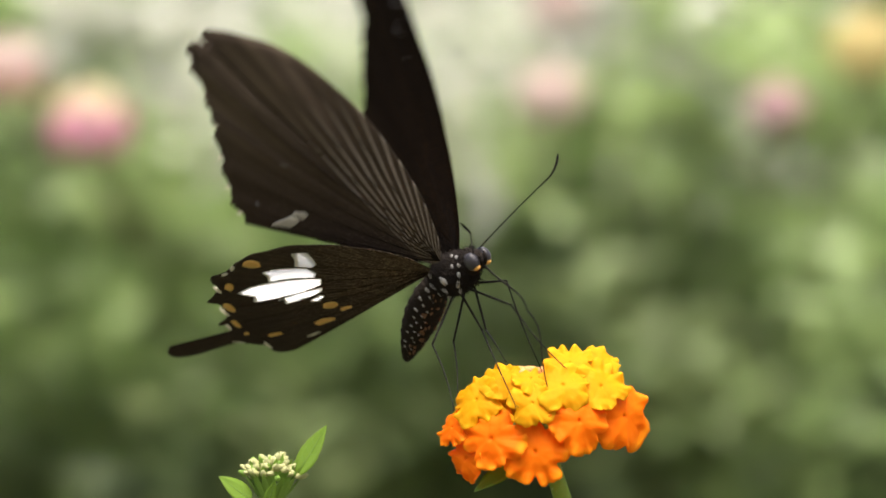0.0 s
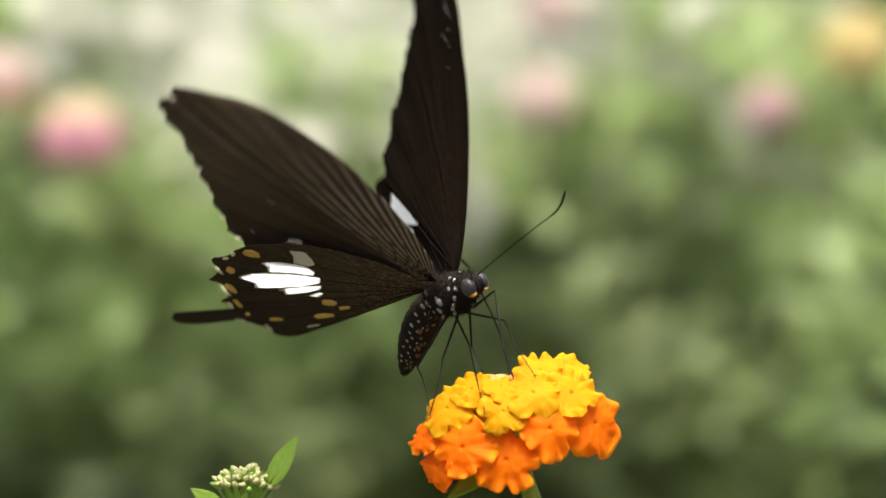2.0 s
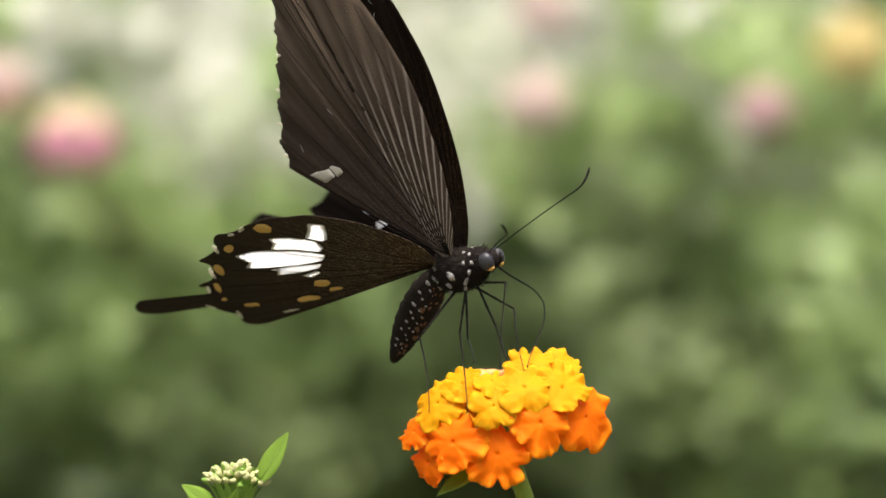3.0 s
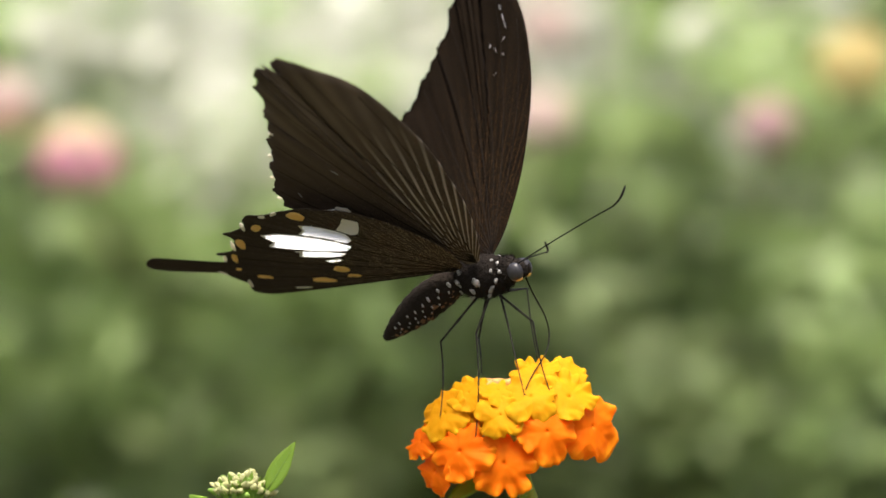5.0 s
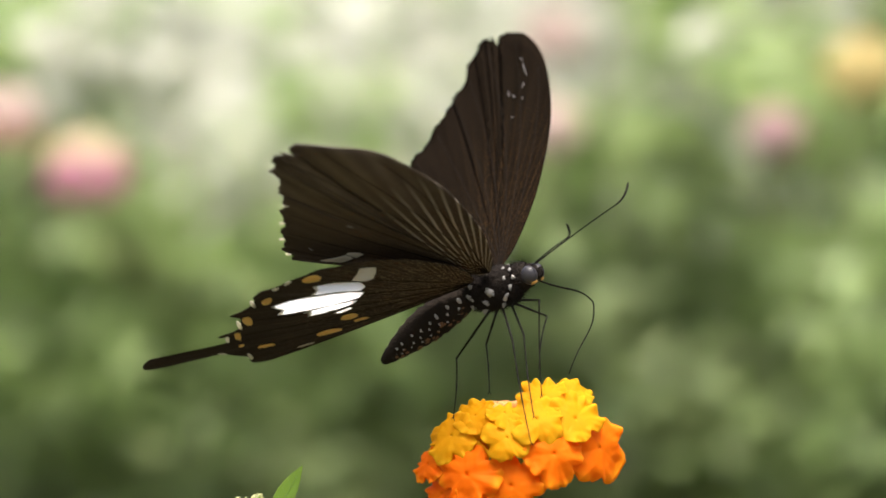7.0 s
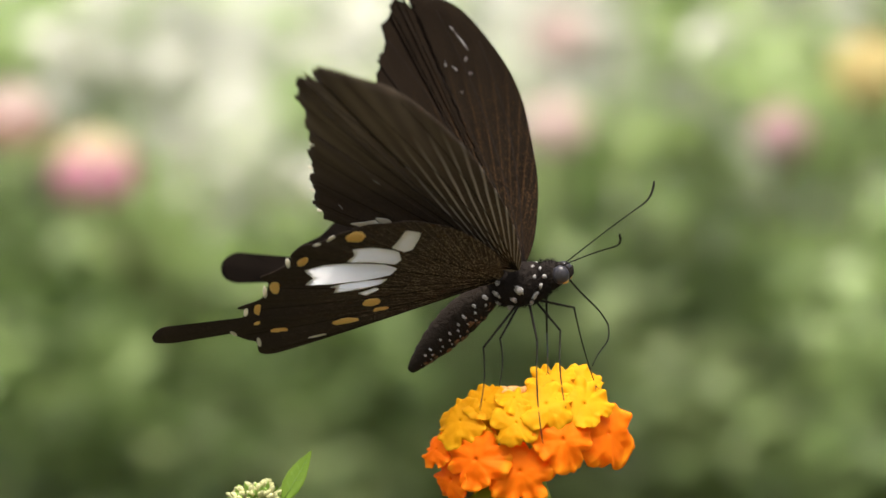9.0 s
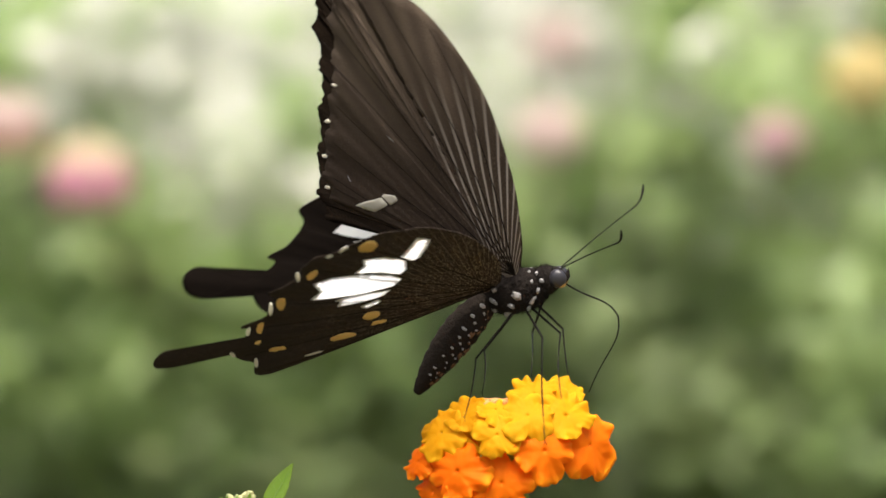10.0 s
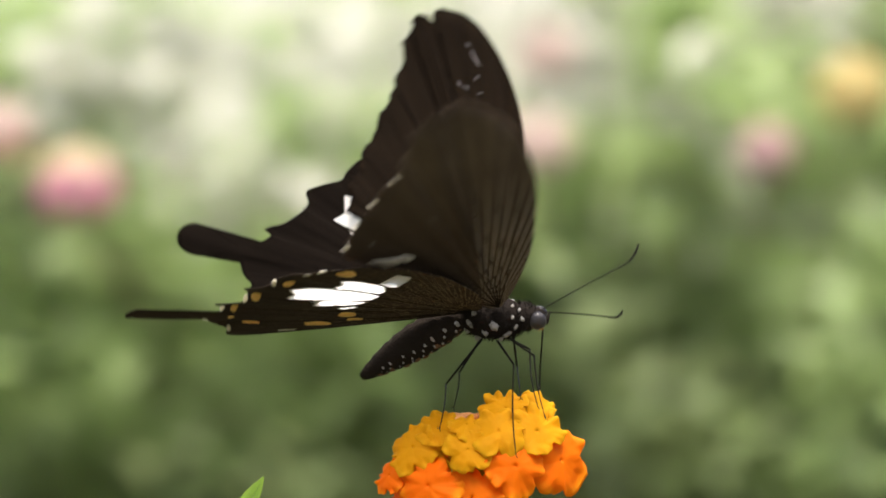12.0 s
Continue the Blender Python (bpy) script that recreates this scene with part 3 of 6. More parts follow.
    shift = Vector((seed * 3.7, seed * 1.9, 0))
    sides = []
    for s in (1, -1):
        grid = []
        for i in range(rings + 1):
            f = i / rings
            row = []
            for j in range(n):
                a = 2 * math.pi * j / n
                at = j / n
                l = max((q for q in range(lobes) if cuts[q] <= at), default=lobes - 1)
                start, end = cuts[l], cuts[(l + 1) % lobes]
                u = ((at - start) % 1) / ((end - start) % 1)
                edge = size[l] * (0.84 + 0.16 * math.sin(math.pi * u) ** 0.6)
                edge -= deep[l] * math.exp(-(u / 0.09) ** 2) + deep[(l + 1) % lobes] * math.exp(-((1 - u) / 0.09) ** 2)
                way = Vector((math.cos(a), math.sin(a), 0))
                edge *= 1 + 0.1 * noise.noise(way * 3.2 + shift) + 0.055 * noise.noise(way * 7.0 + shift) + 0.012 * noise.noise(way * 22.0 + shift)
                r = f * (1 - (1 - edge) * f ** 3) + 0.018 * (1 - f)
                q = way * r
                z = -0.04 * max(0.0, 1 - f / 0.08) - 0.14 * f * f + lift[l] * math.sin(math.pi * u) ** 0.5 * f ** 2.2
                z += 0.24 * noise.noise(q * 1.5 + shift) * f + 0.1 * noise.noise(q * 3.8 + shift) * f + 0.03 * noise.noise(q * 8.5 + shift) * f + 0.11 * noise.noise(way * 3.4 + shift) * f ** 5
                row.append(bm.verts.new(Vector((q.x * 4.0, q.y * 4.0, z * 4.0 + s * 0.06)) * MM))
            grid.append(row)
        for v, w in zip(grid, grid[1:]):
            for j in range(n):
                bm.faces.new((v[j], v[(j + 1) % n], w[(j + 1) % n], w[j]))
        sides.append(grid)
    for j in range(n):
        k2 = (j + 1) % n
        bm.faces.new((sides[0][-1][j], sides[0][-1][k2], sides[1][-1][k2], sides[1][-1][j]))
        bm.faces.new((sides[0][0][j], sides[0][0][k2], sides[1][0][k2], sides[1][0][j]))
    tube(bm, [Vector((0, 0, -1.6)) * MM, Vector((0.2, 0, -5)) * MM, Vector((0.5, 0.2, -9)) * MM], [0.75 * MM, 0.5 * MM, 0.45 * MM], 10)
    return link_mesh(name, bm, material)


def leaf_blade(bm, base, tip, width, nrm, droop=0.1, n=9, serrate=0.0, fold=0.18):
    """A pointed leaf with a folded midrib and thickness."""
    base, tip, nrm = Vector(base), Vector(tip), Vector(nrm).normalized()
    d = tip - base
    length = d.length
    side = d.cross(nrm).normalized()
    nrm = side.cross(d).normalized()
    rows = []
    for s in (1, -1):
        row = []
        for i in range(n + 1):
            u = i / n
            w = width * math.sin(math.pi * min(1, 0.06 + 0.94 * u) ** 0.75) ** 0.9 * (1 if u < 1 else 0.05) * (1 + serrate * (i % 2))
            c = base + d * u + nrm * (-droop * length * u * u) + nrm * s * 0.012 * width
            row.append([bm.verts.new(c + side * w * k - nrm * (-abs(k)) * fold * w * 2 * 0.5) for k in (-1, -0.5, 0, 0.5, 1)])
        rows.append(row)
        for p, q in zip(row, row[1:]):
            for j in range(4):
                bm.faces.new((p[j], p[j + 1], q[j + 1], q[j]))
    for i in range(n):
        for j in (0, 4):
            bm.faces.new((rows[0][i][j], rows[0][i + 1][j], rows[1][i + 1][j], rows[1][i][j]))


def dome(x, z, front=-1):
    """Depth of the leaning flower head's surface at a place seen from the front."""
    p = HEAD_LEAN.inverted() @ (Vector((x, 0, z)) - Vector((HEAD_C.x, 0, HEAD_C.z)))
    e = 1 - (p.x / HEAD_R.x) ** 2 - (p.z / HEAD_R.z) ** 2
    return HEAD_C.y + front * HEAD_R.y * math.sqrt(max(0.02, e))


def build_lantana():
    top = thing("lantana_flower", pose(0, 0, HEIGHT), "yellow and orange lantana flower head on a green stalk", "flower")
    meshes = {c: [floret_mesh("floret", m, s, l) for s, l in ((1, 4), (2, 4), (3, 5), (4, 4), (5, 4), (6, 3), (7, 5))] for c, m in (("y", M_YELLOW), ("o", M_ORANGE))}
    rng = random.Random(21)

    def floret(x, y, z, colour, size, way):
        ob = new("floret", meshes[colour][rng.randrange(7)])
        ob.parent = top
        q = Vector(way).normalized().to_track_quat("Z", "Y") @ Euler((0, 0, rng.uniform(0, 6.28))).to_quaternion()
        ob.matrix_basis = Matrix.LocRotScale(Vector((x, y, z)) * MM, q, Vector((size * 1.2 / 4.0,) * 3))

    # place on the front of the head, colour, radius, and how far the face turns to the side and up
    front = ((16.1, -35.4, "o", 5.1, 0.0, 0.12), (23.8, -30.0, "o", 4.8, 0.15, 0.15), (8.4, -33.2, "o", 4.9, -0.4, 0.15), (4.0, -36.8, "o", 4.2, -1.1, 0.0), (32.0, -29.4, "o", 5.4, 0.8, 0.1),
             (15.6, -26.9, "y", 3.5, 0.0, 0.4), (5.8, -26.4, "y", 4.2, -0.45, 0.55), (21.0, -23.7, "y", 4.2, 0.1, 0.7), (27.8, -24.0, "y", 4.4, 0.3, 0.5), (22.3, -20.0, "y", 4.0, 0.0, 0.9),
             (27.9, -19.8, "y", 3.1, 0.4, 0.9), (10.2, -23.0, "y", 3.6, -0.4, 0.9), (15.4, -22.6, "y", 3.0, 0.0, 1.3), (1.6, -31.4, "o", 3.0, -0.9, 0.4))
    for x, z, c, s, turn, rise in front:
        floret(x, dome(x, z), z, c, s, (turn, -1, rise))
    # the far side of the head, a little lower than its crown
    for i in range(22):
        a = math.pi * (0.06 + 0.88 * rng.random())
        h = rng.uniform(-0.1, 0.62)
        rr = math.sqrt(1 - h * h)
        p = HEAD_C + HEAD_LEAN.to_3x3() @ Vector((HEAD_R.x * rr * math.cos(a) * 0.84, HEAD_R.y * rr * math.sin(a), HEAD_R.z * h * 0.86))
        floret(*p, "y" if h > 0.2 else "o", rng.uniform(2.9, 3.6), HEAD_LEAN.to_3x3() @ Vector((rr * math.cos(a), rr * math.sin(a), h + 0.3)))
    # unopened buds on the crown
    for i in range(16):
        a, r = i * 2.4, 0.9 * math.sqrt(i + 0.5)
        x, y = 14.6 + r * 1.15 * math.cos(a), -0.5 + r * math.sin(a)
        bm = bmesh.new()
        blob(bm, Vector((x, y, -21.6 - 0.04 * r * r)) * MM, (0.95 * MM, 0.95 * MM, 1.0 * MM), 8, 6, 0.2)
        part("bud", bm, M_PEACH, top)
    # receptacle and stalk, down to the ground
    bm = bmesh.new()
    blob(bm, Vector((17.8, 4.0, -33)) * MM, (6 * MM, 6 * MM, 5 * MM), 14, 10, 0.1)
    part("receptacle", bm, M_STALK, top)
    bm = bmesh.new()
    line = spline([(18.2, 4.0, -34), (19.9, 4.2, -40), (22.0, 4.6, -48), (25, 6, -70), (34, 12, -140), (40, 30, -300), (30, 60, -560), (10, 80, -900)], 8)
    tube(bm, [p * MM for p in line], [(1.35 + 1.1 * i / len(line)) * MM for i in range(len(line))], 14)
    stalk = part("stalk", bm, M_STALK, top, "square green hairy stalk")
    bm = bmesh.new()
    for i in range(150):
        u = rng.uniform(0, 22)
        p = line[int(u)].lerp(line[int(u) + 1], u % 1)
        d = Vector((rng.uniform(-1, 1), rng.uniform(-1, 1), rng.uniform(-0.3, 0.3))).normalized()
        tube(bm, [(p + d * 1.2) * MM, (p + d * 1.95) * MM], [0.05 * MM, 0.02 * MM], 4)
    part("stalk_hair", bm, M_HAIR, stalk)["kind"] = "stuff"
    bm = bmesh.new()
    leaf_blade(bm, Vector((13.4, -1, -37.4)) * MM, Vector((5.4, -3.0, -42.6)) * MM, 1.7 * MM, (0.5, -0.5, 0.7), 0.05, 10, 0.1)
    part("leaf", bm, M_LEAF, top, "small green leaf under the head")
    return top


def build_bud_head():
    top = thing("lantana_bud", pose(0, 0, HEIGHT), "unopened cream lantana bud cluster with green bracts", "flower bud")
    rng = random.Random(31)
    c = Vector((-30.2, 0.0, -41.5))
    for i in range(80):
        a, u = i * 2.39996, (i + 0.5) / 80
        r = 5.2 * math.sqrt(u)
        x, y, z = c.x + r * math.cos(a) + rng.uniform(-0.6, 0.6), c.y + r * math.sin(a) * 0.9 + rng.uniform(-0.5, 0.5), c.z + 4.4 * math.sqrt(max(0.0, 1 - u * 0.92)) + rng.uniform(-0.6, 0.5)
        d = Vector((x - c.x, y - c.y, (z - c.z) * 1.2)).normalized()
        bm = bmesh.new()
        blob(bm, Vector((x, y, z)) * MM, (rng.uniform(0.4, 0.72) * MM, rng.uniform(0.4, 0.7) * MM, rng.uniform(0.55, 1.1) * MM), 6, 5, 0.8, d.to_track_quat("Z", "Y"))
        part("bud", bm, M_BUD if i % 6 else M_BUD_GREEN, top)
    for i in range(20):
        a = i * 2 * math.pi / 20 + rng.uniform(-0.1, 0.1)
        r = rng.uniform(3.6, 5.6)
        base = Vector((c.x + 2.2 * math.cos(a), c.y + 2.2 * math.sin(a), c.z - 2.5))
        tip = Vector((c.x + r * math.cos(a), c.y + r * math.sin(a), c.z + rng.uniform(1.0, 4.2)))
        bm = bmesh.new()
        leaf_blade(bm, base * MM, tip * MM, 0.9 * MM, (math.cos(a), math.sin(a), 0.3), -0.1, 5)
        part("bract", bm, M_BUD_GREEN, top)
    # pointed bracts that stand between the buds
    for i in range(16):
        a = i * 2.39996 + 0.7
        r = 1.0 + 3.4 * math.sqrt((i + 0.5) / 16)
        base = Vector((c.x + 0.7 * r * math.cos(a), c.y + 0.7 * r * math.sin(a), c.z + 0.5))
        tip = Vector((c.x + 1.1 * r * math.cos(a), c.y + r * math.sin(a), c.z + 6.1 - 0.16 * r * r + rng.uniform(-0.5, 0.6)))
        bm = bmesh.new()
        leaf_blade(bm, base * MM, tip * MM, rng.uniform(0.7, 1.05) * MM, (math.cos(a), math.sin(a) - 0.6, 0.3), -0.05, 6)
        part("bract", bm, M_BUD_GREEN, top)
    for base, tip, w, nrm in (((-25.6, -0.5, -39.6), (-20.2, -1.0, -31.2), 2.0, (-0.5, -0.85, 0.2)), ((-34.0, -2, -44.2), (-39.7, -3.2, -40.2), 1.8, (-0.1, -0.8, 0.6)),
                              ((-31, -3, -45), (-29.4, -5, -40.6), 1.0, (0, -1, 0.2))):
        bm = bmesh.new()
        leaf_blade(bm, Vector(base) * MM, Vector(tip) * MM, w * MM, nrm, -0.06, 12, 0.06)
        blade = part("leaf", bm, M_LEAF, top, "fresh green pointed leaf")
        bm = bmesh.new()
        d, up = Vector(tip) - Vector(base), Vector(nrm).normalized()
        tube(bm, [(Vector(base) + d * u + up * (0.06 * d.length * u * u + 0.05)) * MM for u in (0.0, 0.25, 0.5, 0.75, 0.95)], [0.16 * MM, 0.13 * MM, 0.1 * MM, 0.07 * MM, 0.03 * MM], 6)
        for u in (0.2, 0.38, 0.56, 0.74):
            for s in (-1, 1):
                side = d.cross(up).normalized() * s * w * 0.75 * math.sin(math.pi * u ** 0.75)
                a = Vector(base) + d * u + up * (0.06 * d.length * u * u + 0.04)
                tube(bm, [a * MM, (a + side + d * 0.1 + up * 0.16 * w) * MM], [0.06 * MM, 0.025 * MM], 5)
        part("leaf_vein", bm, M_BUD_GREEN, blade)
    bm = bmesh.new()
    line = spline([(-30.0, 0, -42), (-29.0, 0.4, -46), (-27, 1, -54), (-20, 5, -90), (-6, 22, -220), (4, 52, -500), (8, 78, -900)], 8)
    tube(bm, [p * MM for p in line], [(1.5 + 0.9 * i / len(line)) * MM for i in range(len(line))], 14)
    part("stalk", bm, M_STALK, top, "green stalk")
    return top


lantana = build_lantana()
bud_head = build_bud_head()


# ---- garden behind ----
def behind(u, v, y):
    """A place y metres behind the subject, from its direction: u, v in tenths of a millimetre on the subject plane."""
    s = (y - EYE) / -EYE
    return Vector(((u - 784) * 1e-4 * s, y, HEIGHT - (v - 441) * 1e-4 * s))


k = Nodes("garden_soil")
n1, n2 = k.noise(0.8, 5.0), k.noise(14.0, 6.0)
c = k.ramp(n1, (0.35, (0.055, 0.055, 0.032)), (0.65, (0.09, 0.105, 0.05)))
k.color(k.mix(k.math("MULTIPLY", n2, 0.6), c, (0.06, 0.045, 0.03)))
k.set(0.9, 0.0, 0.2)
k.bump(n2, 0.6, 0.02)
bm = bmesh.new()
bmesh.ops.create_grid(bm, x_segments=60, y_segments=60, size=400)
for v in bm.verts:
    v.co.z = 0.0 if v.co.length < 30 else 0.4 * noise.noise(v.co * 0.02)
ground = new("ground", link_mesh("ground", bm, k.mat))
tagged(ground, "dark garden soil with low green growth", "ground", kind="structure")

# leaf colours graded from shaded to sunlit; BORDER paints light and shade with them
TONES = {"dark": leaf_material("shade_tint_leaf", (0.045, 0.064, 0.03), (0.09, 0.12, 0.06), (0.12, 0.165, 0.07), 0.4, 0.3),
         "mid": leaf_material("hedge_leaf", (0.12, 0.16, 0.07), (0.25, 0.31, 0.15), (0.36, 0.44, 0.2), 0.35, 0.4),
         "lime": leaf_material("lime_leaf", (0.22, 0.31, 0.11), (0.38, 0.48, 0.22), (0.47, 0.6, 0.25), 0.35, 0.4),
         "pale": leaf_material("light_tint_leaf", (0.45, 0.46, 0.38), (0.61, 0.62, 0.54), (0.65, 0.66, 0.56), 0.35, 0.45)}
M_TWIG = plain("brown_twig", (0.12, 0.08, 0.05), 0.8, vary=0.5, scale=60.0)


def leaf_cloud(name, spots, material, parent, seed, size):
    """Many folded leaves scattered round places: (centre, spread, count)."""
    rng = np.random.default_rng(seed)
    verts, faces = [], []
    for c, spread, count in spots:
        for _ in range(count):
            p = np.array(c) + rng.normal(0, 1, 3) * np.array((spread, spread * 0.7, spread))
            if p[2] < 0.03:
                continue
            a, t, l = rng.uniform(0, 6.283), rng.uniform(-0.9, 0.7), size * rng.uniform(0.6, 1.25)
            d = np.array((math.cos(a) * math.cos(t), math.sin(a) * math.cos(t), math.sin(t)))
            s = np.cross(d, (rng.normal(0, 0.4), rng.normal(0, 0.4), 1.0))
            s /= np.linalg.norm(s) + 1e-9
            up = np.cross(s, d)
            w = l * rng.uniform(0.24, 0.34)
            b = len(verts)
            for q in (p, p + d * l * 0.3 + s * w + up * w * 0.35, p + d * l * 0.72 + s * w * 0.75 + up * w * 0.3, p + d * l - up * l * 0.12,
                      p + d * l * 0.72 - s * w * 0.75 + up * w * 0.3, p + d * l * 0.3 - s * w + up * w * 0.35, p + d * l * 0.5):
                verts.append(q.tolist())
            for i in range(6):
                faces.append((b + 6, b + i, b + (i + 1) % 6))
    me = bpy.data.meshes.new(name)
    me.from_pydata(verts, [], faces)
    me.materials.append(material)
    ob = new(name, me)
    ob.parent = parent
    ob["kind"] = "stuff"
    return ob


def shrub(root, label, clumps, seed, size=0.05):
    """A shrub: stems from the ground and leaf clumps (place, spread, count, tone)."""
    top = thing("shrub", Matrix.Translation(root), label, "shrub", "lantana shrubs in the border")
    rng = random.Random(seed)
    for c, spread, count, tone in clumps[::30] + clumps[-1:]:
        bm = bmesh.new()
        end = Vector(c) - Vector(root)
        start = Vector((rng.uniform(-0.06, 0.06), rng.uniform(-0.06, 0.06), 0.0))
        tube(bm, bow(start, end, (rng.uniform(-0.05, 0.05), rng.uniform(-0.05, 0.05), 0.03), 7), [0.006 - 0.0006 * i for i in range(8)], 6)
        part("stem", bm, M_TWIG, top)
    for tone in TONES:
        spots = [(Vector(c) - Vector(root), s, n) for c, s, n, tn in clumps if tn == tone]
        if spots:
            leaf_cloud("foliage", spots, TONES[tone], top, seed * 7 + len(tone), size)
    return top


def clump(u, v, y, spread, count, tone):
    return (behind(u, v, y), spread, count, tone)


# the border's light and shade, put into leaf colour, left to right and top to bottom: 0 dark to 9 thin, with the added
# pale backdrop behind
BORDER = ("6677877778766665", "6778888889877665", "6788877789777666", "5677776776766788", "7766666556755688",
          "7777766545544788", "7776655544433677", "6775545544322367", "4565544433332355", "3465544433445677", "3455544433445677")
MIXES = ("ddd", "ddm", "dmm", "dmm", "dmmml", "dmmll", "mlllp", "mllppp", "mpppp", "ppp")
SHRUBS = ((-0.45, 1.9), (-0.2, 2.1), (0.05, 2.3), (0.28, 2.0), (0.55, 1.8))


def build_garden():
    names = {"p": "pale", "l": "lime", "m": "mid", "d": "dark"}
    labels = ("lantana shrub with bright green leaves, out of focus", "leafy green shrub with upper leaves tinted pale as if sunlit", "dense dark green shrub", "lantana shrub with mixed green leaves", "broad-leaved shrub with pale green leaves")
    groups = [[] for _ in SHRUBS]
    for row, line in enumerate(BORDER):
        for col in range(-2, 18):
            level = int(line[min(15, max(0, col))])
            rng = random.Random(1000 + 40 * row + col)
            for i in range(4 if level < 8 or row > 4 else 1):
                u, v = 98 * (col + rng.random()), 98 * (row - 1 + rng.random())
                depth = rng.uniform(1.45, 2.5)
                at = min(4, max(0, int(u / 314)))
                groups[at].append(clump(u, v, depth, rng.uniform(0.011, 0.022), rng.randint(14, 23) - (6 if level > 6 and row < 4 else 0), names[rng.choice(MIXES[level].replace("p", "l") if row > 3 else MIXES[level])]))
    rng = random.Random(77)
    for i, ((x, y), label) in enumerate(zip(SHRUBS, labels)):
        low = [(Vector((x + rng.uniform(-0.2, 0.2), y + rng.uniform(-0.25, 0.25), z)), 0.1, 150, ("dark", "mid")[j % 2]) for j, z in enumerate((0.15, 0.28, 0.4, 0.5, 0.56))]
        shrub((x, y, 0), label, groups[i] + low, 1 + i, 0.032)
    # a hedge farther back
    for i in range(9):
        x = -1.6 + 0.4 * i + rng.uniform(-0.1, 0.1)
        y = 4.2 + rng.uniform(-0.3, 0.3)
        h = 0.95 + rng.uniform(-0.05, 0.06)
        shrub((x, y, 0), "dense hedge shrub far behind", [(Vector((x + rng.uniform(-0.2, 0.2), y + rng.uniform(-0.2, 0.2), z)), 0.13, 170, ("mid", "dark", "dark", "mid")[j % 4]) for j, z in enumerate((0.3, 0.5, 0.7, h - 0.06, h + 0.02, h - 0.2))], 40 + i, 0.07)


build_garden()

# pale backdrop, added to give the bright gaps above the hedge their white
k = Nodes("pale_backdrop")
n1, n2 = k.noise(1.3, 4.0), k.noise(30.0, 5.0)
c = k.ramp(n1, (0.3, (0.5, 0.5, 0.45)), (0.7, (0.62, 0.61, 0.57)))
k.color(k.mix(k.math("MULTIPLY", n2, 0.3), c, (0.6, 0.58, 0.5)))
k.set(0.85, 0.0, 0.2)
k.bump(n2, 0.4, 0.004)
bm = bmesh.new()
bmesh.ops.create_cube(bm, size=1.0, matrix=Matrix.Translation((0, 7.1, 1.3)) @ Matrix.Diagonal((14.0, 0.2, 2.6, 1)))
bmesh.ops.create_cube(bm, size=1.0, matrix=Matrix.Translation((0, 7.1, 2.65)) @ Matrix.Diagonal((14.1, 0.3, 0.08, 1)))
bmesh.ops.bevel(bm, geom=bm.edges[:], offset=0.012, segments=2, affect="EDGES")
wall = new("wall_north", link_mesh("wall_north", bm, k.mat, False))
tagged(wall, "pale wall added as a bright backdrop behind the shrubs", "wall", kind="structure")


def lantana_blur(u, v, y, radius, low, high, label, turn=0.0):
    """A lantana head on a far shrub: outer ring of one colour, crown of another."""
    c = behind(u, v, y)
    top = thing("lantana_flower", Matrix.Translation(c), label, "flower", "lantana heads on the shrubs")
    rng = random.Random(int(u))
    for i in range(34):
        a, uu = i * 2.39996, (i + 0.5) / 34
        z = 1 - 1.75 * uu
        r = math.sqrt(max(0.0, 1 - z * z))
        p = Vector((r * math.cos(a), r * math.sin(a), z * 0.9)) * radius
        bm = bmesh.new()
        q = p.normalized().to_track_quat("Z", "Y") if p.length else Matrix.Identity(3).to_quaternion()
        blob(bm, p, (radius * 0.27, radius * 0.27, radius * 0.09), 7, 5, 0.3, q)
        part("floret", bm, high if z > turn else low, top)
    bm = bmesh.new()
    line = spline([(0, 0, -0.2 * radius), (0.004, 0.12, -0.035), (0.03, 0.7, -0.12), (0.05, 1.0, -0.3), (0.05, 1.05, -c.z)], 5)
    tube(bm, line, [0.0016] * len(line), 6)
    part("stalk", bm, M_TWIG, top)
    return top


M_PINK = plain("pink_petal", (0.66, 0.3, 0.4), 0.6, vary=0.2, scale=300.0, shine=0.3)
M_SALMON = plain("salmon_petal", (0.6, 0.36, 0.3), 0.6, vary=0.2, scale=300.0, shine=0.3)
M_APRICOT = plain("cream_petal", (0.64, 0.54, 0.34), 0.6, vary=0.2, scale=300.0, shine=0.3)
M_ROSE = plain("rose_petal", (0.52, 0.34, 0.35), 0.6, vary=0.2, scale=300.0, shine=0.3)
M_GOLD = plain("golden_petal", (0.6, 0.48, 0.2), 0.6, vary=0.2, scale=300.0, shine=0.3)
M_BLUSH = plain("blush_petal", (0.58, 0.45, 0.4), 0.6, vary=0.2, scale=300.0, shine=0.3)
lantana_blur(158, 222, 1.22, 0.0175, M_PINK, M_APRICOT, "pink and cream lantana head, out of focus", 0.35)
lantana_blur(15, 128, 1.25, 0.016, M_SALMON, M_BLUSH, "salmon pink lantana head, out of focus")
lantana_blur(975, 170, 1.3, 0.0145, M_BLUSH, M_BLUSH, "blush pink lantana head, out of focus")
lantana_blur(990, 10, 1.4, 0.014, M_BLUSH, M_BLUSH, "blush pink lantana head, out of focus")
lantana_blur(1375, 190, 1.32, 0.0125, M_ROSE, M_ROSE, "pink lantana head, out of focus", 0.3)
lantana_blur(1535, 85, 1.3, 0.0165, M_GOLD, M_GOLD, "golden lantana head, out of focus")


# ---- movement ----
def two_bone(hip, foot, up, low, pole):
    """Poses of two straight pieces from hip to foot, in the body's space."""
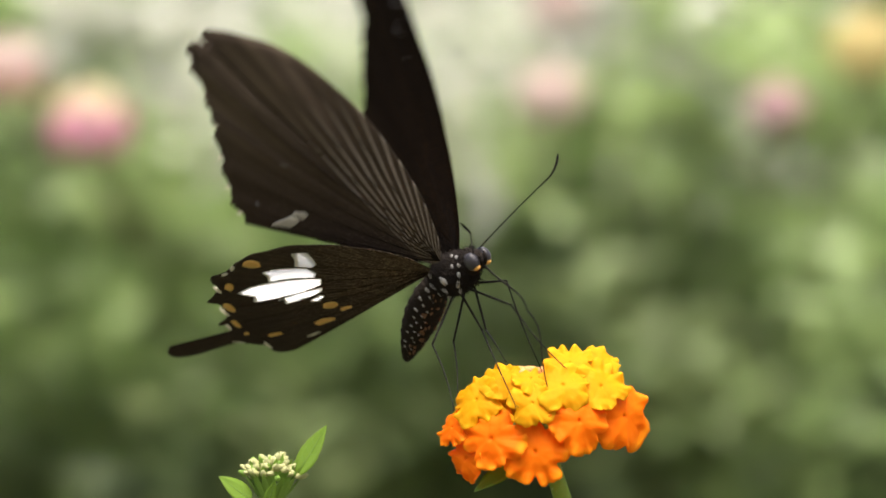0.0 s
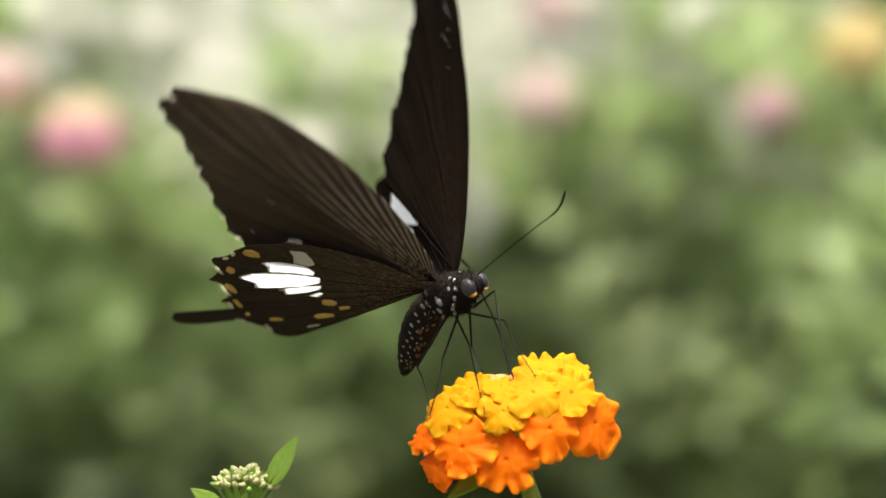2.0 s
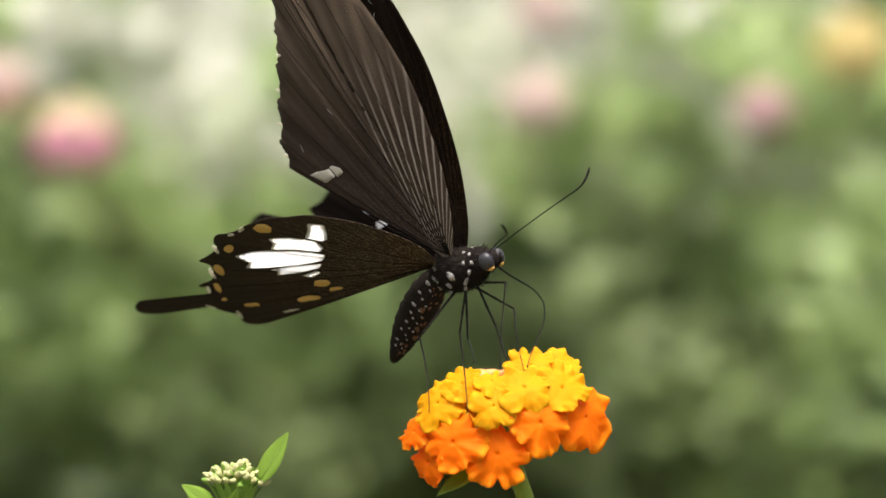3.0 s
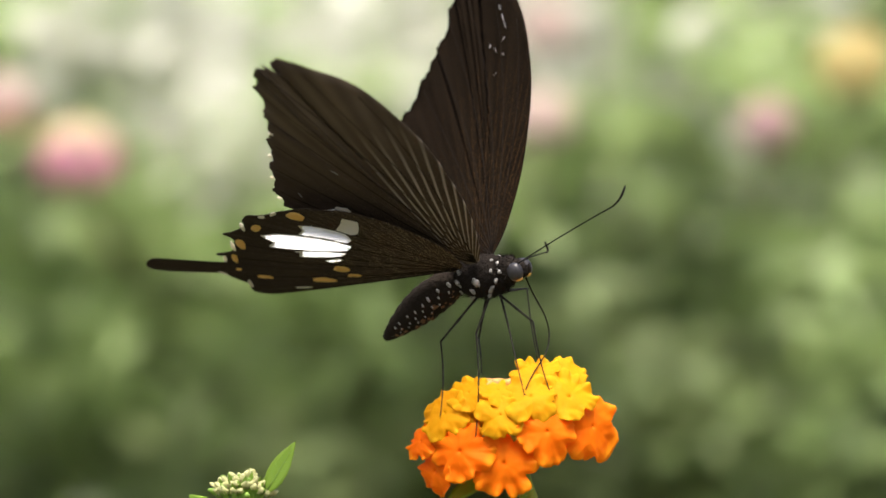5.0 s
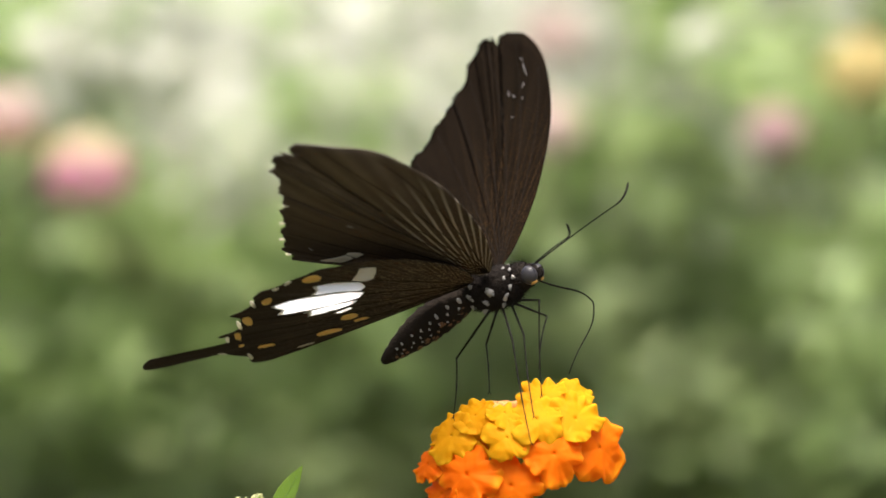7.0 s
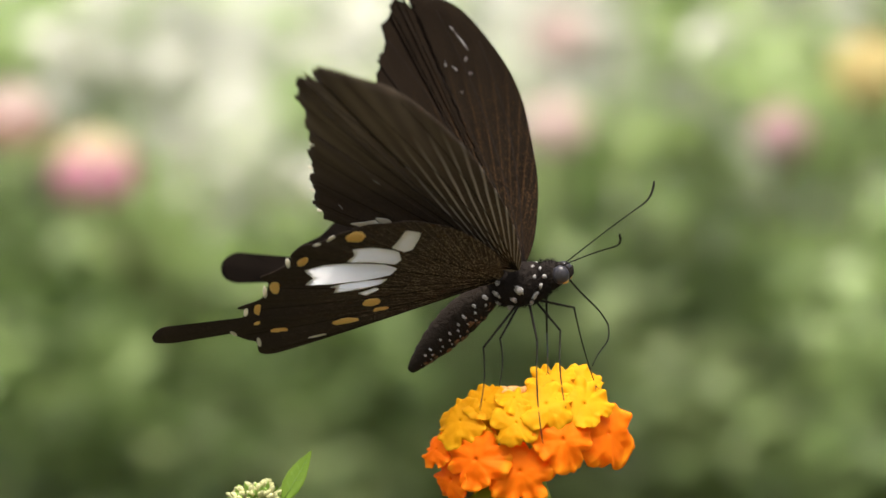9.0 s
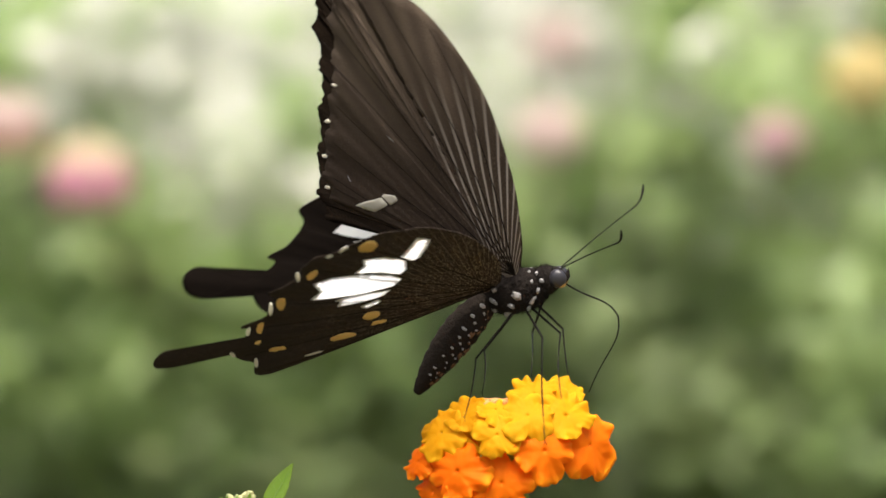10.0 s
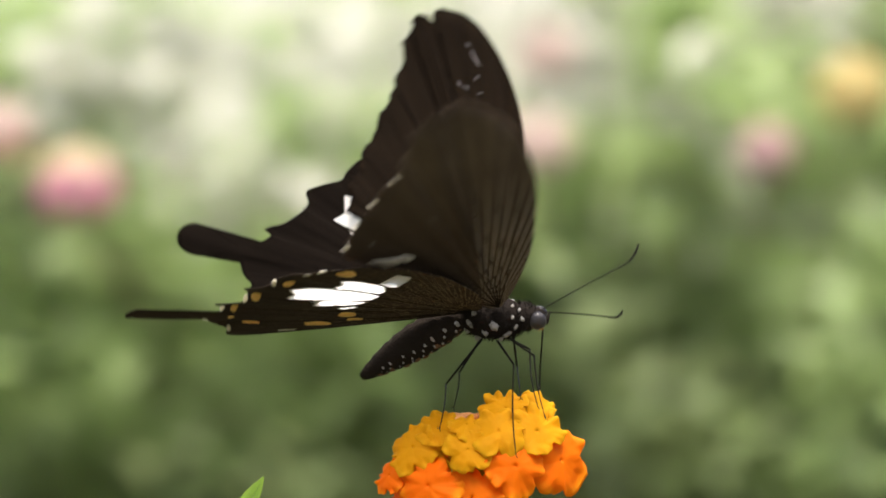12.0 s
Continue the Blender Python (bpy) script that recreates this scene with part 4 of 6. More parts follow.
    hip, foot, pole = Vector(hip), Vector(foot), Vector(pole)
    d = foot - hip
    reach = min(max(d.length, abs(up - low) + 0.3), up + low - 0.05)
    d.normalize()
    foot = hip + d * reach
    along = (up * up - low * low + reach * reach) / (2 * reach)
    high = math.sqrt(max(0.0, up * up - along * along))
    side = (pole - d * pole.dot(d)).normalized()
    knee = hip + d * along + side * high

    def piece(a, b):
        ex = (b - a).normalized()
        ey = ex.cross(side).normalized()
        m = Matrix((ex, ey, ex.cross(ey))).transposed().to_4x4()
        m.translation = a * MM
        return m

    return piece(hip, knee), piece(knee, foot)


def body(x, y, z, yaw, pitch, roll):
    return pose(x * MM, y * MM, HEIGHT + z * MM, roll, -pitch, yaw)


def droop(angle):
    """Pose of the abdomen, hanging by so many degrees."""
    return pose(*(Vector(WAIST) * MM), 0, -angle, 0)


def between(rows, t):
    """Value at t of rows (t, a, b, c), straight from row to row."""
    for p, q in zip(rows, rows[1:]):
        if t <= q[0]:
            u = (t - p[0]) / (q[0] - p[0])
            u = u * u * (3 - 2 * u)
            return Vector(p[1:]).lerp(Vector(q[1:]), u)
    return Vector(rows[-1][1:])


def motions():
    path = [
        (0, body(1.33, 2.43, -1.45, -54.6, 11.8, 23.1)),
        (0.1, body(2.78, 1.92, -2.40, -53.9, 12.2, 24.8)),
        (0.2, body(4.29, 1.38, -2.99, -54.1, 10.3, 25.3)),
        (0.3, body(4.20, 0.83, -3.49, -51.4, 8.6, 24.0)),
        (0.4, body(5.00, 0.31, -4.13, -52.8, 7.0, 24.9)),
        (0.5, body(4.23, -0.22, -4.63, -49.4, 6.1, 26.4)),
        (0.6, body(5.27, 0.33, -4.55, -49.6, 7.4, 24.8)),
        (0.7, body(5.90, 0.88, -5.05, -50.3, 7.5, 24.6)),
        (0.8, body(6.21, 1.43, -4.72, -52.2, 5.3, 24.2)),
        (0.9, body(6.45, 2.00, -4.86, -51.8, 3.6, 25.6)),
        (1, body(5.91, 2.54, -4.54, -52.5, 2.1, 26.1)),
        (1.1, body(7.28, 2.97, -4.88, -53.0, 2.8, 24.1)),
        (1.2, body(7.49, 3.40, -5.13, -53.1, 4.6, 22.8)),
        (1.3, body(7.85, 3.84, -4.94, -54.8, 3.4, 21.1)),
        (1.4, body(7.77, 4.28, -4.95, -55.5, 2.8, 19.7)),
        (1.5, body(7.10, 4.69, -4.40, -56.3, 4.1, 20.8)),
        (1.6, body(7.01, 3.76, -4.51, -54.8, 5.6, 21.8)),
        (1.7, body(7.21, 2.81, -3.58, -54.5, 4.1, 20.8)),
        (1.8, body(7.91, 1.85, -3.51, -54.4, 1.6, 20.0)),
        (1.9, body(7.01, 0.90, -3.89, -54.8, 2.1, 19.7)),
        (2, body(6.36, -0.06, -3.53, -54.6, 4.0, 21.0)),
        (2.1, body(7.48, 0.55, -1.64, -51.3, 8.6, 18.8)),
        (2.2, body(7.57, 1.16, -0.96, -47.1, 12.1, 19.2)),
        (2.3, body(8.59, 1.74, 0.33, -43.6, 14.7, 16.6)),
        (2.4, body(9.59, 2.33, 0.41, -43.0, 14.3, 13.6)),
        (2.5, body(10.99, 2.92, -0.16, -39.9, 12.2, 13.5)),
        (2.6, body(11.05, 2.80, 0.39, -42.4, 10.7, 13.5)),
        (2.7, body(11.20, 2.67, 0.52, -41.6, 10.2, 14.1)),
        (2.8, body(10.01, 2.53, 0.38, -43.8, 8.9, 14.7)),
        (2.9, body(10.19, 2.41, 0.19, -44.6, 7.1, 14.3)),
        (3, body(10.14, 2.27, -0.12, -42.4, 5.3, 17.0)),
        (3.1, body(11.39, 2.27, 0.63, -39.2, 6.4, 16.6)),
        (3.2, body(11.22, 2.25, 0.35, -41.0, 5.2, 15.4)),
        (3.3, body(11.24, 2.24, 0.95, -40.8, 5.8, 15.6)),
        (3.4, body(11.30, 2.23, 0.52, -40.8, 6.3, 15.7)),
        (3.5, body(11.40, 2.22, -0.18, -40.7, 5.0, 15.8)),
        (3.6, body(11.52, 2.20, -0.49, -40.7, 3.1, 15.9)),
        (3.7, body(11.67, 2.18, -0.11, -40.8, 2.1, 16.0)),
        (3.8, body(11.84, 2.15, 0.69, -40.7, 2.7, 15.9)),
        (3.9, body(12.02, 2.13, 1.26, -40.8, 4.4, 15.9)),
        (4, body(12.20, 2.10, 1.18, -40.9, 5.7, 15.9)),
        (4.1, body(12.39, 2.07, 0.56, -40.9, 5.3, 16.0)),
        (4.2, body(12.57, 2.05, -0.00, -40.9, 3.5, 16.0)),
        (4.3, body(12.74, 2.02, 0.03, -41.0, 1.8, 15.9)),
        (4.4, body(12.88, 2.00, 0.68, -40.9, 1.5, 16.0)),
        (4.5, body(13.02, 1.98, 1.43, -41.0, 3.0, 16.0)),
        (4.6, body(13.11, 1.97, 1.69, -40.9, 4.6, 16.2)),
        (4.7, body(13.17, 1.96, 1.25, -40.8, 5.1, 16.3)),
        (4.8, body(13.18, 1.96, 0.94, -40.7, 3.1, 16.5)),
        (4.9, body(13.52, 1.94, 0.63, -38.7, 2.3, 16.6)),
        (5, body(13.72, 1.93, 0.29, -36.3, -0.3, 16.8)),
        (5.1, body(13.05, 1.89, 0.53, -37.1, -0.2, 17.1)),
        (5.2, body(12.53, 1.85, -0.42, -38.9, -2.2, 17.0)),
        (5.3, body(11.73, 1.81, -1.35, -41.0, -3.2, 17.2)),
        (5.4, body(11.56, 1.77, -1.83, -42.7, -4.3, 18.1)),
        (5.5, body(10.63, 1.73, -2.89, -42.2, -6.9, 20.1)),
        (5.6, body(9.21, 1.78, -3.04, -42.0, -6.0, 19.5)),
        (5.7, body(8.76, 1.82, -2.81, -39.7, -2.0, 19.9)),
        (5.8, body(9.07, 1.86, -2.39, -38.2, -1.7, 19.4)),
        (5.9, body(9.63, 1.91, -2.06, -39.0, -2.6, 18.3)),
        (6, body(10.09, 1.94, -2.21, -37.2, -2.1, 18.9)),
        (6.1, body(9.96, 1.95, -1.55, -38.3, -0.4, 18.3)),
        (6.2, body(10.11, 1.95, -1.39, -38.7, -0.8, 18.8)),
        (6.3, body(10.24, 1.95, -1.14, -42.4, -3.6, 18.8)),
        (6.4, body(10.69, 1.96, -0.79, -43.0, -4.5, 18.9)),
        (6.5, body(10.58, 1.96, -0.51, -41.9, -1.9, 18.6)),
        (6.6, body(10.53, 2.02, -0.04, -40.4, 0.7, 17.2)),
        (6.7, body(10.92, 2.08, 1.63, -38.9, 4.1, 14.8)),
        (6.8, body(12.22, 2.14, 2.76, -33.4, 7.7, 15.1)),
        (6.9, body(13.39, 2.19, 2.92, -32.9, 8.6, 12.4)),
        (7, body(14.64, 2.25, 2.28, -28.6, 9.3, 10.6)),
        (7.1, body(15.03, 2.21, 2.64, -31.1, 10.0, 11.4)),
        (7.2, body(13.83, 2.17, 1.86, -31.2, 12.3, 11.9)),
        (7.3, body(13.86, 2.15, 1.97, -31.0, 13.9, 12.0)),
        (7.4, body(13.99, 2.13, 1.22, -30.7, 12.5, 12.2)),
        (7.5, body(14.19, 2.09, 0.92, -30.3, 10.3, 12.5)),
        (7.6, body(14.45, 2.04, 1.28, -29.7, 9.3, 12.7)),
        (7.7, body(14.76, 1.99, 1.93, -29.2, 9.9, 12.9)),
        (7.8, body(15.11, 1.93, 2.24, -28.5, 11.3, 13.2)),
        (7.9, body(15.49, 1.86, 1.86, -27.8, 11.9, 13.4)),
        (8, body(15.88, 1.80, 1.03, -27.1, 10.8, 13.7)),
        (8.1, body(16.28, 1.73, 0.36, -26.3, 8.6, 14.0)),
        (8.2, body(16.65, 1.67, 0.35, -25.6, 6.7, 14.2)),
        (8.3, body(17.01, 1.60, 0.90, -24.9, 6.5, 14.4)),
        (8.4, body(17.32, 1.56, 1.47, -24.4, 7.7, 14.7)),
        (8.5, body(17.57, 1.50, 1.49, -23.9, 9.0, 15.0)),
        (8.6, body(17.78, 1.47, 0.88, -23.4, 9.0, 15.1)),
        (8.7, body(17.90, 1.44, 0.16, -23.1, 7.4, 15.3)),
        (8.8, body(17.94, 1.43, 0.64, -22.9, 6.7, 15.5)),
        (8.9, body(17.53, 1.39, 1.00, -22.0, 6.4, 15.9)),
        (9, body(17.72, 1.33, 0.21, -17.1, 5.7, 16.1)),
        (9.1, body(18.33, 1.58, 1.59, -18.8, 6.4, 16.1)),
        (9.2, body(19.14, 1.79, 1.77, -18.5, 8.2, 14.7)),
        (9.3, body(19.64, 2.01, 2.30, -15.3, 8.2, 15.5)),
        (9.4, body(19.30, 2.23, 2.30, -15.8, 8.9, 13.4)),
        (9.5, body(18.51, 2.43, 2.57, -13.7, 7.8, 14.3)),
        (9.6, body(19.10, 2.51, 2.79, -7.7, 9.9, 12.5)),
        (9.7, body(19.17, 2.58, 3.12, -5.6, 9.4, 11.8)),
        (9.8, body(18.39, 2.64, 2.25, -5.2, 11.6, 11.4)),
        (9.9, body(18.89, 2.71, 2.01, -6.2, 11.4, 11.5)),
        (10, body(20.27, 2.77, 1.11, -12.2, 8.7, 13.1)),
        (10.1, body(20.66, 2.55, 2.02, -15.8, 7.7, 12.1)),
        (10.2, body(20.55, 2.30, 1.83, -17.6, 3.8, 14.1)),
        (10.3, body(20.71, 2.06, 0.91, -20.6, 0.9, 15.2)),
        (10.4, body(19.26, 1.81, 0.40, -17.4, -0.7, 17.0)),
        (10.5, body(17.56, 1.56, 0.00, -12.9, 0.7, 20.1)),
        (10.6, body(17.82, 2.29, 0.81, -19.4, 0.8, 20.0)),
        (10.7, body(17.11, 2.98, 1.53, -21.0, 3.4, 21.8)),
        (10.8, body(17.31, 3.68, 1.05, -15.3, 3.7, 22.2)),
        (10.9, body(17.36, 4.38, 0.76, -10.5, 4.3, 20.6)),
        (11, body(19.01, 5.05, -0.27, -8.4, 1.9, 22.0)),
        (11.1, body(18.44, 4.29, 1.30, -14.6, 2.3, 21.0)),
        (11.2, body(17.70, 3.50, 3.04, -16.7, 5.4, 22.0)),
        (11.3, body(16.44, 2.73, 3.57, -18.3, 5.7, 22.7)),
        (11.4, body(15.61, 1.94, 2.69, -15.9, 4.4, 20.3)),
        (11.5, body(16.39, 1.15, 1.45, -9.1, 6.1, 19.3)),
        (11.6, body(15.73, 1.85, 1.88, -14.4, 2.6, 20.0)),
        (11.7, body(16.96, 2.54, 1.77, -14.7, 0.8, 21.7)),
        (11.8, body(19.79, 3.22, 0.46, -11.9, -0.8, 22.5)),
        (11.9, body(21.51, 3.90, -0.25, -6.9, -4.9, 23.6)),
        (12, body(21.94, 4.59, -1.50, -2.1, -8.6, 22.9)),
    ]
    walk(butterfly, path)
    walk(abdomen, [
        (0, droop(31.4)),
        (0.1, droop(31.3)),
        (0.2, droop(31.2)),
        (0.3, droop(31.2)),
        (0.4, droop(31.2)),
        (0.5, droop(31.1)),
        (0.6, droop(33.3)),
        (0.7, droop(35.6)),
        (0.8, droop(37.8)),
        (0.9, droop(40.0)),
        (1, droop(42.3)),
        (1.1, droop(40.7)),
        (1.2, droop(39.2)),
        (1.3, droop(37.6)),
        (1.4, droop(36.1)),
        (1.5, droop(34.6)),
        (1.6, droop(35.1)),
        (1.7, droop(35.7)),
        (1.8, droop(36.2)),
        (1.9, droop(36.9)),
        (2, droop(37.4)),
        (2.1, droop(35.1)),
        (2.2, droop(32.8)),
        (2.3, droop(30.4)),
        (2.4, droop(28.1)),
        (2.5, droop(25.8)),
        (2.6, droop(28.9)),
        (2.7, droop(31.9)),
        (2.8, droop(34.9)),
        (2.9, droop(38.0)),
        (3, droop(41.1)),
        (3.1, droop(40.6)),
        (3.2, droop(40.0)),
        (3.3, droop(40.1)),
        (3.4, droop(39.9)),
        (3.5, droop(39.5)),
        (3.6, droop(38.9)),
        (3.7, droop(38.2)),
        (3.8, droop(37.4)),
        (3.9, droop(36.5)),
        (4, droop(35.6)),
        (4.1, droop(34.6)),
        (4.2, droop(33.7)),
        (4.3, droop(32.9)),
        (4.4, droop(32.2)),
        (4.5, droop(31.6)),
        (4.6, droop(31.2)),
        (4.7, droop(31.1)),
        (4.8, droop(31.1)),
        (4.9, droop(30.6)),
        (5, droop(30.0)),
        (5.1, droop(32.3)),
        (5.2, droop(34.6)),
        (5.3, droop(36.9)),
        (5.4, droop(39.1)),
        (5.5, droop(41.5)),
        (5.6, droop(41.3)),
        (5.7, droop(41.2)),
        (5.8, droop(41.1)),
        (5.9, droop(41.0)),
        (6, droop(40.9)),
        (6.1, droop(40.2)),
        (6.2, droop(39.6)),
        (6.3, droop(39.0)),
        (6.4, droop(38.4)),
        (6.5, droop(37.7)),
        (6.6, droop(34.6)),
        (6.7, droop(31.6)),
        (6.8, droop(28.5)),
        (6.9, droop(25.4)),
        (7, droop(22.4)),
        (7.1, droop(23.0)),
        (7.2, droop(23.6)),
        (7.3, droop(23.9)),
        (7.4, droop(24.3)),
        (7.5, droop(24.9)),
        (7.6, droop(25.5)),
        (7.7, droop(26.2)),
        (7.8, droop(27.0)),
        (7.9, droop(27.8)),
        (8, droop(28.7)),
        (8.1, droop(29.5)),
        (8.2, droop(30.3)),
        (8.3, droop(31.1)),
        (8.4, droop(31.8)),
        (8.5, droop(32.5)),
        (8.6, droop(33.0)),
        (8.7, droop(33.4)),
        (8.8, droop(33.7)),
        (8.9, droop(34.3)),
        (9, droop(35.0)),
        (9.1, droop(37.2)),
        (9.2, droop(39.4)),
        (9.3, droop(41.7)),
        (9.4, droop(43.9)),
        (9.5, droop(46.2)),
        (9.6, droop(45.2)),
        (9.7, droop(44.2)),
        (9.8, droop(43.1)),
        (9.9, droop(42.1)),
        (10, droop(41.1)),
        (10.1, droop(40.4)),
        (10.2, droop(39.6)),
        (10.3, droop(38.8)),
        (10.4, droop(38.0)),
        (10.5, droop(37.2)),
        (10.6, droop(37.9)),
        (10.7, droop(38.5)),
        (10.8, droop(39.1)),
        (10.9, droop(39.7)),
        (11, droop(40.4)),
        (11.1, droop(42.7)),
        (11.2, droop(45.0)),
        (11.3, droop(47.4)),
        (11.4, droop(49.7)),
        (11.5, droop(52.1)),
        (11.6, droop(49.8)),
        (11.7, droop(47.4)),
        (11.8, droop(45.0)),
        (11.9, droop(42.8)),
        (12, droop(40.4)),
    ])
    walk(wings[("fore", 1)], [
        (0, hinge(1, FORE_BASE, 27.0, -15.1, 20.2)),
        (0.1, hinge(1, FORE_BASE, 16.1, -17.1, 16.2)),
        (0.2, hinge(1, FORE_BASE, 14.2, -24.8, 15.1)),
        (0.3, hinge(1, FORE_BASE, 24.2, -25.2, 16.2)),
        (0.4, hinge(1, FORE_BASE, 28.0, -19.9, 14.7)),
        (0.5, hinge(1, FORE_BASE, 25.8, -15.2, 12.5)),
        (0.6, hinge(1, FORE_BASE, 20.7, -16.9, 11.4)),
        (0.7, hinge(1, FORE_BASE, 17.7, -21.3, 8.7)),
        (0.8, hinge(1, FORE_BASE, 13.8, -22.8, 6.7)),
        (0.9, hinge(1, FORE_BASE, 21.8, -21.8, 3.1)),
        (1, hinge(1, FORE_BASE, 31.0, -26.7, 0.3)),
        (1.1, hinge(1, FORE_BASE, 42.2, -22.9, 2.1)),
        (1.2, hinge(1, FORE_BASE, 43.7, -19.5, 3.4)),
        (1.3, hinge(1, FORE_BASE, 38.1, -12.6, 5.0)),
        (1.4, hinge(1, FORE_BASE, 26.8, -11.6, 6.5)),
        (1.5, hinge(1, FORE_BASE, 16.3, -13.2, 5.1)),
        (1.6, hinge(1, FORE_BASE, 18.3, -13.0, 5.9)),
        (1.7, hinge(1, FORE_BASE, 25.1, -15.0, 8.2)),
        (1.8, hinge(1, FORE_BASE, 34.3, -23.7, 11.5)),
        (1.9, hinge(1, FORE_BASE, 39.1, -25.5, 14.0)),
        (2, hinge(1, FORE_BASE, 33.9, -21.8, 15.5)),
        (2.1, hinge(1, FORE_BASE, 25.3, -20.6, 12.4)),
        (2.2, hinge(1, FORE_BASE, 21.8, -18.7, 5.6)),
        (2.3, hinge(1, FORE_BASE, 29.8, -20.6, 5.6)),
        (2.4, hinge(1, FORE_BASE, 42.3, -20.9, 5.0)),
        (2.5, hinge(1, FORE_BASE, 48.6, -19.4, 0.9)),
        (2.6, hinge(1, FORE_BASE, 51.3, -18.3, 1.7)),
        (2.7, hinge(1, FORE_BASE, 46.8, -19.8, 2.2)),
        (2.8, hinge(1, FORE_BASE, 38.1, -20.2, 2.8)),
        (2.9, hinge(1, FORE_BASE, 23.3, -23.1, 5.5)),
        (3, hinge(1, FORE_BASE, 6.4, -27.9, 3.0)),
        (3.1, hinge(1, FORE_BASE, 18.8, -23.7, 4.2)),
        (3.2, hinge(1, FORE_BASE, 22.1, -27.5, 5.8)),
        (3.3, hinge(1, FORE_BASE, 36.1, -31.1, 5.6)),
        (3.4, hinge(1, FORE_BASE, 39.3, -26.7, 5.6)),
        (3.5, hinge(1, FORE_BASE, 30.5, -23.4, 5.7)),
        (3.6, hinge(1, FORE_BASE, 13.0, -24.0, 5.9)),
        (3.7, hinge(1, FORE_BASE, 6.1, -28.2, 6.1)),
        (3.8, hinge(1, FORE_BASE, 11.2, -32.9, 6.4)),
        (3.9, hinge(1, FORE_BASE, 28.6, -34.2, 6.8)),
        (4, hinge(1, FORE_BASE, 41.3, -31.4, 7.2)),
        (4.1, hinge(1, FORE_BASE, 38.0, -27.4, 7.6)),
        (4.2, hinge(1, FORE_BASE, 22.6, -25.8, 7.9)),
        (4.3, hinge(1, FORE_BASE, 8.3, -28.5, 8.2)),
        (4.4, hinge(1, FORE_BASE, 7.6, -33.6, 8.4)),
        (4.5, hinge(1, FORE_BASE, 19.8, -36.7, 8.6)),
        (4.6, hinge(1, FORE_BASE, 36.8, -35.8, 8.7)),
        (4.7, hinge(1, FORE_BASE, 40.6, -31.5, 8.7)),
        (4.8, hinge(1, FORE_BASE, 33.8, -32.2, 8.6)),
        (4.9, hinge(1, FORE_BASE, 36.8, -26.3, 8.9)),
        (5, hinge(1, FORE_BASE, 37.5, -23.1, 9.1)),
        (5.1, hinge(1, FORE_BASE, 36.3, -23.5, 7.7)),
        (5.2, hinge(1, FORE_BASE, 28.7, -26.2, 6.7)),
        (5.3, hinge(1, FORE_BASE, 20.0, -27.6, 5.6)),
        (5.4, hinge(1, FORE_BASE, 15.4, -31.0, 3.7)),
        (5.5, hinge(1, FORE_BASE, 20.5, -32.9, 0.4)),
        (5.6, hinge(1, FORE_BASE, 31.5, -26.7, 1.4)),
        (5.7, hinge(1, FORE_BASE, 35.7, -26.9, 1.4)),
        (5.8, hinge(1, FORE_BASE, 32.2, -26.7, 2.0)),
        (5.9, hinge(1, FORE_BASE, 24.1, -27.7, 3.0)),
        (6, hinge(1, FORE_BASE, 14.0, -29.9, 2.6)),
        (6.1, hinge(1, FORE_BASE, 15.1, -33.6, 5.4)),
        (6.2, hinge(1, FORE_BASE, 21.9, -33.9, 7.2)),
        (6.3, hinge(1, FORE_BASE, 33.3, -35.3, 9.6)),
        (6.4, hinge(1, FORE_BASE, 38.0, -31.0, 11.8)),
        (6.5, hinge(1, FORE_BASE, 33.1, -26.5, 14.4)),
        (6.6, hinge(1, FORE_BASE, 22.9, -27.6, 11.9)),
        (6.7, hinge(1, FORE_BASE, 20.4, -29.0, 10.3)),
        (6.8, hinge(1, FORE_BASE, 30.0, -31.7, 6.0)),
        (6.9, hinge(1, FORE_BASE, 46.2, -26.6, 6.8)),
        (7, hinge(1, FORE_BASE, 57.2, -20.1, 5.5)),
        (7.1, hinge(1, FORE_BASE, 56.4, -21.8, 4.8)),
        (7.2, hinge(1, FORE_BASE, 45.2, -21.9, 4.2)),
        (7.3, hinge(1, FORE_BASE, 44.0, -20.2, 4.2)),
        (7.4, hinge(1, FORE_BASE, 32.3, -17.5, 4.0)),
        (7.5, hinge(1, FORE_BASE, 14.9, -19.2, 3.6)),
        (7.6, hinge(1, FORE_BASE, 10.3, -24.1, 3.0)),
        (7.7, hinge(1, FORE_BASE, 17.7, -28.8, 2.4)),
        (7.8, hinge(1, FORE_BASE, 35.1, -29.9, 1.6)),
        (7.9, hinge(1, FORE_BASE, 43.0, -27.0, 0.7)),
        (8, hinge(1, FORE_BASE, 39.0, -23.6, -0.2)),
        (8.1, hinge(1, FORE_BASE, 21.8, -23.3, -1.0)),
        (8.2, hinge(1, FORE_BASE, 9.6, -27.3, -1.8)),
        (8.3, hinge(1, FORE_BASE, 10.2, -32.9, -2.6)),
        (8.4, hinge(1, FORE_BASE, 24.4, -35.9, -3.3)),
        (8.5, hinge(1, FORE_BASE, 40.0, -34.6, -3.9)),
        (8.6, hinge(1, FORE_BASE, 40.8, -30.6, -4.2)),
        (8.7, hinge(1, FORE_BASE, 29.6, -27.7, -4.5)),
        (8.8, hinge(1, FORE_BASE, 22.0, -32.7, -4.5)),
        (8.9, hinge(1, FORE_BASE, 26.5, -35.1, -4.6)),
        (9, hinge(1, FORE_BASE, 36.4, -34.7, -4.8)),
        (9.1, hinge(1, FORE_BASE, 40.7, -27.0, -5.3)),
        (9.2, hinge(1, FORE_BASE, 32.9, -26.0, -5.3)),
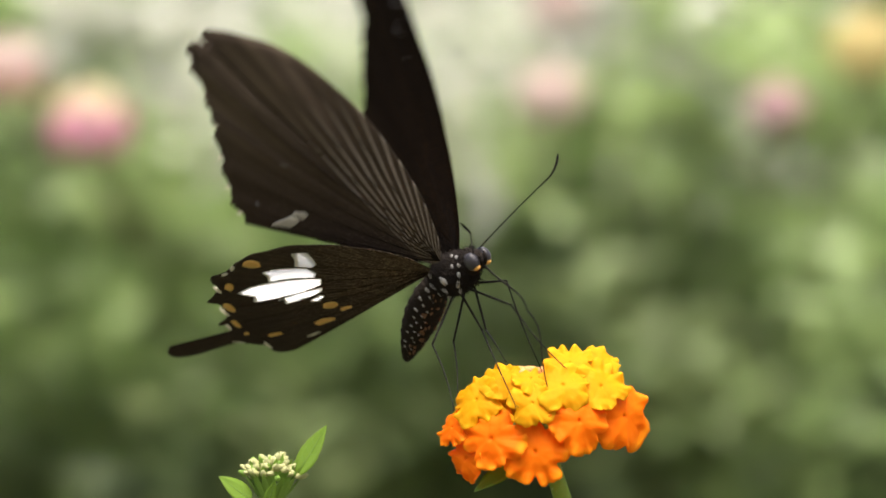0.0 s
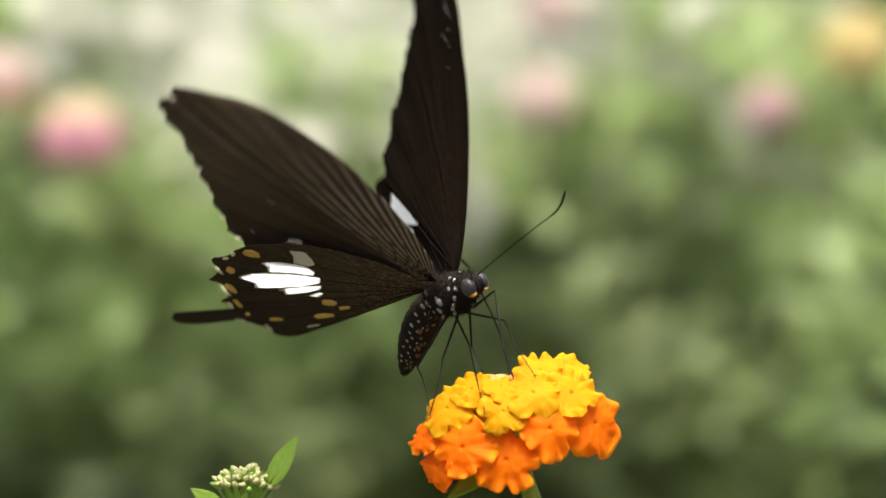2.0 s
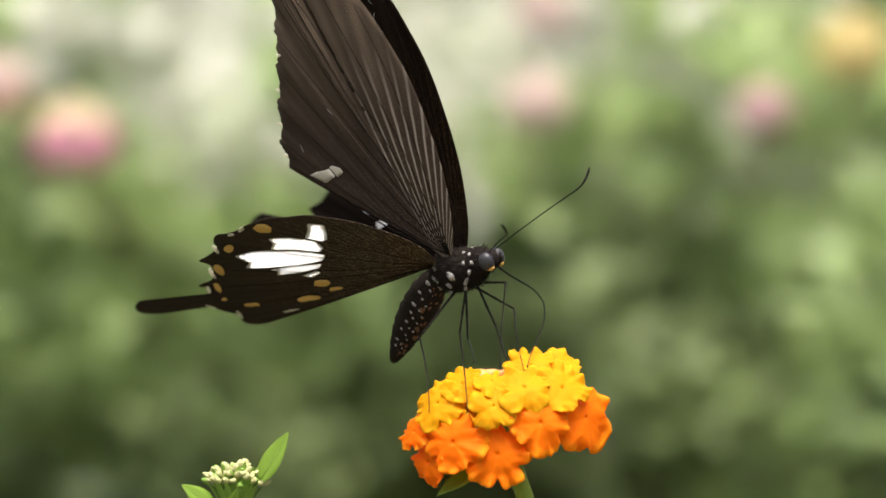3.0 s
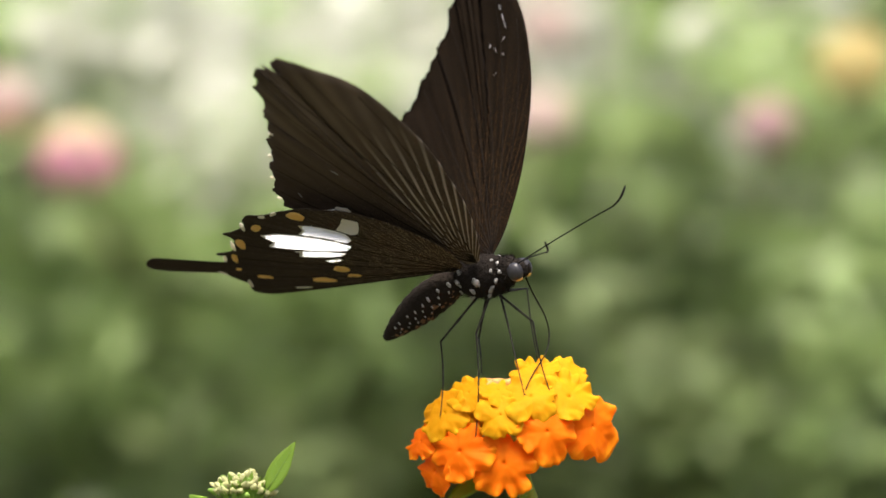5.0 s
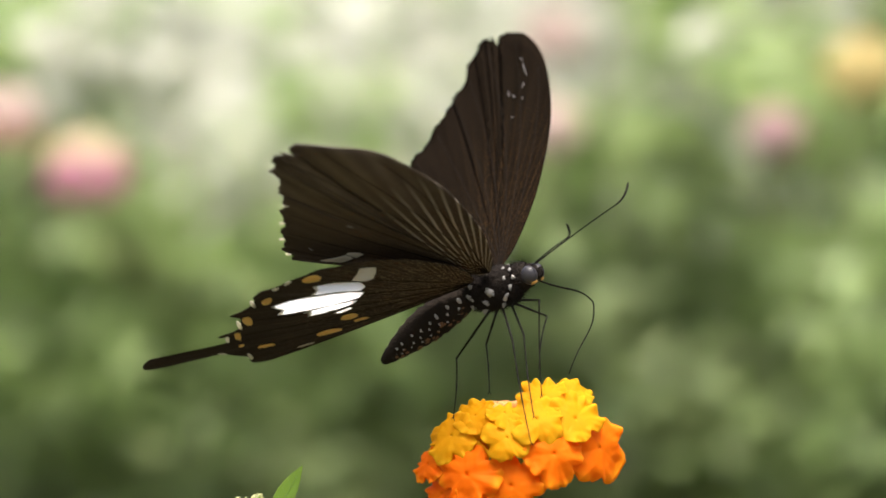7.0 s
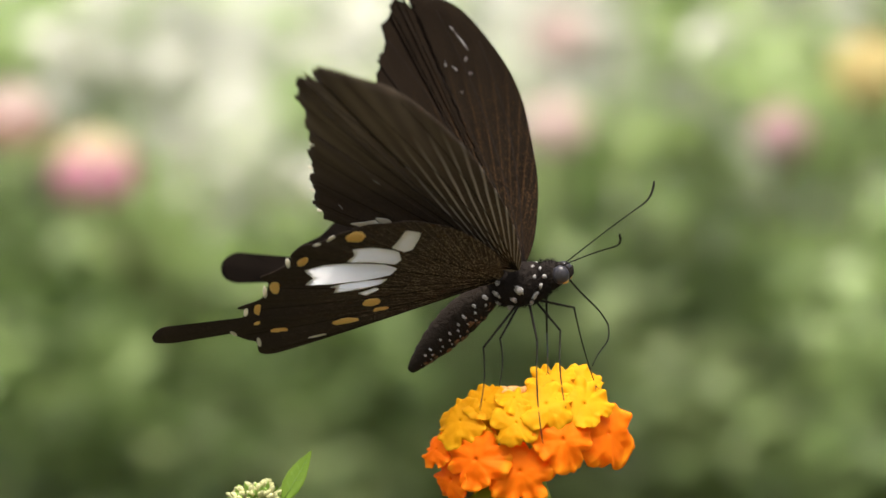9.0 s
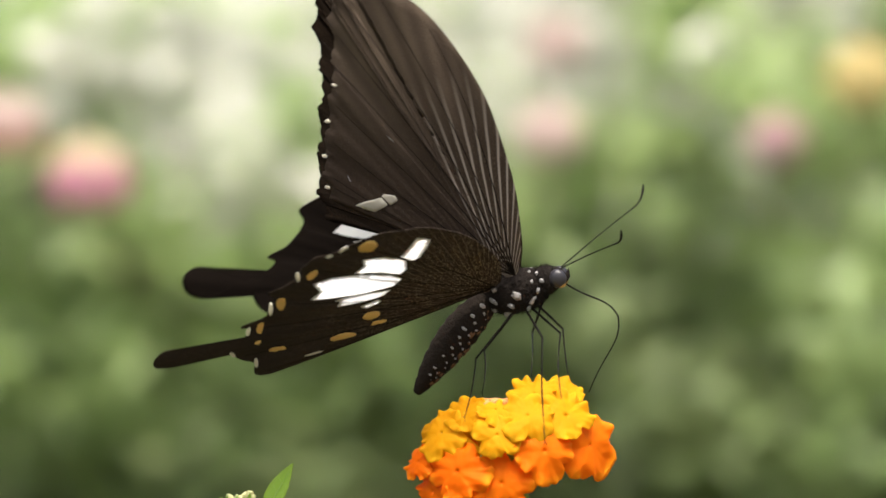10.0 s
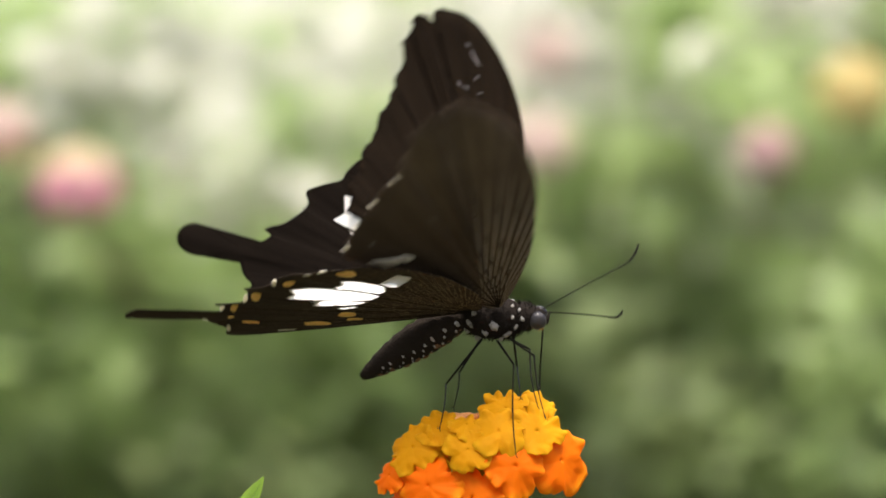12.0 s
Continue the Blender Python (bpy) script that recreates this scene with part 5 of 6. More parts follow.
        (9.3, hinge(1, FORE_BASE, 20.4, -32.9, -6.9)),
        (9.4, hinge(1, FORE_BASE, 20.4, -38.5, -6.9)),
        (9.5, hinge(1, FORE_BASE, 35.6, -38.3, -7.1)),
        (9.6, hinge(1, FORE_BASE, 40.5, -34.2, -6.3)),
        (9.7, hinge(1, FORE_BASE, 40.8, -27.7, -6.4)),
        (9.8, hinge(1, FORE_BASE, 29.1, -24.9, -5.7)),
        (9.9, hinge(1, FORE_BASE, 15.7, -29.0, -5.4)),
        (10, hinge(1, FORE_BASE, 11.0, -31.4, -5.7)),
        (10.1, hinge(1, FORE_BASE, 18.8, -33.7, 5.3)),
        (10.2, hinge(1, FORE_BASE, 25.3, -28.0, 18.1)),
        (10.3, hinge(1, FORE_BASE, 32.5, -24.1, 28.4)),
        (10.4, hinge(1, FORE_BASE, 32.0, -19.2, 38.0)),
        (10.5, hinge(1, FORE_BASE, 19.5, -22.2, 45.7)),
        (10.6, hinge(1, FORE_BASE, 13.1, -26.2, 41.0)),
        (10.7, hinge(1, FORE_BASE, 20.4, -30.0, 37.4)),
        (10.8, hinge(1, FORE_BASE, 36.7, -25.7, 36.7)),
        (10.9, hinge(1, FORE_BASE, 32.2, -22.5, 39.0)),
        (11, hinge(1, FORE_BASE, 10.7, -27.3, 33.3)),
        (11.1, hinge(1, FORE_BASE, 18.3, -26.9, 26.5)),
        (11.2, hinge(1, FORE_BASE, 26.1, -34.5, 18.6)),
        (11.3, hinge(1, FORE_BASE, 43.6, -35.9, 11.5)),
        (11.4, hinge(1, FORE_BASE, 43.2, -32.5, 7.9)),
        (11.5, hinge(1, FORE_BASE, 28.4, -32.3, 1.2)),
        (11.6, hinge(1, FORE_BASE, 22.9, -34.5, 4.6)),
        (11.7, hinge(1, FORE_BASE, 29.5, -41.6, 6.6)),
        (11.8, hinge(1, FORE_BASE, 38.7, -40.8, 10.0)),
        (11.9, hinge(1, FORE_BASE, 40.5, -36.4, 14.0)),
        (12, hinge(1, FORE_BASE, 30.3, -28.3, 19.2)),
    ])
    walk(wings[("hind", 1)], [
        (0, hinge(1, HIND_BASE, 50.4, -13.4, 7.7)),
        (0.1, hinge(1, HIND_BASE, 44.2, -13.8, 5.8)),
        (0.2, hinge(1, HIND_BASE, 42.1, -14.2, 4.8)),
        (0.3, hinge(1, HIND_BASE, 43.3, -13.2, 4.9)),
        (0.4, hinge(1, HIND_BASE, 42.4, -14.5, 4.0)),
        (0.5, hinge(1, HIND_BASE, 40.4, -14.7, 3.1)),
        (0.6, hinge(1, HIND_BASE, 42.4, -14.6, 4.4)),
        (0.7, hinge(1, HIND_BASE, 44.1, -14.8, 5.6)),
        (0.8, hinge(1, HIND_BASE, 41.8, -15.7, 5.8)),
        (0.9, hinge(1, HIND_BASE, 37.9, -16.2, 5.6)),
        (1, hinge(1, HIND_BASE, 39.1, -16.3, 6.8)),
        (1.1, hinge(1, HIND_BASE, 38.8, -15.8, 6.2)),
        (1.2, hinge(1, HIND_BASE, 40.2, -15.3, 5.9)),
        (1.3, hinge(1, HIND_BASE, 37.5, -15.4, 4.4)),
        (1.4, hinge(1, HIND_BASE, 35.6, -14.2, 3.5)),
        (1.5, hinge(1, HIND_BASE, 38.2, -13.8, 3.4)),
        (1.6, hinge(1, HIND_BASE, 37.6, -14.1, 3.6)),
        (1.7, hinge(1, HIND_BASE, 35.2, -14.6, 3.2)),
        (1.8, hinge(1, HIND_BASE, 35.4, -14.4, 3.7)),
        (1.9, hinge(1, HIND_BASE, 39.3, -15.6, 4.6)),
        (2, hinge(1, HIND_BASE, 45.3, -16.6, 6.3)),
        (2.1, hinge(1, HIND_BASE, 45.5, -15.8, 5.0)),
        (2.2, hinge(1, HIND_BASE, 47.9, -15.9, 4.2)),
        (2.3, hinge(1, HIND_BASE, 50.7, -14.0, 4.0)),
        (2.4, hinge(1, HIND_BASE, 55.1, -13.5, 3.9)),
        (2.5, hinge(1, HIND_BASE, 58.2, -11.5, 3.6)),
        (2.6, hinge(1, HIND_BASE, 54.8, -13.9, 3.8)),
        (2.7, hinge(1, HIND_BASE, 54.1, -13.7, 5.3)),
        (2.8, hinge(1, HIND_BASE, 52.0, -15.6, 5.7)),
        (2.9, hinge(1, HIND_BASE, 48.9, -15.9, 6.5)),
        (3, hinge(1, HIND_BASE, 47.3, -15.8, 7.8)),
        (3.1, hinge(1, HIND_BASE, 46.2, -16.3, 7.2)),
        (3.2, hinge(1, HIND_BASE, 44.4, -15.7, 6.7)),
        (3.3, hinge(1, HIND_BASE, 45.2, -15.8, 6.7)),
        (3.4, hinge(1, HIND_BASE, 48.2, -15.8, 6.7)),
        (3.5, hinge(1, HIND_BASE, 48.2, -15.9, 6.5)),
        (3.6, hinge(1, HIND_BASE, 45.2, -16.0, 6.4)),
        (3.7, hinge(1, HIND_BASE, 42.1, -16.1, 6.2)),
        (3.8, hinge(1, HIND_BASE, 41.6, -16.1, 6.0)),
        (3.9, hinge(1, HIND_BASE, 44.6, -16.2, 5.8)),
        (4, hinge(1, HIND_BASE, 48.6, -16.2, 5.6)),
        (4.1, hinge(1, HIND_BASE, 50.5, -16.3, 5.3)),
        (4.2, hinge(1, HIND_BASE, 48.9, -16.3, 5.1)),
        (4.3, hinge(1, HIND_BASE, 45.5, -16.4, 5.0)),
        (4.4, hinge(1, HIND_BASE, 43.5, -16.5, 4.8)),
        (4.5, hinge(1, HIND_BASE, 44.6, -16.6, 4.6)),
        (4.6, hinge(1, HIND_BASE, 48.3, -16.6, 4.5)),
        (4.7, hinge(1, HIND_BASE, 51.4, -16.7, 4.5)),
        (4.8, hinge(1, HIND_BASE, 47.9, -16.8, 4.4)),
        (4.9, hinge(1, HIND_BASE, 47.4, -17.2, 4.1)),
        (5, hinge(1, HIND_BASE, 47.1, -16.5, 3.9)),
        (5.1, hinge(1, HIND_BASE, 44.9, -17.0, 4.8)),
        (5.2, hinge(1, HIND_BASE, 41.8, -17.3, 5.5)),
        (5.3, hinge(1, HIND_BASE, 38.7, -18.2, 6.1)),
        (5.4, hinge(1, HIND_BASE, 35.7, -18.5, 6.7)),
        (5.5, hinge(1, HIND_BASE, 32.6, -18.6, 7.5)),
        (5.6, hinge(1, HIND_BASE, 32.3, -20.2, 7.0)),
        (5.7, hinge(1, HIND_BASE, 35.4, -20.1, 8.6)),
        (5.8, hinge(1, HIND_BASE, 35.7, -20.5, 9.0)),
        (5.9, hinge(1, HIND_BASE, 34.0, -20.8, 8.3)),
        (6, hinge(1, HIND_BASE, 34.4, -20.9, 8.9)),
        (6.1, hinge(1, HIND_BASE, 35.8, -20.4, 8.9)),
        (6.2, hinge(1, HIND_BASE, 38.0, -20.1, 9.2)),
        (6.3, hinge(1, HIND_BASE, 38.3, -19.5, 8.9)),
        (6.4, hinge(1, HIND_BASE, 40.5, -19.0, 9.3)),
        (6.5, hinge(1, HIND_BASE, 43.7, -18.7, 9.8)),
        (6.6, hinge(1, HIND_BASE, 47.5, -18.3, 9.1)),
        (6.7, hinge(1, HIND_BASE, 50.5, -17.6, 8.2)),
        (6.8, hinge(1, HIND_BASE, 56.5, -17.5, 7.9)),
        (6.9, hinge(1, HIND_BASE, 60.9, -16.6, 7.5)),
        (7, hinge(1, HIND_BASE, 63.9, -14.0, 7.6)),
        (7.1, hinge(1, HIND_BASE, 66.0, -16.4, 7.4)),
        (7.2, hinge(1, HIND_BASE, 66.9, -16.6, 8.1)),
        (7.3, hinge(1, HIND_BASE, 70.4, -16.6, 8.2)),
        (7.4, hinge(1, HIND_BASE, 68.8, -16.7, 8.3)),
        (7.5, hinge(1, HIND_BASE, 64.4, -16.8, 8.5)),
        (7.6, hinge(1, HIND_BASE, 60.1, -16.8, 8.6)),
        (7.7, hinge(1, HIND_BASE, 58.6, -16.9, 8.6)),
        (7.8, hinge(1, HIND_BASE, 60.1, -16.9, 8.7)),
        (7.9, hinge(1, HIND_BASE, 61.9, -17.0, 8.8)),
        (8, hinge(1, HIND_BASE, 61.1, -17.1, 8.7)),
        (8.1, hinge(1, HIND_BASE, 57.0, -17.1, 8.8)),
        (8.2, hinge(1, HIND_BASE, 51.6, -17.2, 8.9)),
        (8.3, hinge(1, HIND_BASE, 48.2, -17.3, 8.9)),
        (8.4, hinge(1, HIND_BASE, 48.4, -17.3, 9.0)),
        (8.5, hinge(1, HIND_BASE, 50.8, -17.4, 9.1)),
        (8.6, hinge(1, HIND_BASE, 52.4, -17.4, 9.1)),
        (8.7, hinge(1, HIND_BASE, 51.0, -17.5, 9.3)),
        (8.8, hinge(1, HIND_BASE, 47.5, -17.6, 9.5)),
        (8.9, hinge(1, HIND_BASE, 45.8, -18.0, 9.2)),
        (9, hinge(1, HIND_BASE, 43.9, -15.9, 10.2)),
        (9.1, hinge(1, HIND_BASE, 49.8, -19.2, 10.8)),
        (9.2, hinge(1, HIND_BASE, 52.7, -16.9, 13.9)),
        (9.3, hinge(1, HIND_BASE, 54.5, -17.3, 14.2)),
        (9.4, hinge(1, HIND_BASE, 48.5, -13.3, 17.5)),
        (9.5, hinge(1, HIND_BASE, 50.2, -14.1, 17.3)),
        (9.6, hinge(1, HIND_BASE, 48.5, -10.6, 18.2)),
        (9.7, hinge(1, HIND_BASE, 47.8, -9.7, 17.3)),
        (9.8, hinge(1, HIND_BASE, 50.3, -10.4, 16.4)),
        (9.9, hinge(1, HIND_BASE, 47.7, -8.9, 15.5)),
        (10, hinge(1, HIND_BASE, 47.0, -12.4, 12.6)),
        (10.1, hinge(1, HIND_BASE, 47.6, -12.6, 14.3)),
        (10.2, hinge(1, HIND_BASE, 55.1, -16.2, 10.9)),
        (10.3, hinge(1, HIND_BASE, 55.2, -18.1, 10.9)),
        (10.4, hinge(1, HIND_BASE, 56.5, -18.5, 11.0)),
        (10.5, hinge(1, HIND_BASE, 57.1, -18.1, 11.2)),
        (10.6, hinge(1, HIND_BASE, 62.1, -22.4, 10.5)),
        (10.7, hinge(1, HIND_BASE, 65.4, -24.3, 10.9)),
        (10.8, hinge(1, HIND_BASE, 65.3, -22.7, 11.4)),
        (10.9, hinge(1, HIND_BASE, 57.7, -20.1, 14.0)),
        (11, hinge(1, HIND_BASE, 55.9, -20.7, 11.6)),
        (11.1, hinge(1, HIND_BASE, 61.9, -26.7, 11.7)),
        (11.2, hinge(1, HIND_BASE, 60.3, -26.7, 12.8)),
        (11.3, hinge(1, HIND_BASE, 62.7, -30.2, 13.7)),
        (11.4, hinge(1, HIND_BASE, 57.4, -28.6, 14.3)),
        (11.5, hinge(1, HIND_BASE, 49.1, -26.8, 15.5)),
        (11.6, hinge(1, HIND_BASE, 55.7, -30.2, 13.5)),
        (11.7, hinge(1, HIND_BASE, 54.4, -29.8, 12.1)),
        (11.8, hinge(1, HIND_BASE, 50.3, -28.1, 11.4)),
        (11.9, hinge(1, HIND_BASE, 48.8, -27.7, 9.9)),
        (12, hinge(1, HIND_BASE, 47.4, -27.4, 8.5)),
    ])
    walk(wings[("fore", -1)], [
        (0, hinge(-1, FORE_BASE, 19.5, -34.0, 8.0)),
        (0.1, hinge(-1, FORE_BASE, 8.8, -41.2, 4.3)),
        (0.2, hinge(-1, FORE_BASE, 12.7, -46.8, 3.8)),
        (0.3, hinge(-1, FORE_BASE, 29.5, -44.4, 6.4)),
        (0.4, hinge(-1, FORE_BASE, 36.8, -35.8, 5.4)),
        (0.5, hinge(-1, FORE_BASE, 35.6, -32.0, 3.8)),
        (0.6, hinge(-1, FORE_BASE, 30.8, -30.2, 3.5)),
        (0.7, hinge(-1, FORE_BASE, 24.4, -29.5, 1.7)),
        (0.8, hinge(-1, FORE_BASE, 16.3, -31.3, 0.6)),
        (0.9, hinge(-1, FORE_BASE, 15.3, -32.4, -2.7)),
        (1, hinge(-1, FORE_BASE, 19.2, -29.0, -4.8)),
        (1.1, hinge(-1, FORE_BASE, 34.5, -30.2, -3.6)),
        (1.2, hinge(-1, FORE_BASE, 38.4, -30.6, -3.1)),
        (1.3, hinge(-1, FORE_BASE, 34.9, -30.3, -2.4)),
        (1.4, hinge(-1, FORE_BASE, 25.1, -36.1, -1.7)),
        (1.5, hinge(-1, FORE_BASE, 10.3, -35.1, -4.4)),
        (1.6, hinge(-1, FORE_BASE, 8.3, -37.5, -3.5)),
        (1.7, hinge(-1, FORE_BASE, 16.9, -43.0, -0.8)),
        (1.8, hinge(-1, FORE_BASE, 28.6, -48.1, 3.0)),
        (1.9, hinge(-1, FORE_BASE, 33.5, -44.3, 5.9)),
        (2, hinge(-1, FORE_BASE, 26.4, -32.3, 7.6)),
        (2.1, hinge(-1, FORE_BASE, 18.8, -39.4, 6.1)),
        (2.2, hinge(-1, FORE_BASE, 13.5, -39.2, 0.6)),
        (2.3, hinge(-1, FORE_BASE, 20.2, -42.2, 2.6)),
        (2.4, hinge(-1, FORE_BASE, 36.4, -38.0, 4.2)),
        (2.5, hinge(-1, FORE_BASE, 40.5, -29.3, 1.7)),
        (2.6, hinge(-1, FORE_BASE, 46.6, -31.4, 1.0)),
        (2.7, hinge(-1, FORE_BASE, 44.8, -30.0, -0.1)),
        (2.8, hinge(-1, FORE_BASE, 38.0, -32.4, -1.0)),
        (2.9, hinge(-1, FORE_BASE, 28.7, -38.6, 0.6)),
        (3, hinge(-1, FORE_BASE, 7.3, -37.3, -4.2)),
        (3.1, hinge(-1, FORE_BASE, 21.7, -41.9, -2.7)),
        (3.2, hinge(-1, FORE_BASE, 25.4, -46.0, -0.6)),
        (3.3, hinge(-1, FORE_BASE, 41.0, -49.6, -0.5)),
        (3.4, hinge(-1, FORE_BASE, 44.2, -45.1, -0.3)),
        (3.5, hinge(-1, FORE_BASE, 35.5, -41.3, -0.2)),
        (3.6, hinge(-1, FORE_BASE, 17.9, -41.5, 0.1)),
        (3.7, hinge(-1, FORE_BASE, 10.8, -45.3, 0.5)),
        (3.8, hinge(-1, FORE_BASE, 15.8, -49.3, 1.0)),
        (3.9, hinge(-1, FORE_BASE, 33.1, -50.1, 1.3)),
        (4, hinge(-1, FORE_BASE, 45.6, -46.6, 1.8)),
        (4.1, hinge(-1, FORE_BASE, 42.2, -41.9, 2.3)),
        (4.2, hinge(-1, FORE_BASE, 26.7, -39.7, 2.8)),
        (4.3, hinge(-1, FORE_BASE, 12.4, -41.9, 3.1)),
        (4.4, hinge(-1, FORE_BASE, 11.5, -46.4, 3.5)),
        (4.5, hinge(-1, FORE_BASE, 23.6, -49.2, 3.8)),
        (4.6, hinge(-1, FORE_BASE, 40.6, -47.8, 4.1)),
        (4.7, hinge(-1, FORE_BASE, 44.4, -43.5, 4.2)),
        (4.8, hinge(-1, FORE_BASE, 37.4, -44.2, 4.2)),
        (4.9, hinge(-1, FORE_BASE, 40.3, -40.5, 4.6)),
        (5, hinge(-1, FORE_BASE, 40.4, -36.9, 4.8)),
        (5.1, hinge(-1, FORE_BASE, 42.1, -38.3, 2.7)),
        (5.2, hinge(-1, FORE_BASE, 37.8, -41.8, 1.0)),
        (5.3, hinge(-1, FORE_BASE, 31.5, -46.3, -0.8)),
        (5.4, hinge(-1, FORE_BASE, 27.7, -50.6, -3.7)),
        (5.5, hinge(-1, FORE_BASE, 30.8, -50.3, -8.4)),
        (5.6, hinge(-1, FORE_BASE, 41.4, -48.6, -4.0)),
        (5.7, hinge(-1, FORE_BASE, 43.8, -43.1, -0.7)),
        (5.8, hinge(-1, FORE_BASE, 40.0, -42.7, 3.3)),
        (5.9, hinge(-1, FORE_BASE, 33.2, -44.6, 8.0)),
        (6, hinge(-1, FORE_BASE, 19.4, -44.9, 10.5)),
        (6.1, hinge(-1, FORE_BASE, 21.8, -52.1, 9.4)),
        (6.2, hinge(-1, FORE_BASE, 27.0, -51.4, 6.8)),
        (6.3, hinge(-1, FORE_BASE, 38.0, -50.4, 4.9)),
        (6.4, hinge(-1, FORE_BASE, 42.0, -44.3, 2.8)),
        (6.5, hinge(-1, FORE_BASE, 37.6, -41.1, 1.2)),
        (6.6, hinge(-1, FORE_BASE, 24.1, -43.2, 0.8)),
        (6.7, hinge(-1, FORE_BASE, 18.1, -48.5, 1.5)),
        (6.8, hinge(-1, FORE_BASE, 23.0, -48.9, -1.9)),
        (6.9, hinge(-1, FORE_BASE, 39.9, -41.3, 1.9)),
        (7, hinge(-1, FORE_BASE, 48.9, -28.4, 2.9)),
        (7.1, hinge(-1, FORE_BASE, 48.3, -33.0, 1.5)),
        (7.2, hinge(-1, FORE_BASE, 37.4, -31.9, 0.3)),
        (7.3, hinge(-1, FORE_BASE, 36.8, -30.1, -0.4)),
        (7.4, hinge(-1, FORE_BASE, 25.9, -27.2, -1.2)),
        (7.5, hinge(-1, FORE_BASE, 9.6, -28.7, -2.1)),
        (7.6, hinge(-1, FORE_BASE, 6.0, -33.6, -3.3)),
        (7.7, hinge(-1, FORE_BASE, 14.4, -38.3, -4.5)),
        (7.8, hinge(-1, FORE_BASE, 32.8, -39.2, -5.8)),
        (7.9, hinge(-1, FORE_BASE, 41.8, -36.4, -7.2)),
        (8, hinge(-1, FORE_BASE, 38.9, -33.0, -8.6)),
        (8.1, hinge(-1, FORE_BASE, 22.8, -32.8, -10.1)),
        (8.2, hinge(-1, FORE_BASE, 11.6, -36.7, -11.4)),
        (8.3, hinge(-1, FORE_BASE, 13.3, -42.2, -12.8)),
        (8.4, hinge(-1, FORE_BASE, 28.6, -45.3, -14.0)),
        (8.5, hinge(-1, FORE_BASE, 45.2, -43.9, -15.1)),
        (8.6, hinge(-1, FORE_BASE, 46.9, -39.8, -16.1)),
        (8.7, hinge(-1, FORE_BASE, 36.6, -36.8, -16.9)),
        (8.8, hinge(-1, FORE_BASE, 29.7, -41.5, -17.5)),
        (8.9, hinge(-1, FORE_BASE, 34.9, -44.5, -18.2)),
        (9, hinge(-1, FORE_BASE, 46.2, -39.5, -19.1)),
        (9.1, hinge(-1, FORE_BASE, 49.2, -40.2, -18.0)),
        (9.2, hinge(-1, FORE_BASE, 40.0, -38.3, -16.2)),
        (9.3, hinge(-1, FORE_BASE, 24.9, -44.4, -16.8)),
        (9.4, hinge(-1, FORE_BASE, 21.6, -45.6, -15.0)),
        (9.5, hinge(-1, FORE_BASE, 31.8, -49.9, -14.0)),
        (9.6, hinge(-1, FORE_BASE, 43.3, -42.5, -13.5)),
        (9.7, hinge(-1, FORE_BASE, 46.5, -34.1, -14.6)),
        (9.8, hinge(-1, FORE_BASE, 37.7, -33.6, -14.5)),
        (9.9, hinge(-1, FORE_BASE, 24.8, -37.7, -15.0)),
        (10, hinge(-1, FORE_BASE, 17.0, -41.1, -16.6)),
        (10.1, hinge(-1, FORE_BASE, 25.4, -41.1, -7.7)),
        (10.2, hinge(-1, FORE_BASE, 21.8, -40.7, 1.5)),
        (10.3, hinge(-1, FORE_BASE, 21.7, -33.5, 8.2)),
        (10.4, hinge(-1, FORE_BASE, 10.0, -26.4, 14.2)),
        (10.5, hinge(-1, FORE_BASE, -13.7, -25.8, 18.1)),
        (10.6, hinge(-1, FORE_BASE, -11.8, -39.6, 14.7)),
        (10.7, hinge(-1, FORE_BASE, 5.3, -45.4, 13.1)),
        (10.8, hinge(-1, FORE_BASE, 32.7, -41.5, 14.6)),
        (10.9, hinge(-1, FORE_BASE, 34.1, -37.0, 19.3)),
        (11, hinge(-1, FORE_BASE, 21.8, -40.4, 16.1)),
        (11.1, hinge(-1, FORE_BASE, 28.2, -47.9, 14.4)),
        (11.2, hinge(-1, FORE_BASE, 28.8, -50.5, 11.6)),
        (11.3, hinge(-1, FORE_BASE, 41.4, -50.5, 9.5)),
        (11.4, hinge(-1, FORE_BASE, 37.8, -47.0, 12.3)),
        (11.5, hinge(-1, FORE_BASE, 22.1, -45.7, 11.1)),
        (11.6, hinge(-1, FORE_BASE, 19.8, -53.6, 12.0)),
        (11.7, hinge(-1, FORE_BASE, 29.5, -53.4, 11.3)),
        (11.8, hinge(-1, FORE_BASE, 42.2, -47.3, 12.4)),
        (11.9, hinge(-1, FORE_BASE, 49.3, -43.7, 13.8)),
        (12, hinge(-1, FORE_BASE, 44.4, -37.3, 17.2)),
    ])
    walk(wings[("hind", -1)], [
        (0, hinge(-1, HIND_BASE, 24.0, -4.0, 7.5)),
        (0.1, hinge(-1, HIND_BASE, 20.2, -15.0, 5.7)),
        (0.2, hinge(-1, HIND_BASE, 18.4, -16.0, 4.8)),
        (0.3, hinge(-1, HIND_BASE, 32.6, -9.0, 5.0)),
        (0.4, hinge(-1, HIND_BASE, 44.3, -11.0, 4.2)),
        (0.5, hinge(-1, HIND_BASE, 40.0, -4.0, 3.4)),
        (0.6, hinge(-1, HIND_BASE, 40.2, 0.8, 4.9)),
        (0.7, hinge(-1, HIND_BASE, 35.4, 1.6, 6.3)),
        (0.8, hinge(-1, HIND_BASE, 25.6, 2.4, 6.7)),
        (0.9, hinge(-1, HIND_BASE, 30.8, -4.8, 6.7)),
        (1, hinge(-1, HIND_BASE, 36.0, -12.0, 8.1)),
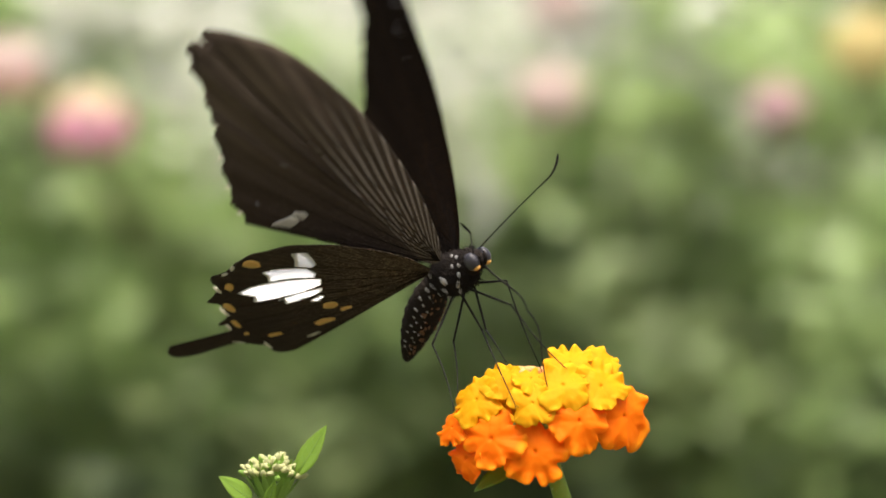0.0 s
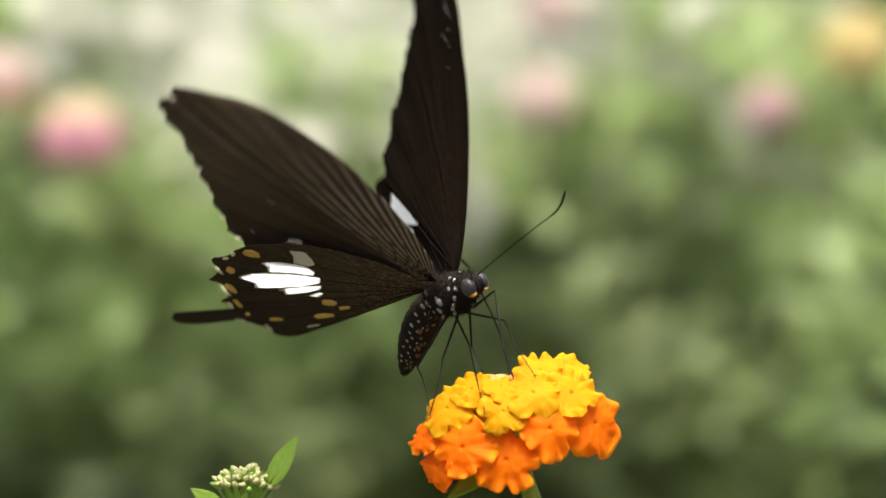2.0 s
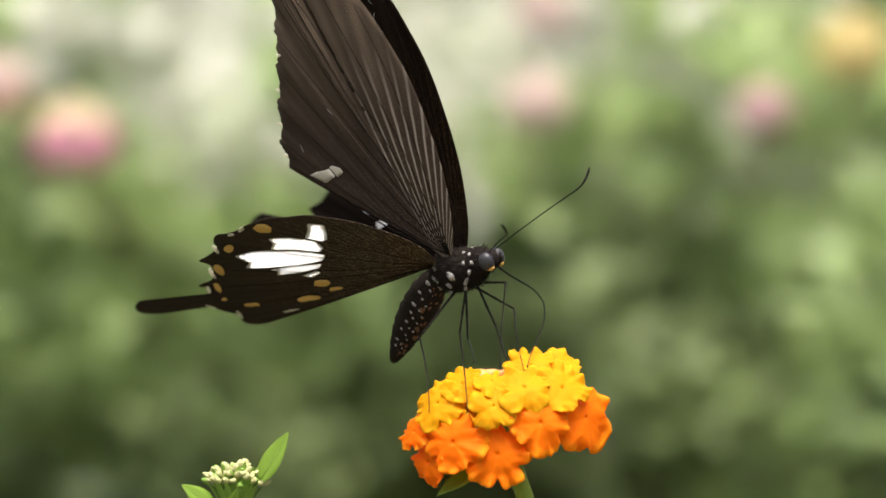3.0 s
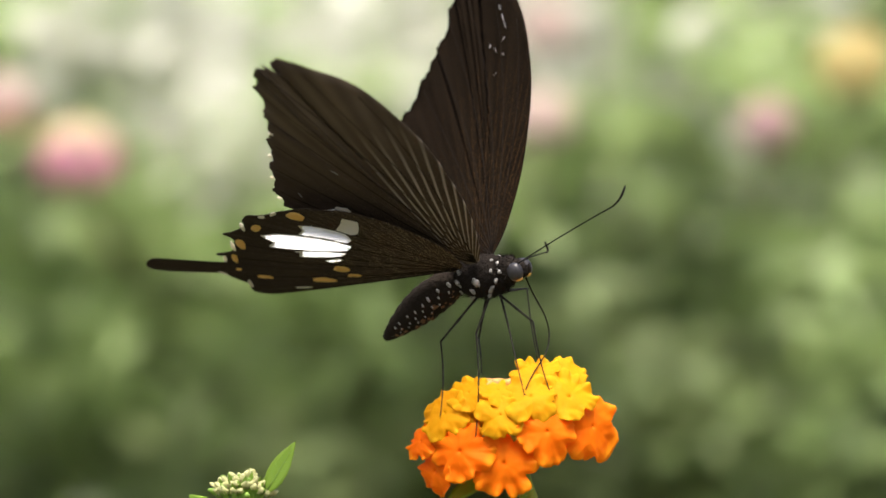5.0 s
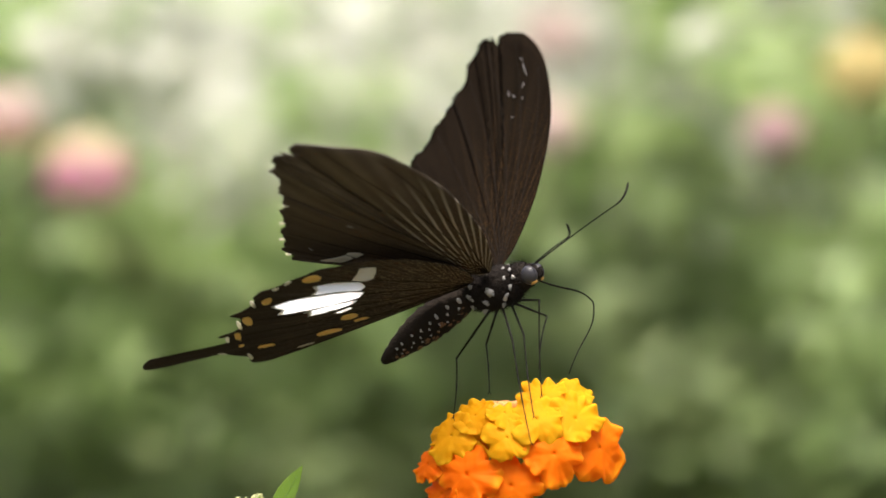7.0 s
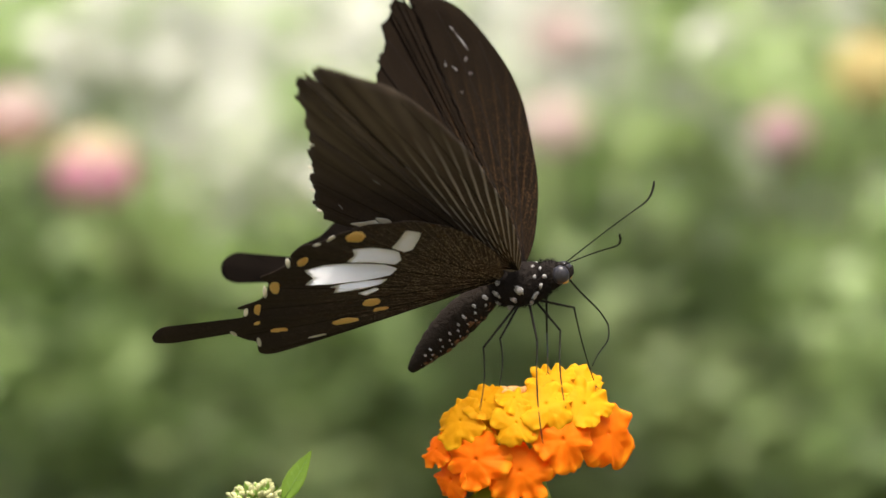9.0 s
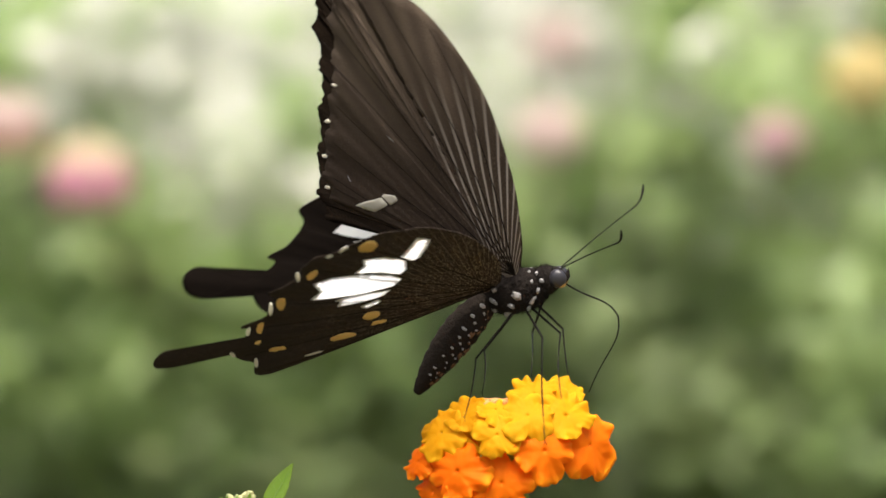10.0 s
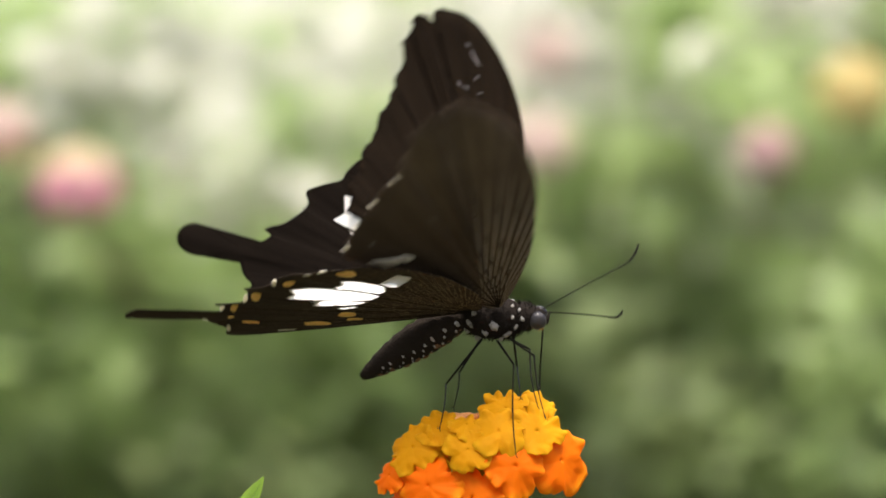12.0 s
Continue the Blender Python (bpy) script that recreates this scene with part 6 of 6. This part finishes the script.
        (1.1, hinge(-1, HIND_BASE, 54.6, -20.0, 7.4)),
        (1.2, hinge(-1, HIND_BASE, 57.2, -20.0, 7.1)),
        (1.3, hinge(-1, HIND_BASE, 52.8, -20.0, 5.5)),
        (1.4, hinge(-1, HIND_BASE, 33.4, -20.0, 4.5)),
        (1.5, hinge(-1, HIND_BASE, 24.0, -16.0, 4.4)),
        (1.6, hinge(-1, HIND_BASE, 21.4, -20.8, 4.5)),
        (1.7, hinge(-1, HIND_BASE, 23.8, -21.6, 4.1)),
        (1.8, hinge(-1, HIND_BASE, 36.2, -26.4, 4.5)),
        (1.9, hinge(-1, HIND_BASE, 43.6, -23.2, 5.4)),
        (2, hinge(-1, HIND_BASE, 36.0, -16.0, 7.0)),
        (2.1, hinge(-1, HIND_BASE, 24.4, -11.4, 5.8)),
        (2.2, hinge(-1, HIND_BASE, 28.8, -13.8, 5.1)),
        (2.3, hinge(-1, HIND_BASE, 30.2, -11.2, 5.0)),
        (2.4, hinge(-1, HIND_BASE, 41.6, -4.6, 4.9)),
        (2.5, hinge(-1, HIND_BASE, 48.0, -8.0, 4.7)),
        (2.6, hinge(-1, HIND_BASE, 50.0, -4.8, 4.7)),
        (2.7, hinge(-1, HIND_BASE, 47.0, -5.6, 5.9)),
        (2.8, hinge(-1, HIND_BASE, 49.0, -10.4, 6.1)),
        (2.9, hinge(-1, HIND_BASE, 41.0, -15.2, 6.6)),
        (3, hinge(-1, HIND_BASE, 28.0, -16.0, 7.7)),
        (3.1, hinge(-1, HIND_BASE, 23.9, -16.4, 7.0)),
        (3.2, hinge(-1, HIND_BASE, 34.7, -16.8, 6.5)),
        (3.3, hinge(-1, HIND_BASE, 35.5, -13.2, 6.5)),
        (3.4, hinge(-1, HIND_BASE, 41.4, -13.6, 6.4)),
        (3.5, hinge(-1, HIND_BASE, 42.2, -18.0, 6.2)),
        (3.6, hinge(-1, HIND_BASE, 43.1, -18.4, 6.1)),
        (3.7, hinge(-1, HIND_BASE, 29.0, -18.8, 5.8)),
        (3.8, hinge(-1, HIND_BASE, 24.8, -19.2, 5.6)),
        (3.9, hinge(-1, HIND_BASE, 30.6, -19.6, 5.4)),
        (4, hinge(-1, HIND_BASE, 46.5, -20.0, 5.1)),
        (4.1, hinge(-1, HIND_BASE, 47.3, -16.4, 4.8)),
        (4.2, hinge(-1, HIND_BASE, 48.2, -20.8, 4.6)),
        (4.3, hinge(-1, HIND_BASE, 39.0, -21.2, 4.4)),
        (4.4, hinge(-1, HIND_BASE, 24.9, -21.6, 4.2)),
        (4.5, hinge(-1, HIND_BASE, 25.8, -22.0, 4.0)),
        (4.6, hinge(-1, HIND_BASE, 41.6, -18.4, 3.8)),
        (4.7, hinge(-1, HIND_BASE, 52.5, -18.8, 3.8)),
        (4.8, hinge(-1, HIND_BASE, 48.3, -19.2, 3.7)),
        (4.9, hinge(-1, HIND_BASE, 49.2, -19.6, 3.3)),
        (5, hinge(-1, HIND_BASE, 60.0, -16.0, 3.1)),
        (5.1, hinge(-1, HIND_BASE, 54.6, -14.4, 4.4)),
        (5.2, hinge(-1, HIND_BASE, 52.2, -16.8, 5.4)),
        (5.3, hinge(-1, HIND_BASE, 35.8, -19.2, 6.3)),
        (5.4, hinge(-1, HIND_BASE, 33.4, -17.6, 7.3)),
        (5.5, hinge(-1, HIND_BASE, 28.0, -8.0, 8.4)),
        (5.6, hinge(-1, HIND_BASE, 36.4, -12.8, 7.7)),
        (5.7, hinge(-1, HIND_BASE, 44.8, -17.6, 9.0)),
        (5.8, hinge(-1, HIND_BASE, 43.2, -14.4, 9.2)),
        (5.9, hinge(-1, HIND_BASE, 36.6, -12.2, 8.3)),
        (6, hinge(-1, HIND_BASE, 40.0, -20.0, 8.6)),
        (6.1, hinge(-1, HIND_BASE, 36.8, -24.0, 8.5)),
        (6.2, hinge(-1, HIND_BASE, 38.6, -20.0, 8.7)),
        (6.3, hinge(-1, HIND_BASE, 40.4, -16.0, 8.2)),
        (6.4, hinge(-1, HIND_BASE, 47.2, -12.0, 8.5)),
        (6.5, hinge(-1, HIND_BASE, 44.0, -8.0, 8.9)),
        (6.6, hinge(-1, HIND_BASE, 30.2, -6.6, 9.0)),
        (6.7, hinge(-1, HIND_BASE, 32.4, -12.2, 8.9)),
        (6.8, hinge(-1, HIND_BASE, 46.6, -12.8, 9.4)),
        (6.9, hinge(-1, HIND_BASE, 50.8, -10.4, 9.8)),
        (7, hinge(-1, HIND_BASE, 60.0, -8.0, 10.8)),
        (7.1, hinge(-1, HIND_BASE, 60.2, -4.4, 10.4)),
        (7.2, hinge(-1, HIND_BASE, 70.4, -8.9, 10.8)),
        (7.3, hinge(-1, HIND_BASE, 70.2, -9.4, 10.9)),
        (7.4, hinge(-1, HIND_BASE, 69.8, -9.9, 10.9)),
        (7.5, hinge(-1, HIND_BASE, 68.7, -10.3, 10.9)),
        (7.6, hinge(-1, HIND_BASE, 67.2, -10.9, 10.7)),
        (7.7, hinge(-1, HIND_BASE, 65.9, -11.3, 10.7)),
        (7.8, hinge(-1, HIND_BASE, 65.6, -11.7, 10.7)),
        (7.9, hinge(-1, HIND_BASE, 65.6, -12.1, 10.6)),
        (8, hinge(-1, HIND_BASE, 64.6, -12.6, 10.5)),
        (8.1, hinge(-1, HIND_BASE, 61.7, -13.0, 10.4)),
        (8.2, hinge(-1, HIND_BASE, 57.4, -13.3, 10.4)),
        (8.3, hinge(-1, HIND_BASE, 53.9, -13.6, 10.4)),
        (8.4, hinge(-1, HIND_BASE, 52.6, -14.0, 10.2)),
        (8.5, hinge(-1, HIND_BASE, 53.2, -14.4, 10.2)),
        (8.6, hinge(-1, HIND_BASE, 53.4, -14.7, 10.2)),
        (8.7, hinge(-1, HIND_BASE, 51.1, -15.0, 10.1)),
        (8.8, hinge(-1, HIND_BASE, 46.5, -15.5, 10.0)),
        (8.9, hinge(-1, HIND_BASE, 45.2, -16.2, 9.6)),
        (9, hinge(-1, HIND_BASE, 43.6, -14.3, 10.6)),
        (9.1, hinge(-1, HIND_BASE, 45.4, -19.3, 9.9)),
        (9.2, hinge(-1, HIND_BASE, 44.4, -18.5, 11.6)),
        (9.3, hinge(-1, HIND_BASE, 42.5, -21.5, 10.6)),
        (9.4, hinge(-1, HIND_BASE, 32.0, -16.4, 12.7)),
        (9.5, hinge(-1, HIND_BASE, 29.8, -20.4, 11.2)),
        (9.6, hinge(-1, HIND_BASE, 28.9, -16.4, 11.9)),
        (9.7, hinge(-1, HIND_BASE, 29.1, -15.0, 11.1)),
        (9.8, hinge(-1, HIND_BASE, 32.4, -15.4, 10.1)),
        (9.9, hinge(-1, HIND_BASE, 30.5, -13.4, 9.1)),
        (10, hinge(-1, HIND_BASE, 30.7, -16.4, 6.1)),
        (10.1, hinge(-1, HIND_BASE, 31.7, -11.6, 9.8)),
        (10.2, hinge(-1, HIND_BASE, 42.0, -16.4, 8.2)),
        (10.3, hinge(-1, HIND_BASE, 41.9, -13.3, 10.1)),
        (10.4, hinge(-1, HIND_BASE, 44.2, -10.7, 12.1)),
        (10.5, hinge(-1, HIND_BASE, 45.8, -7.4, 14.3)),
        (10.6, hinge(-1, HIND_BASE, 49.5, -13.1, 13.5)),
        (10.7, hinge(-1, HIND_BASE, 51.3, -16.3, 14.0)),
        (10.8, hinge(-1, HIND_BASE, 51.9, -18.1, 14.6)),
        (10.9, hinge(-1, HIND_BASE, 40.2, -12.8, 17.3)),
        (11, hinge(-1, HIND_BASE, 37.6, -16.8, 15.0)),
        (11.1, hinge(-1, HIND_BASE, 47.9, -22.1, 15.0)),
        (11.2, hinge(-1, HIND_BASE, 47.2, -20.5, 16.0)),
        (11.3, hinge(-1, HIND_BASE, 55.1, -22.9, 17.0)),
        (11.4, hinge(-1, HIND_BASE, 50.1, -20.1, 17.6)),
        (11.5, hinge(-1, HIND_BASE, 44.6, -17.1, 18.8)),
        (11.6, hinge(-1, HIND_BASE, 52.5, -20.1, 18.3)),
        (11.7, hinge(-1, HIND_BASE, 51.2, -19.4, 18.4)),
        (11.8, hinge(-1, HIND_BASE, 47.7, -17.4, 19.2)),
        (11.9, hinge(-1, HIND_BASE, 46.7, -16.6, 19.3)),
        (12, hinge(-1, HIND_BASE, 45.8, -15.8, 19.3)),
    ])
    def tread(pieces, hip, up, low, feet, bends):
        """Keys two pieces from the hip to where the foot stands (millimetres), the joint bent towards a way of the body's."""
        pairs = [(t, two_bone(hip, (m.inverted() @ (between(feet, t) * MM + Vector((0, 0, HEIGHT)))) / MM, up, low, between(bends, t))) for t, m in path]
        for i in (0, 1):
            walk(pieces[i], [(t, p[i]) for t, p in pairs])

    tread(leg_parts["near_hind"], *LEGS["near_hind"],
          [(0, 1.9, -10.5, -28.0), (1, 2.3, -5.9, -26.2), (2, 2.8, -10.5, -25.9), (2.5, 4.8, -2.2, -28.5), (3, 4.4, -7.1, -27.5), (5, 5.2, -7.2, -26.8), (6, 4.4, -9.9, -27.0), (7, 6.4, -6.7, -23.3), (9, 9.5, -14.0, -23.9), (9.5, 9.9, -11.2, -23.8), (10, 10.0, -10.1, -23.7), (10.5, 9.8, -7.9, -23.6), (11, 10.2, -7.1, -22.9), (11.5, 10.1, -10.9, -22.9), (12, 10.7, -7.4, -23.2)],
          [(0, -0.73, -0.63, 0.28), (1, -0.94, -0.21, -0.27), (2, -0.92, -0.19, -0.34), (2.5, -0.18, -0.78, 0.59), (3, -0.90, -0.36, 0.26), (5, -0.95, -0.24, 0.21), (6, -0.79, -0.49, 0.36), (7, -0.89, 0.43, -0.14), (9, -0.99, 0.12, 0.06), (9.5, -0.97, 0.24, 0.10), (10, -0.85, 0.50, -0.15), (10.5, -0.62, 0.53, -0.58), (11, -0.59, 0.48, -0.65), (11.5, -0.61, 0.52, -0.60), (12, -0.55, 0.50, -0.67)])
    tread(leg_parts["near_mid"], *LEGS["near_mid"],
          [(0, 12.7, -13.1, -27.4), (1, 12.5, -18.8, -27.1), (2, 12.5, -11.2, -27.3), (2.5, 13.0, -17.7, -18.8), (3, 11.1, -13.7, -27.8), (5, 11.3, -11.0, -30.3), (6, 11.4, -17.6, -27.6), (7, 19.8, -12.1, -28.0), (9, 20.1, -12.8, -30.1), (9.5, 23.6, -9.9, -27.9), (10, 23.9, -11.1, -28.5), (10.5, 23.9, -11.6, -28.0), (11, 23.9, -9.5, -28.2), (11.5, 23.8, -9.9, -28.1), (12, 23.9, -12.4, -28.0)],
          [(0, -0.53, 0.58, -0.62), (1, -0.36, 0.18, -0.92), (2, -0.57, 0.50, -0.66), (2.5, -0.67, 0.06, -0.74), (3, -0.79, 0.20, -0.59), (5, -0.72, -0.59, 0.36), (6, -0.85, -0.32, -0.41), (7, 0.76, -0.44, 0.48), (9, 0.95, 0.28, -0.13), (9.5, 0.86, -0.33, 0.40), (10, 0.82, -0.39, 0.42), (10.5, 0.60, 0.66, -0.46), (11, 0.76, 0.49, -0.43), (11.5, 0.47, 0.71, -0.53), (12, 0.79, -0.06, 0.61)])
    tread(leg_parts["near_fore"], *LEGS["near_fore"],
          [(0, 21.3, -6.8, -20.7), (1, 18.5, -6.0, -23.4), (2, 21.3, -7.8, -20.8), (2.5, 22.0, -5.4, -20.7), (3, 21.1, -6.7, -20.8), (5, 24.9, -8.0, -24.5), (6, 21.8, -9.2, -20.6), (7, 21.7, -5.7, -14.9), (9, 30.0, -2.6, -21.2), (9.5, 27.9, -4.6, -20.7), (10, 29.1, 0.1, -21.2), (10.5, 26.3, -2.5, -20.4), (11, 30.1, -2.7, -27.8), (11.5, 26.9, -6.8, -16.9), (12, 29.2, -11.2, -21.7)],
          [(0, 0.57, 0.68, 0.45), (1, 0.78, 0.16, 0.61), (2, -0.32, 0.94, -0.13), (2.5, 0.04, 0.98, -0.19), (3, -0.00, 0.96, -0.28), (5, 0.82, 0.37, 0.44), (6, 0.62, 0.18, 0.76), (7, 0.19, 0.91, -0.38), (9, 0.69, -0.50, 0.52), (9.5, 0.34, 0.86, -0.38), (10, 0.19, 0.95, -0.24), (10.5, 0.21, 0.88, -0.43), (11, 0.50, 0.77, -0.41), (11.5, 0.47, 0.74, -0.48), (12, 0.59, 0.03, 0.81)])
    tread(leg_parts["far_fore"], *LEGS["far_fore"],
          [(0, 17.3, -5.7, -21.2), (1, 16.6, -14.6, -20.4), (2, 16.8, -15.7, -20.2), (2.5, 17.2, -9.2, -20.5), (3, 16.9, -11.9, -20.6), (5, 22.6, -0.6, -17.9), (6, 19.3, -9.4, -22.7), (7, 22.0, -5.2, -19.9), (9, 21.5, -7.6, -18.4), (9.5, 21.6, -10.9, -17.9), (10, 21.9, -4.9, -16.9), (10.5, 21.8, -8.2, -17.2), (11, 21.4, -0.5, -18.2), (11.5, 20.7, -8.1, -18.2), (12, 25.1, -2.6, -18.4)],
          [(0, 0.90, 0.02, 0.43), (1, 0.52, 0.22, 0.83), (2, 0.65, 0.25, 0.72), (2.5, 0.90, -0.13, 0.42), (3, 0.82, 0.06, 0.56), (5, -0.15, 0.93, -0.34), (6, 0.54, -0.25, 0.80), (7, 0.76, -0.49, 0.42), (9, -0.29, 0.55, -0.79), (9.5, -0.37, 0.48, -0.80), (10, -0.46, 0.61, -0.65), (10.5, -0.15, 0.39, -0.91), (11, -0.23, 0.54, -0.81), (11.5, -0.12, 0.52, -0.84), (12, 0.15, 0.41, -0.90)])
    tread(leg_parts["far_mid"], *LEGS["far_mid"],
          [(0, 10.9, -11.7, -19.6), (1, 11.8, -5.0, -19.6), (2, 12.0, -9.9, -19.7), (2.5, 14.2, -10.7, -24.9), (3, 21.0, -5.0, -26.6), (5, 19.9, -11.1, -23.4), (6, 19.0, -12.1, -22.1), (7, 20.5, -8.6, -23.5), (9, 24.3, -8.7, -24.4), (9.5, 24.3, -8.3, -21.5), (10, 26.9, -10.3, -20.4), (10.5, 23.1, -7.6, -23.2), (11, 30.6, -6.6, -11.5), (11.5, 29.4, -6.7, -23.4), (12, 28.0, -9.2, -19.8)],
          [(0, -0.62, 0.19, -0.76), (1, -0.57, 0.12, -0.81), (2, -0.59, 0.13, -0.79), (2.5, -0.69, 0.66, 0.30), (3, -0.31, 0.83, -0.47), (5, 0.40, -0.43, 0.81), (6, 0.22, -0.39, 0.89), (7, 0.79, -0.37, 0.49), (9, 0.94, 0.35, 0.02), (9.5, 0.85, 0.46, -0.26), (10, 0.88, 0.42, -0.21), (10.5, 0.09, 0.62, -0.78), (11, 0.74, 0.61, -0.29), (11.5, 0.43, 0.77, -0.46), (12, 0.86, 0.29, 0.42)])
    tread(leg_parts["far_hind"], *LEGS["far_hind"],
          [(0, 2.6, -1.9, -25.8), (1, 2.4, -0.2, -28.7), (2, 2.8, -4.7, -27.6), (2.5, 10.7, 1.8, -19.7), (3, 12.5, -5.3, -19.2), (5, 12.6, 0.5, -19.7), (6, 11.8, 2.2, -19.8), (7, 12.9, 3.7, -19.3), (9, 13.0, -9.4, -20.1), (9.5, 13.6, 0.8, -19.4), (10, 13.2, -5.4, -19.6), (10.5, 13.1, -2.0, -19.6), (11, 12.8, -3.3, -20.1), (11.5, 13.1, -8.3, -19.7), (12, 13.2, -5.2, -19.7)],
          [(0, -0.99, 0.05, -0.13), (1, -1.00, -0.02, -0.08), (2, -0.99, -0.01, -0.15), (2.5, -0.73, 0.62, -0.28), (3, -0.61, 0.32, -0.72), (5, -0.67, 0.53, -0.52), (6, -0.58, 0.58, -0.56), (7, -0.65, 0.75, -0.10), (9, -0.99, 0.01, 0.10), (9.5, -0.63, 0.73, -0.28), (10, -0.88, 0.45, -0.14), (10.5, -0.49, 0.59, -0.64), (11, -0.58, 0.44, -0.69), (11.5, -0.64, 0.42, -0.65), (12, -0.61, 0.38, -0.69)])
    tread(tongue_parts, *TONGUE,
          [(0, 18.4, -8.9, -24.6), (1, 17.9, -7.5, -22.1), (2, 18.2, -6.4, -23.3), (2.5, 23.7, -2.9, -20.3), (3, 21.7, -6.6, -20.3), (5, 20.2, -8.5, -22.6), (6, 20.1, -8.4, -18.8), (7, 27.0, -2.4, -16.3), (9, 29.3, -8.6, -17.4), (9.5, 28.3, -1.1, -16.8), (10, 32.0, -2.9, -20.2), (10.5, 27.1, -1.4, -26.5), (11, 28.5, 2.6, -24.4), (11.5, 27.9, -9.1, -16.4), (12, 29.1, -3.6, -21.7)],
          [(0, 0.69, 0.72, 0.06), (1, -0.72, 0.49, -0.50), (2, -0.77, 0.61, -0.17), (2.5, 0.14, 0.99, -0.08), (3, 0.06, 0.96, -0.26), (5, -0.01, 0.84, -0.54), (6, -0.44, 0.60, -0.67), (7, 0.51, 0.86, -0.04), (9, 0.32, 0.77, -0.55), (9.5, 0.80, 0.55, -0.23), (10, 1.00, 0.06, 0.04), (10.5, 1.00, 0.08, 0.04), (11, 1.00, -0.01, 0.05), (11.5, 0.65, 0.56, -0.50), (12, -0.03, 0.59, -0.80)])


motions()
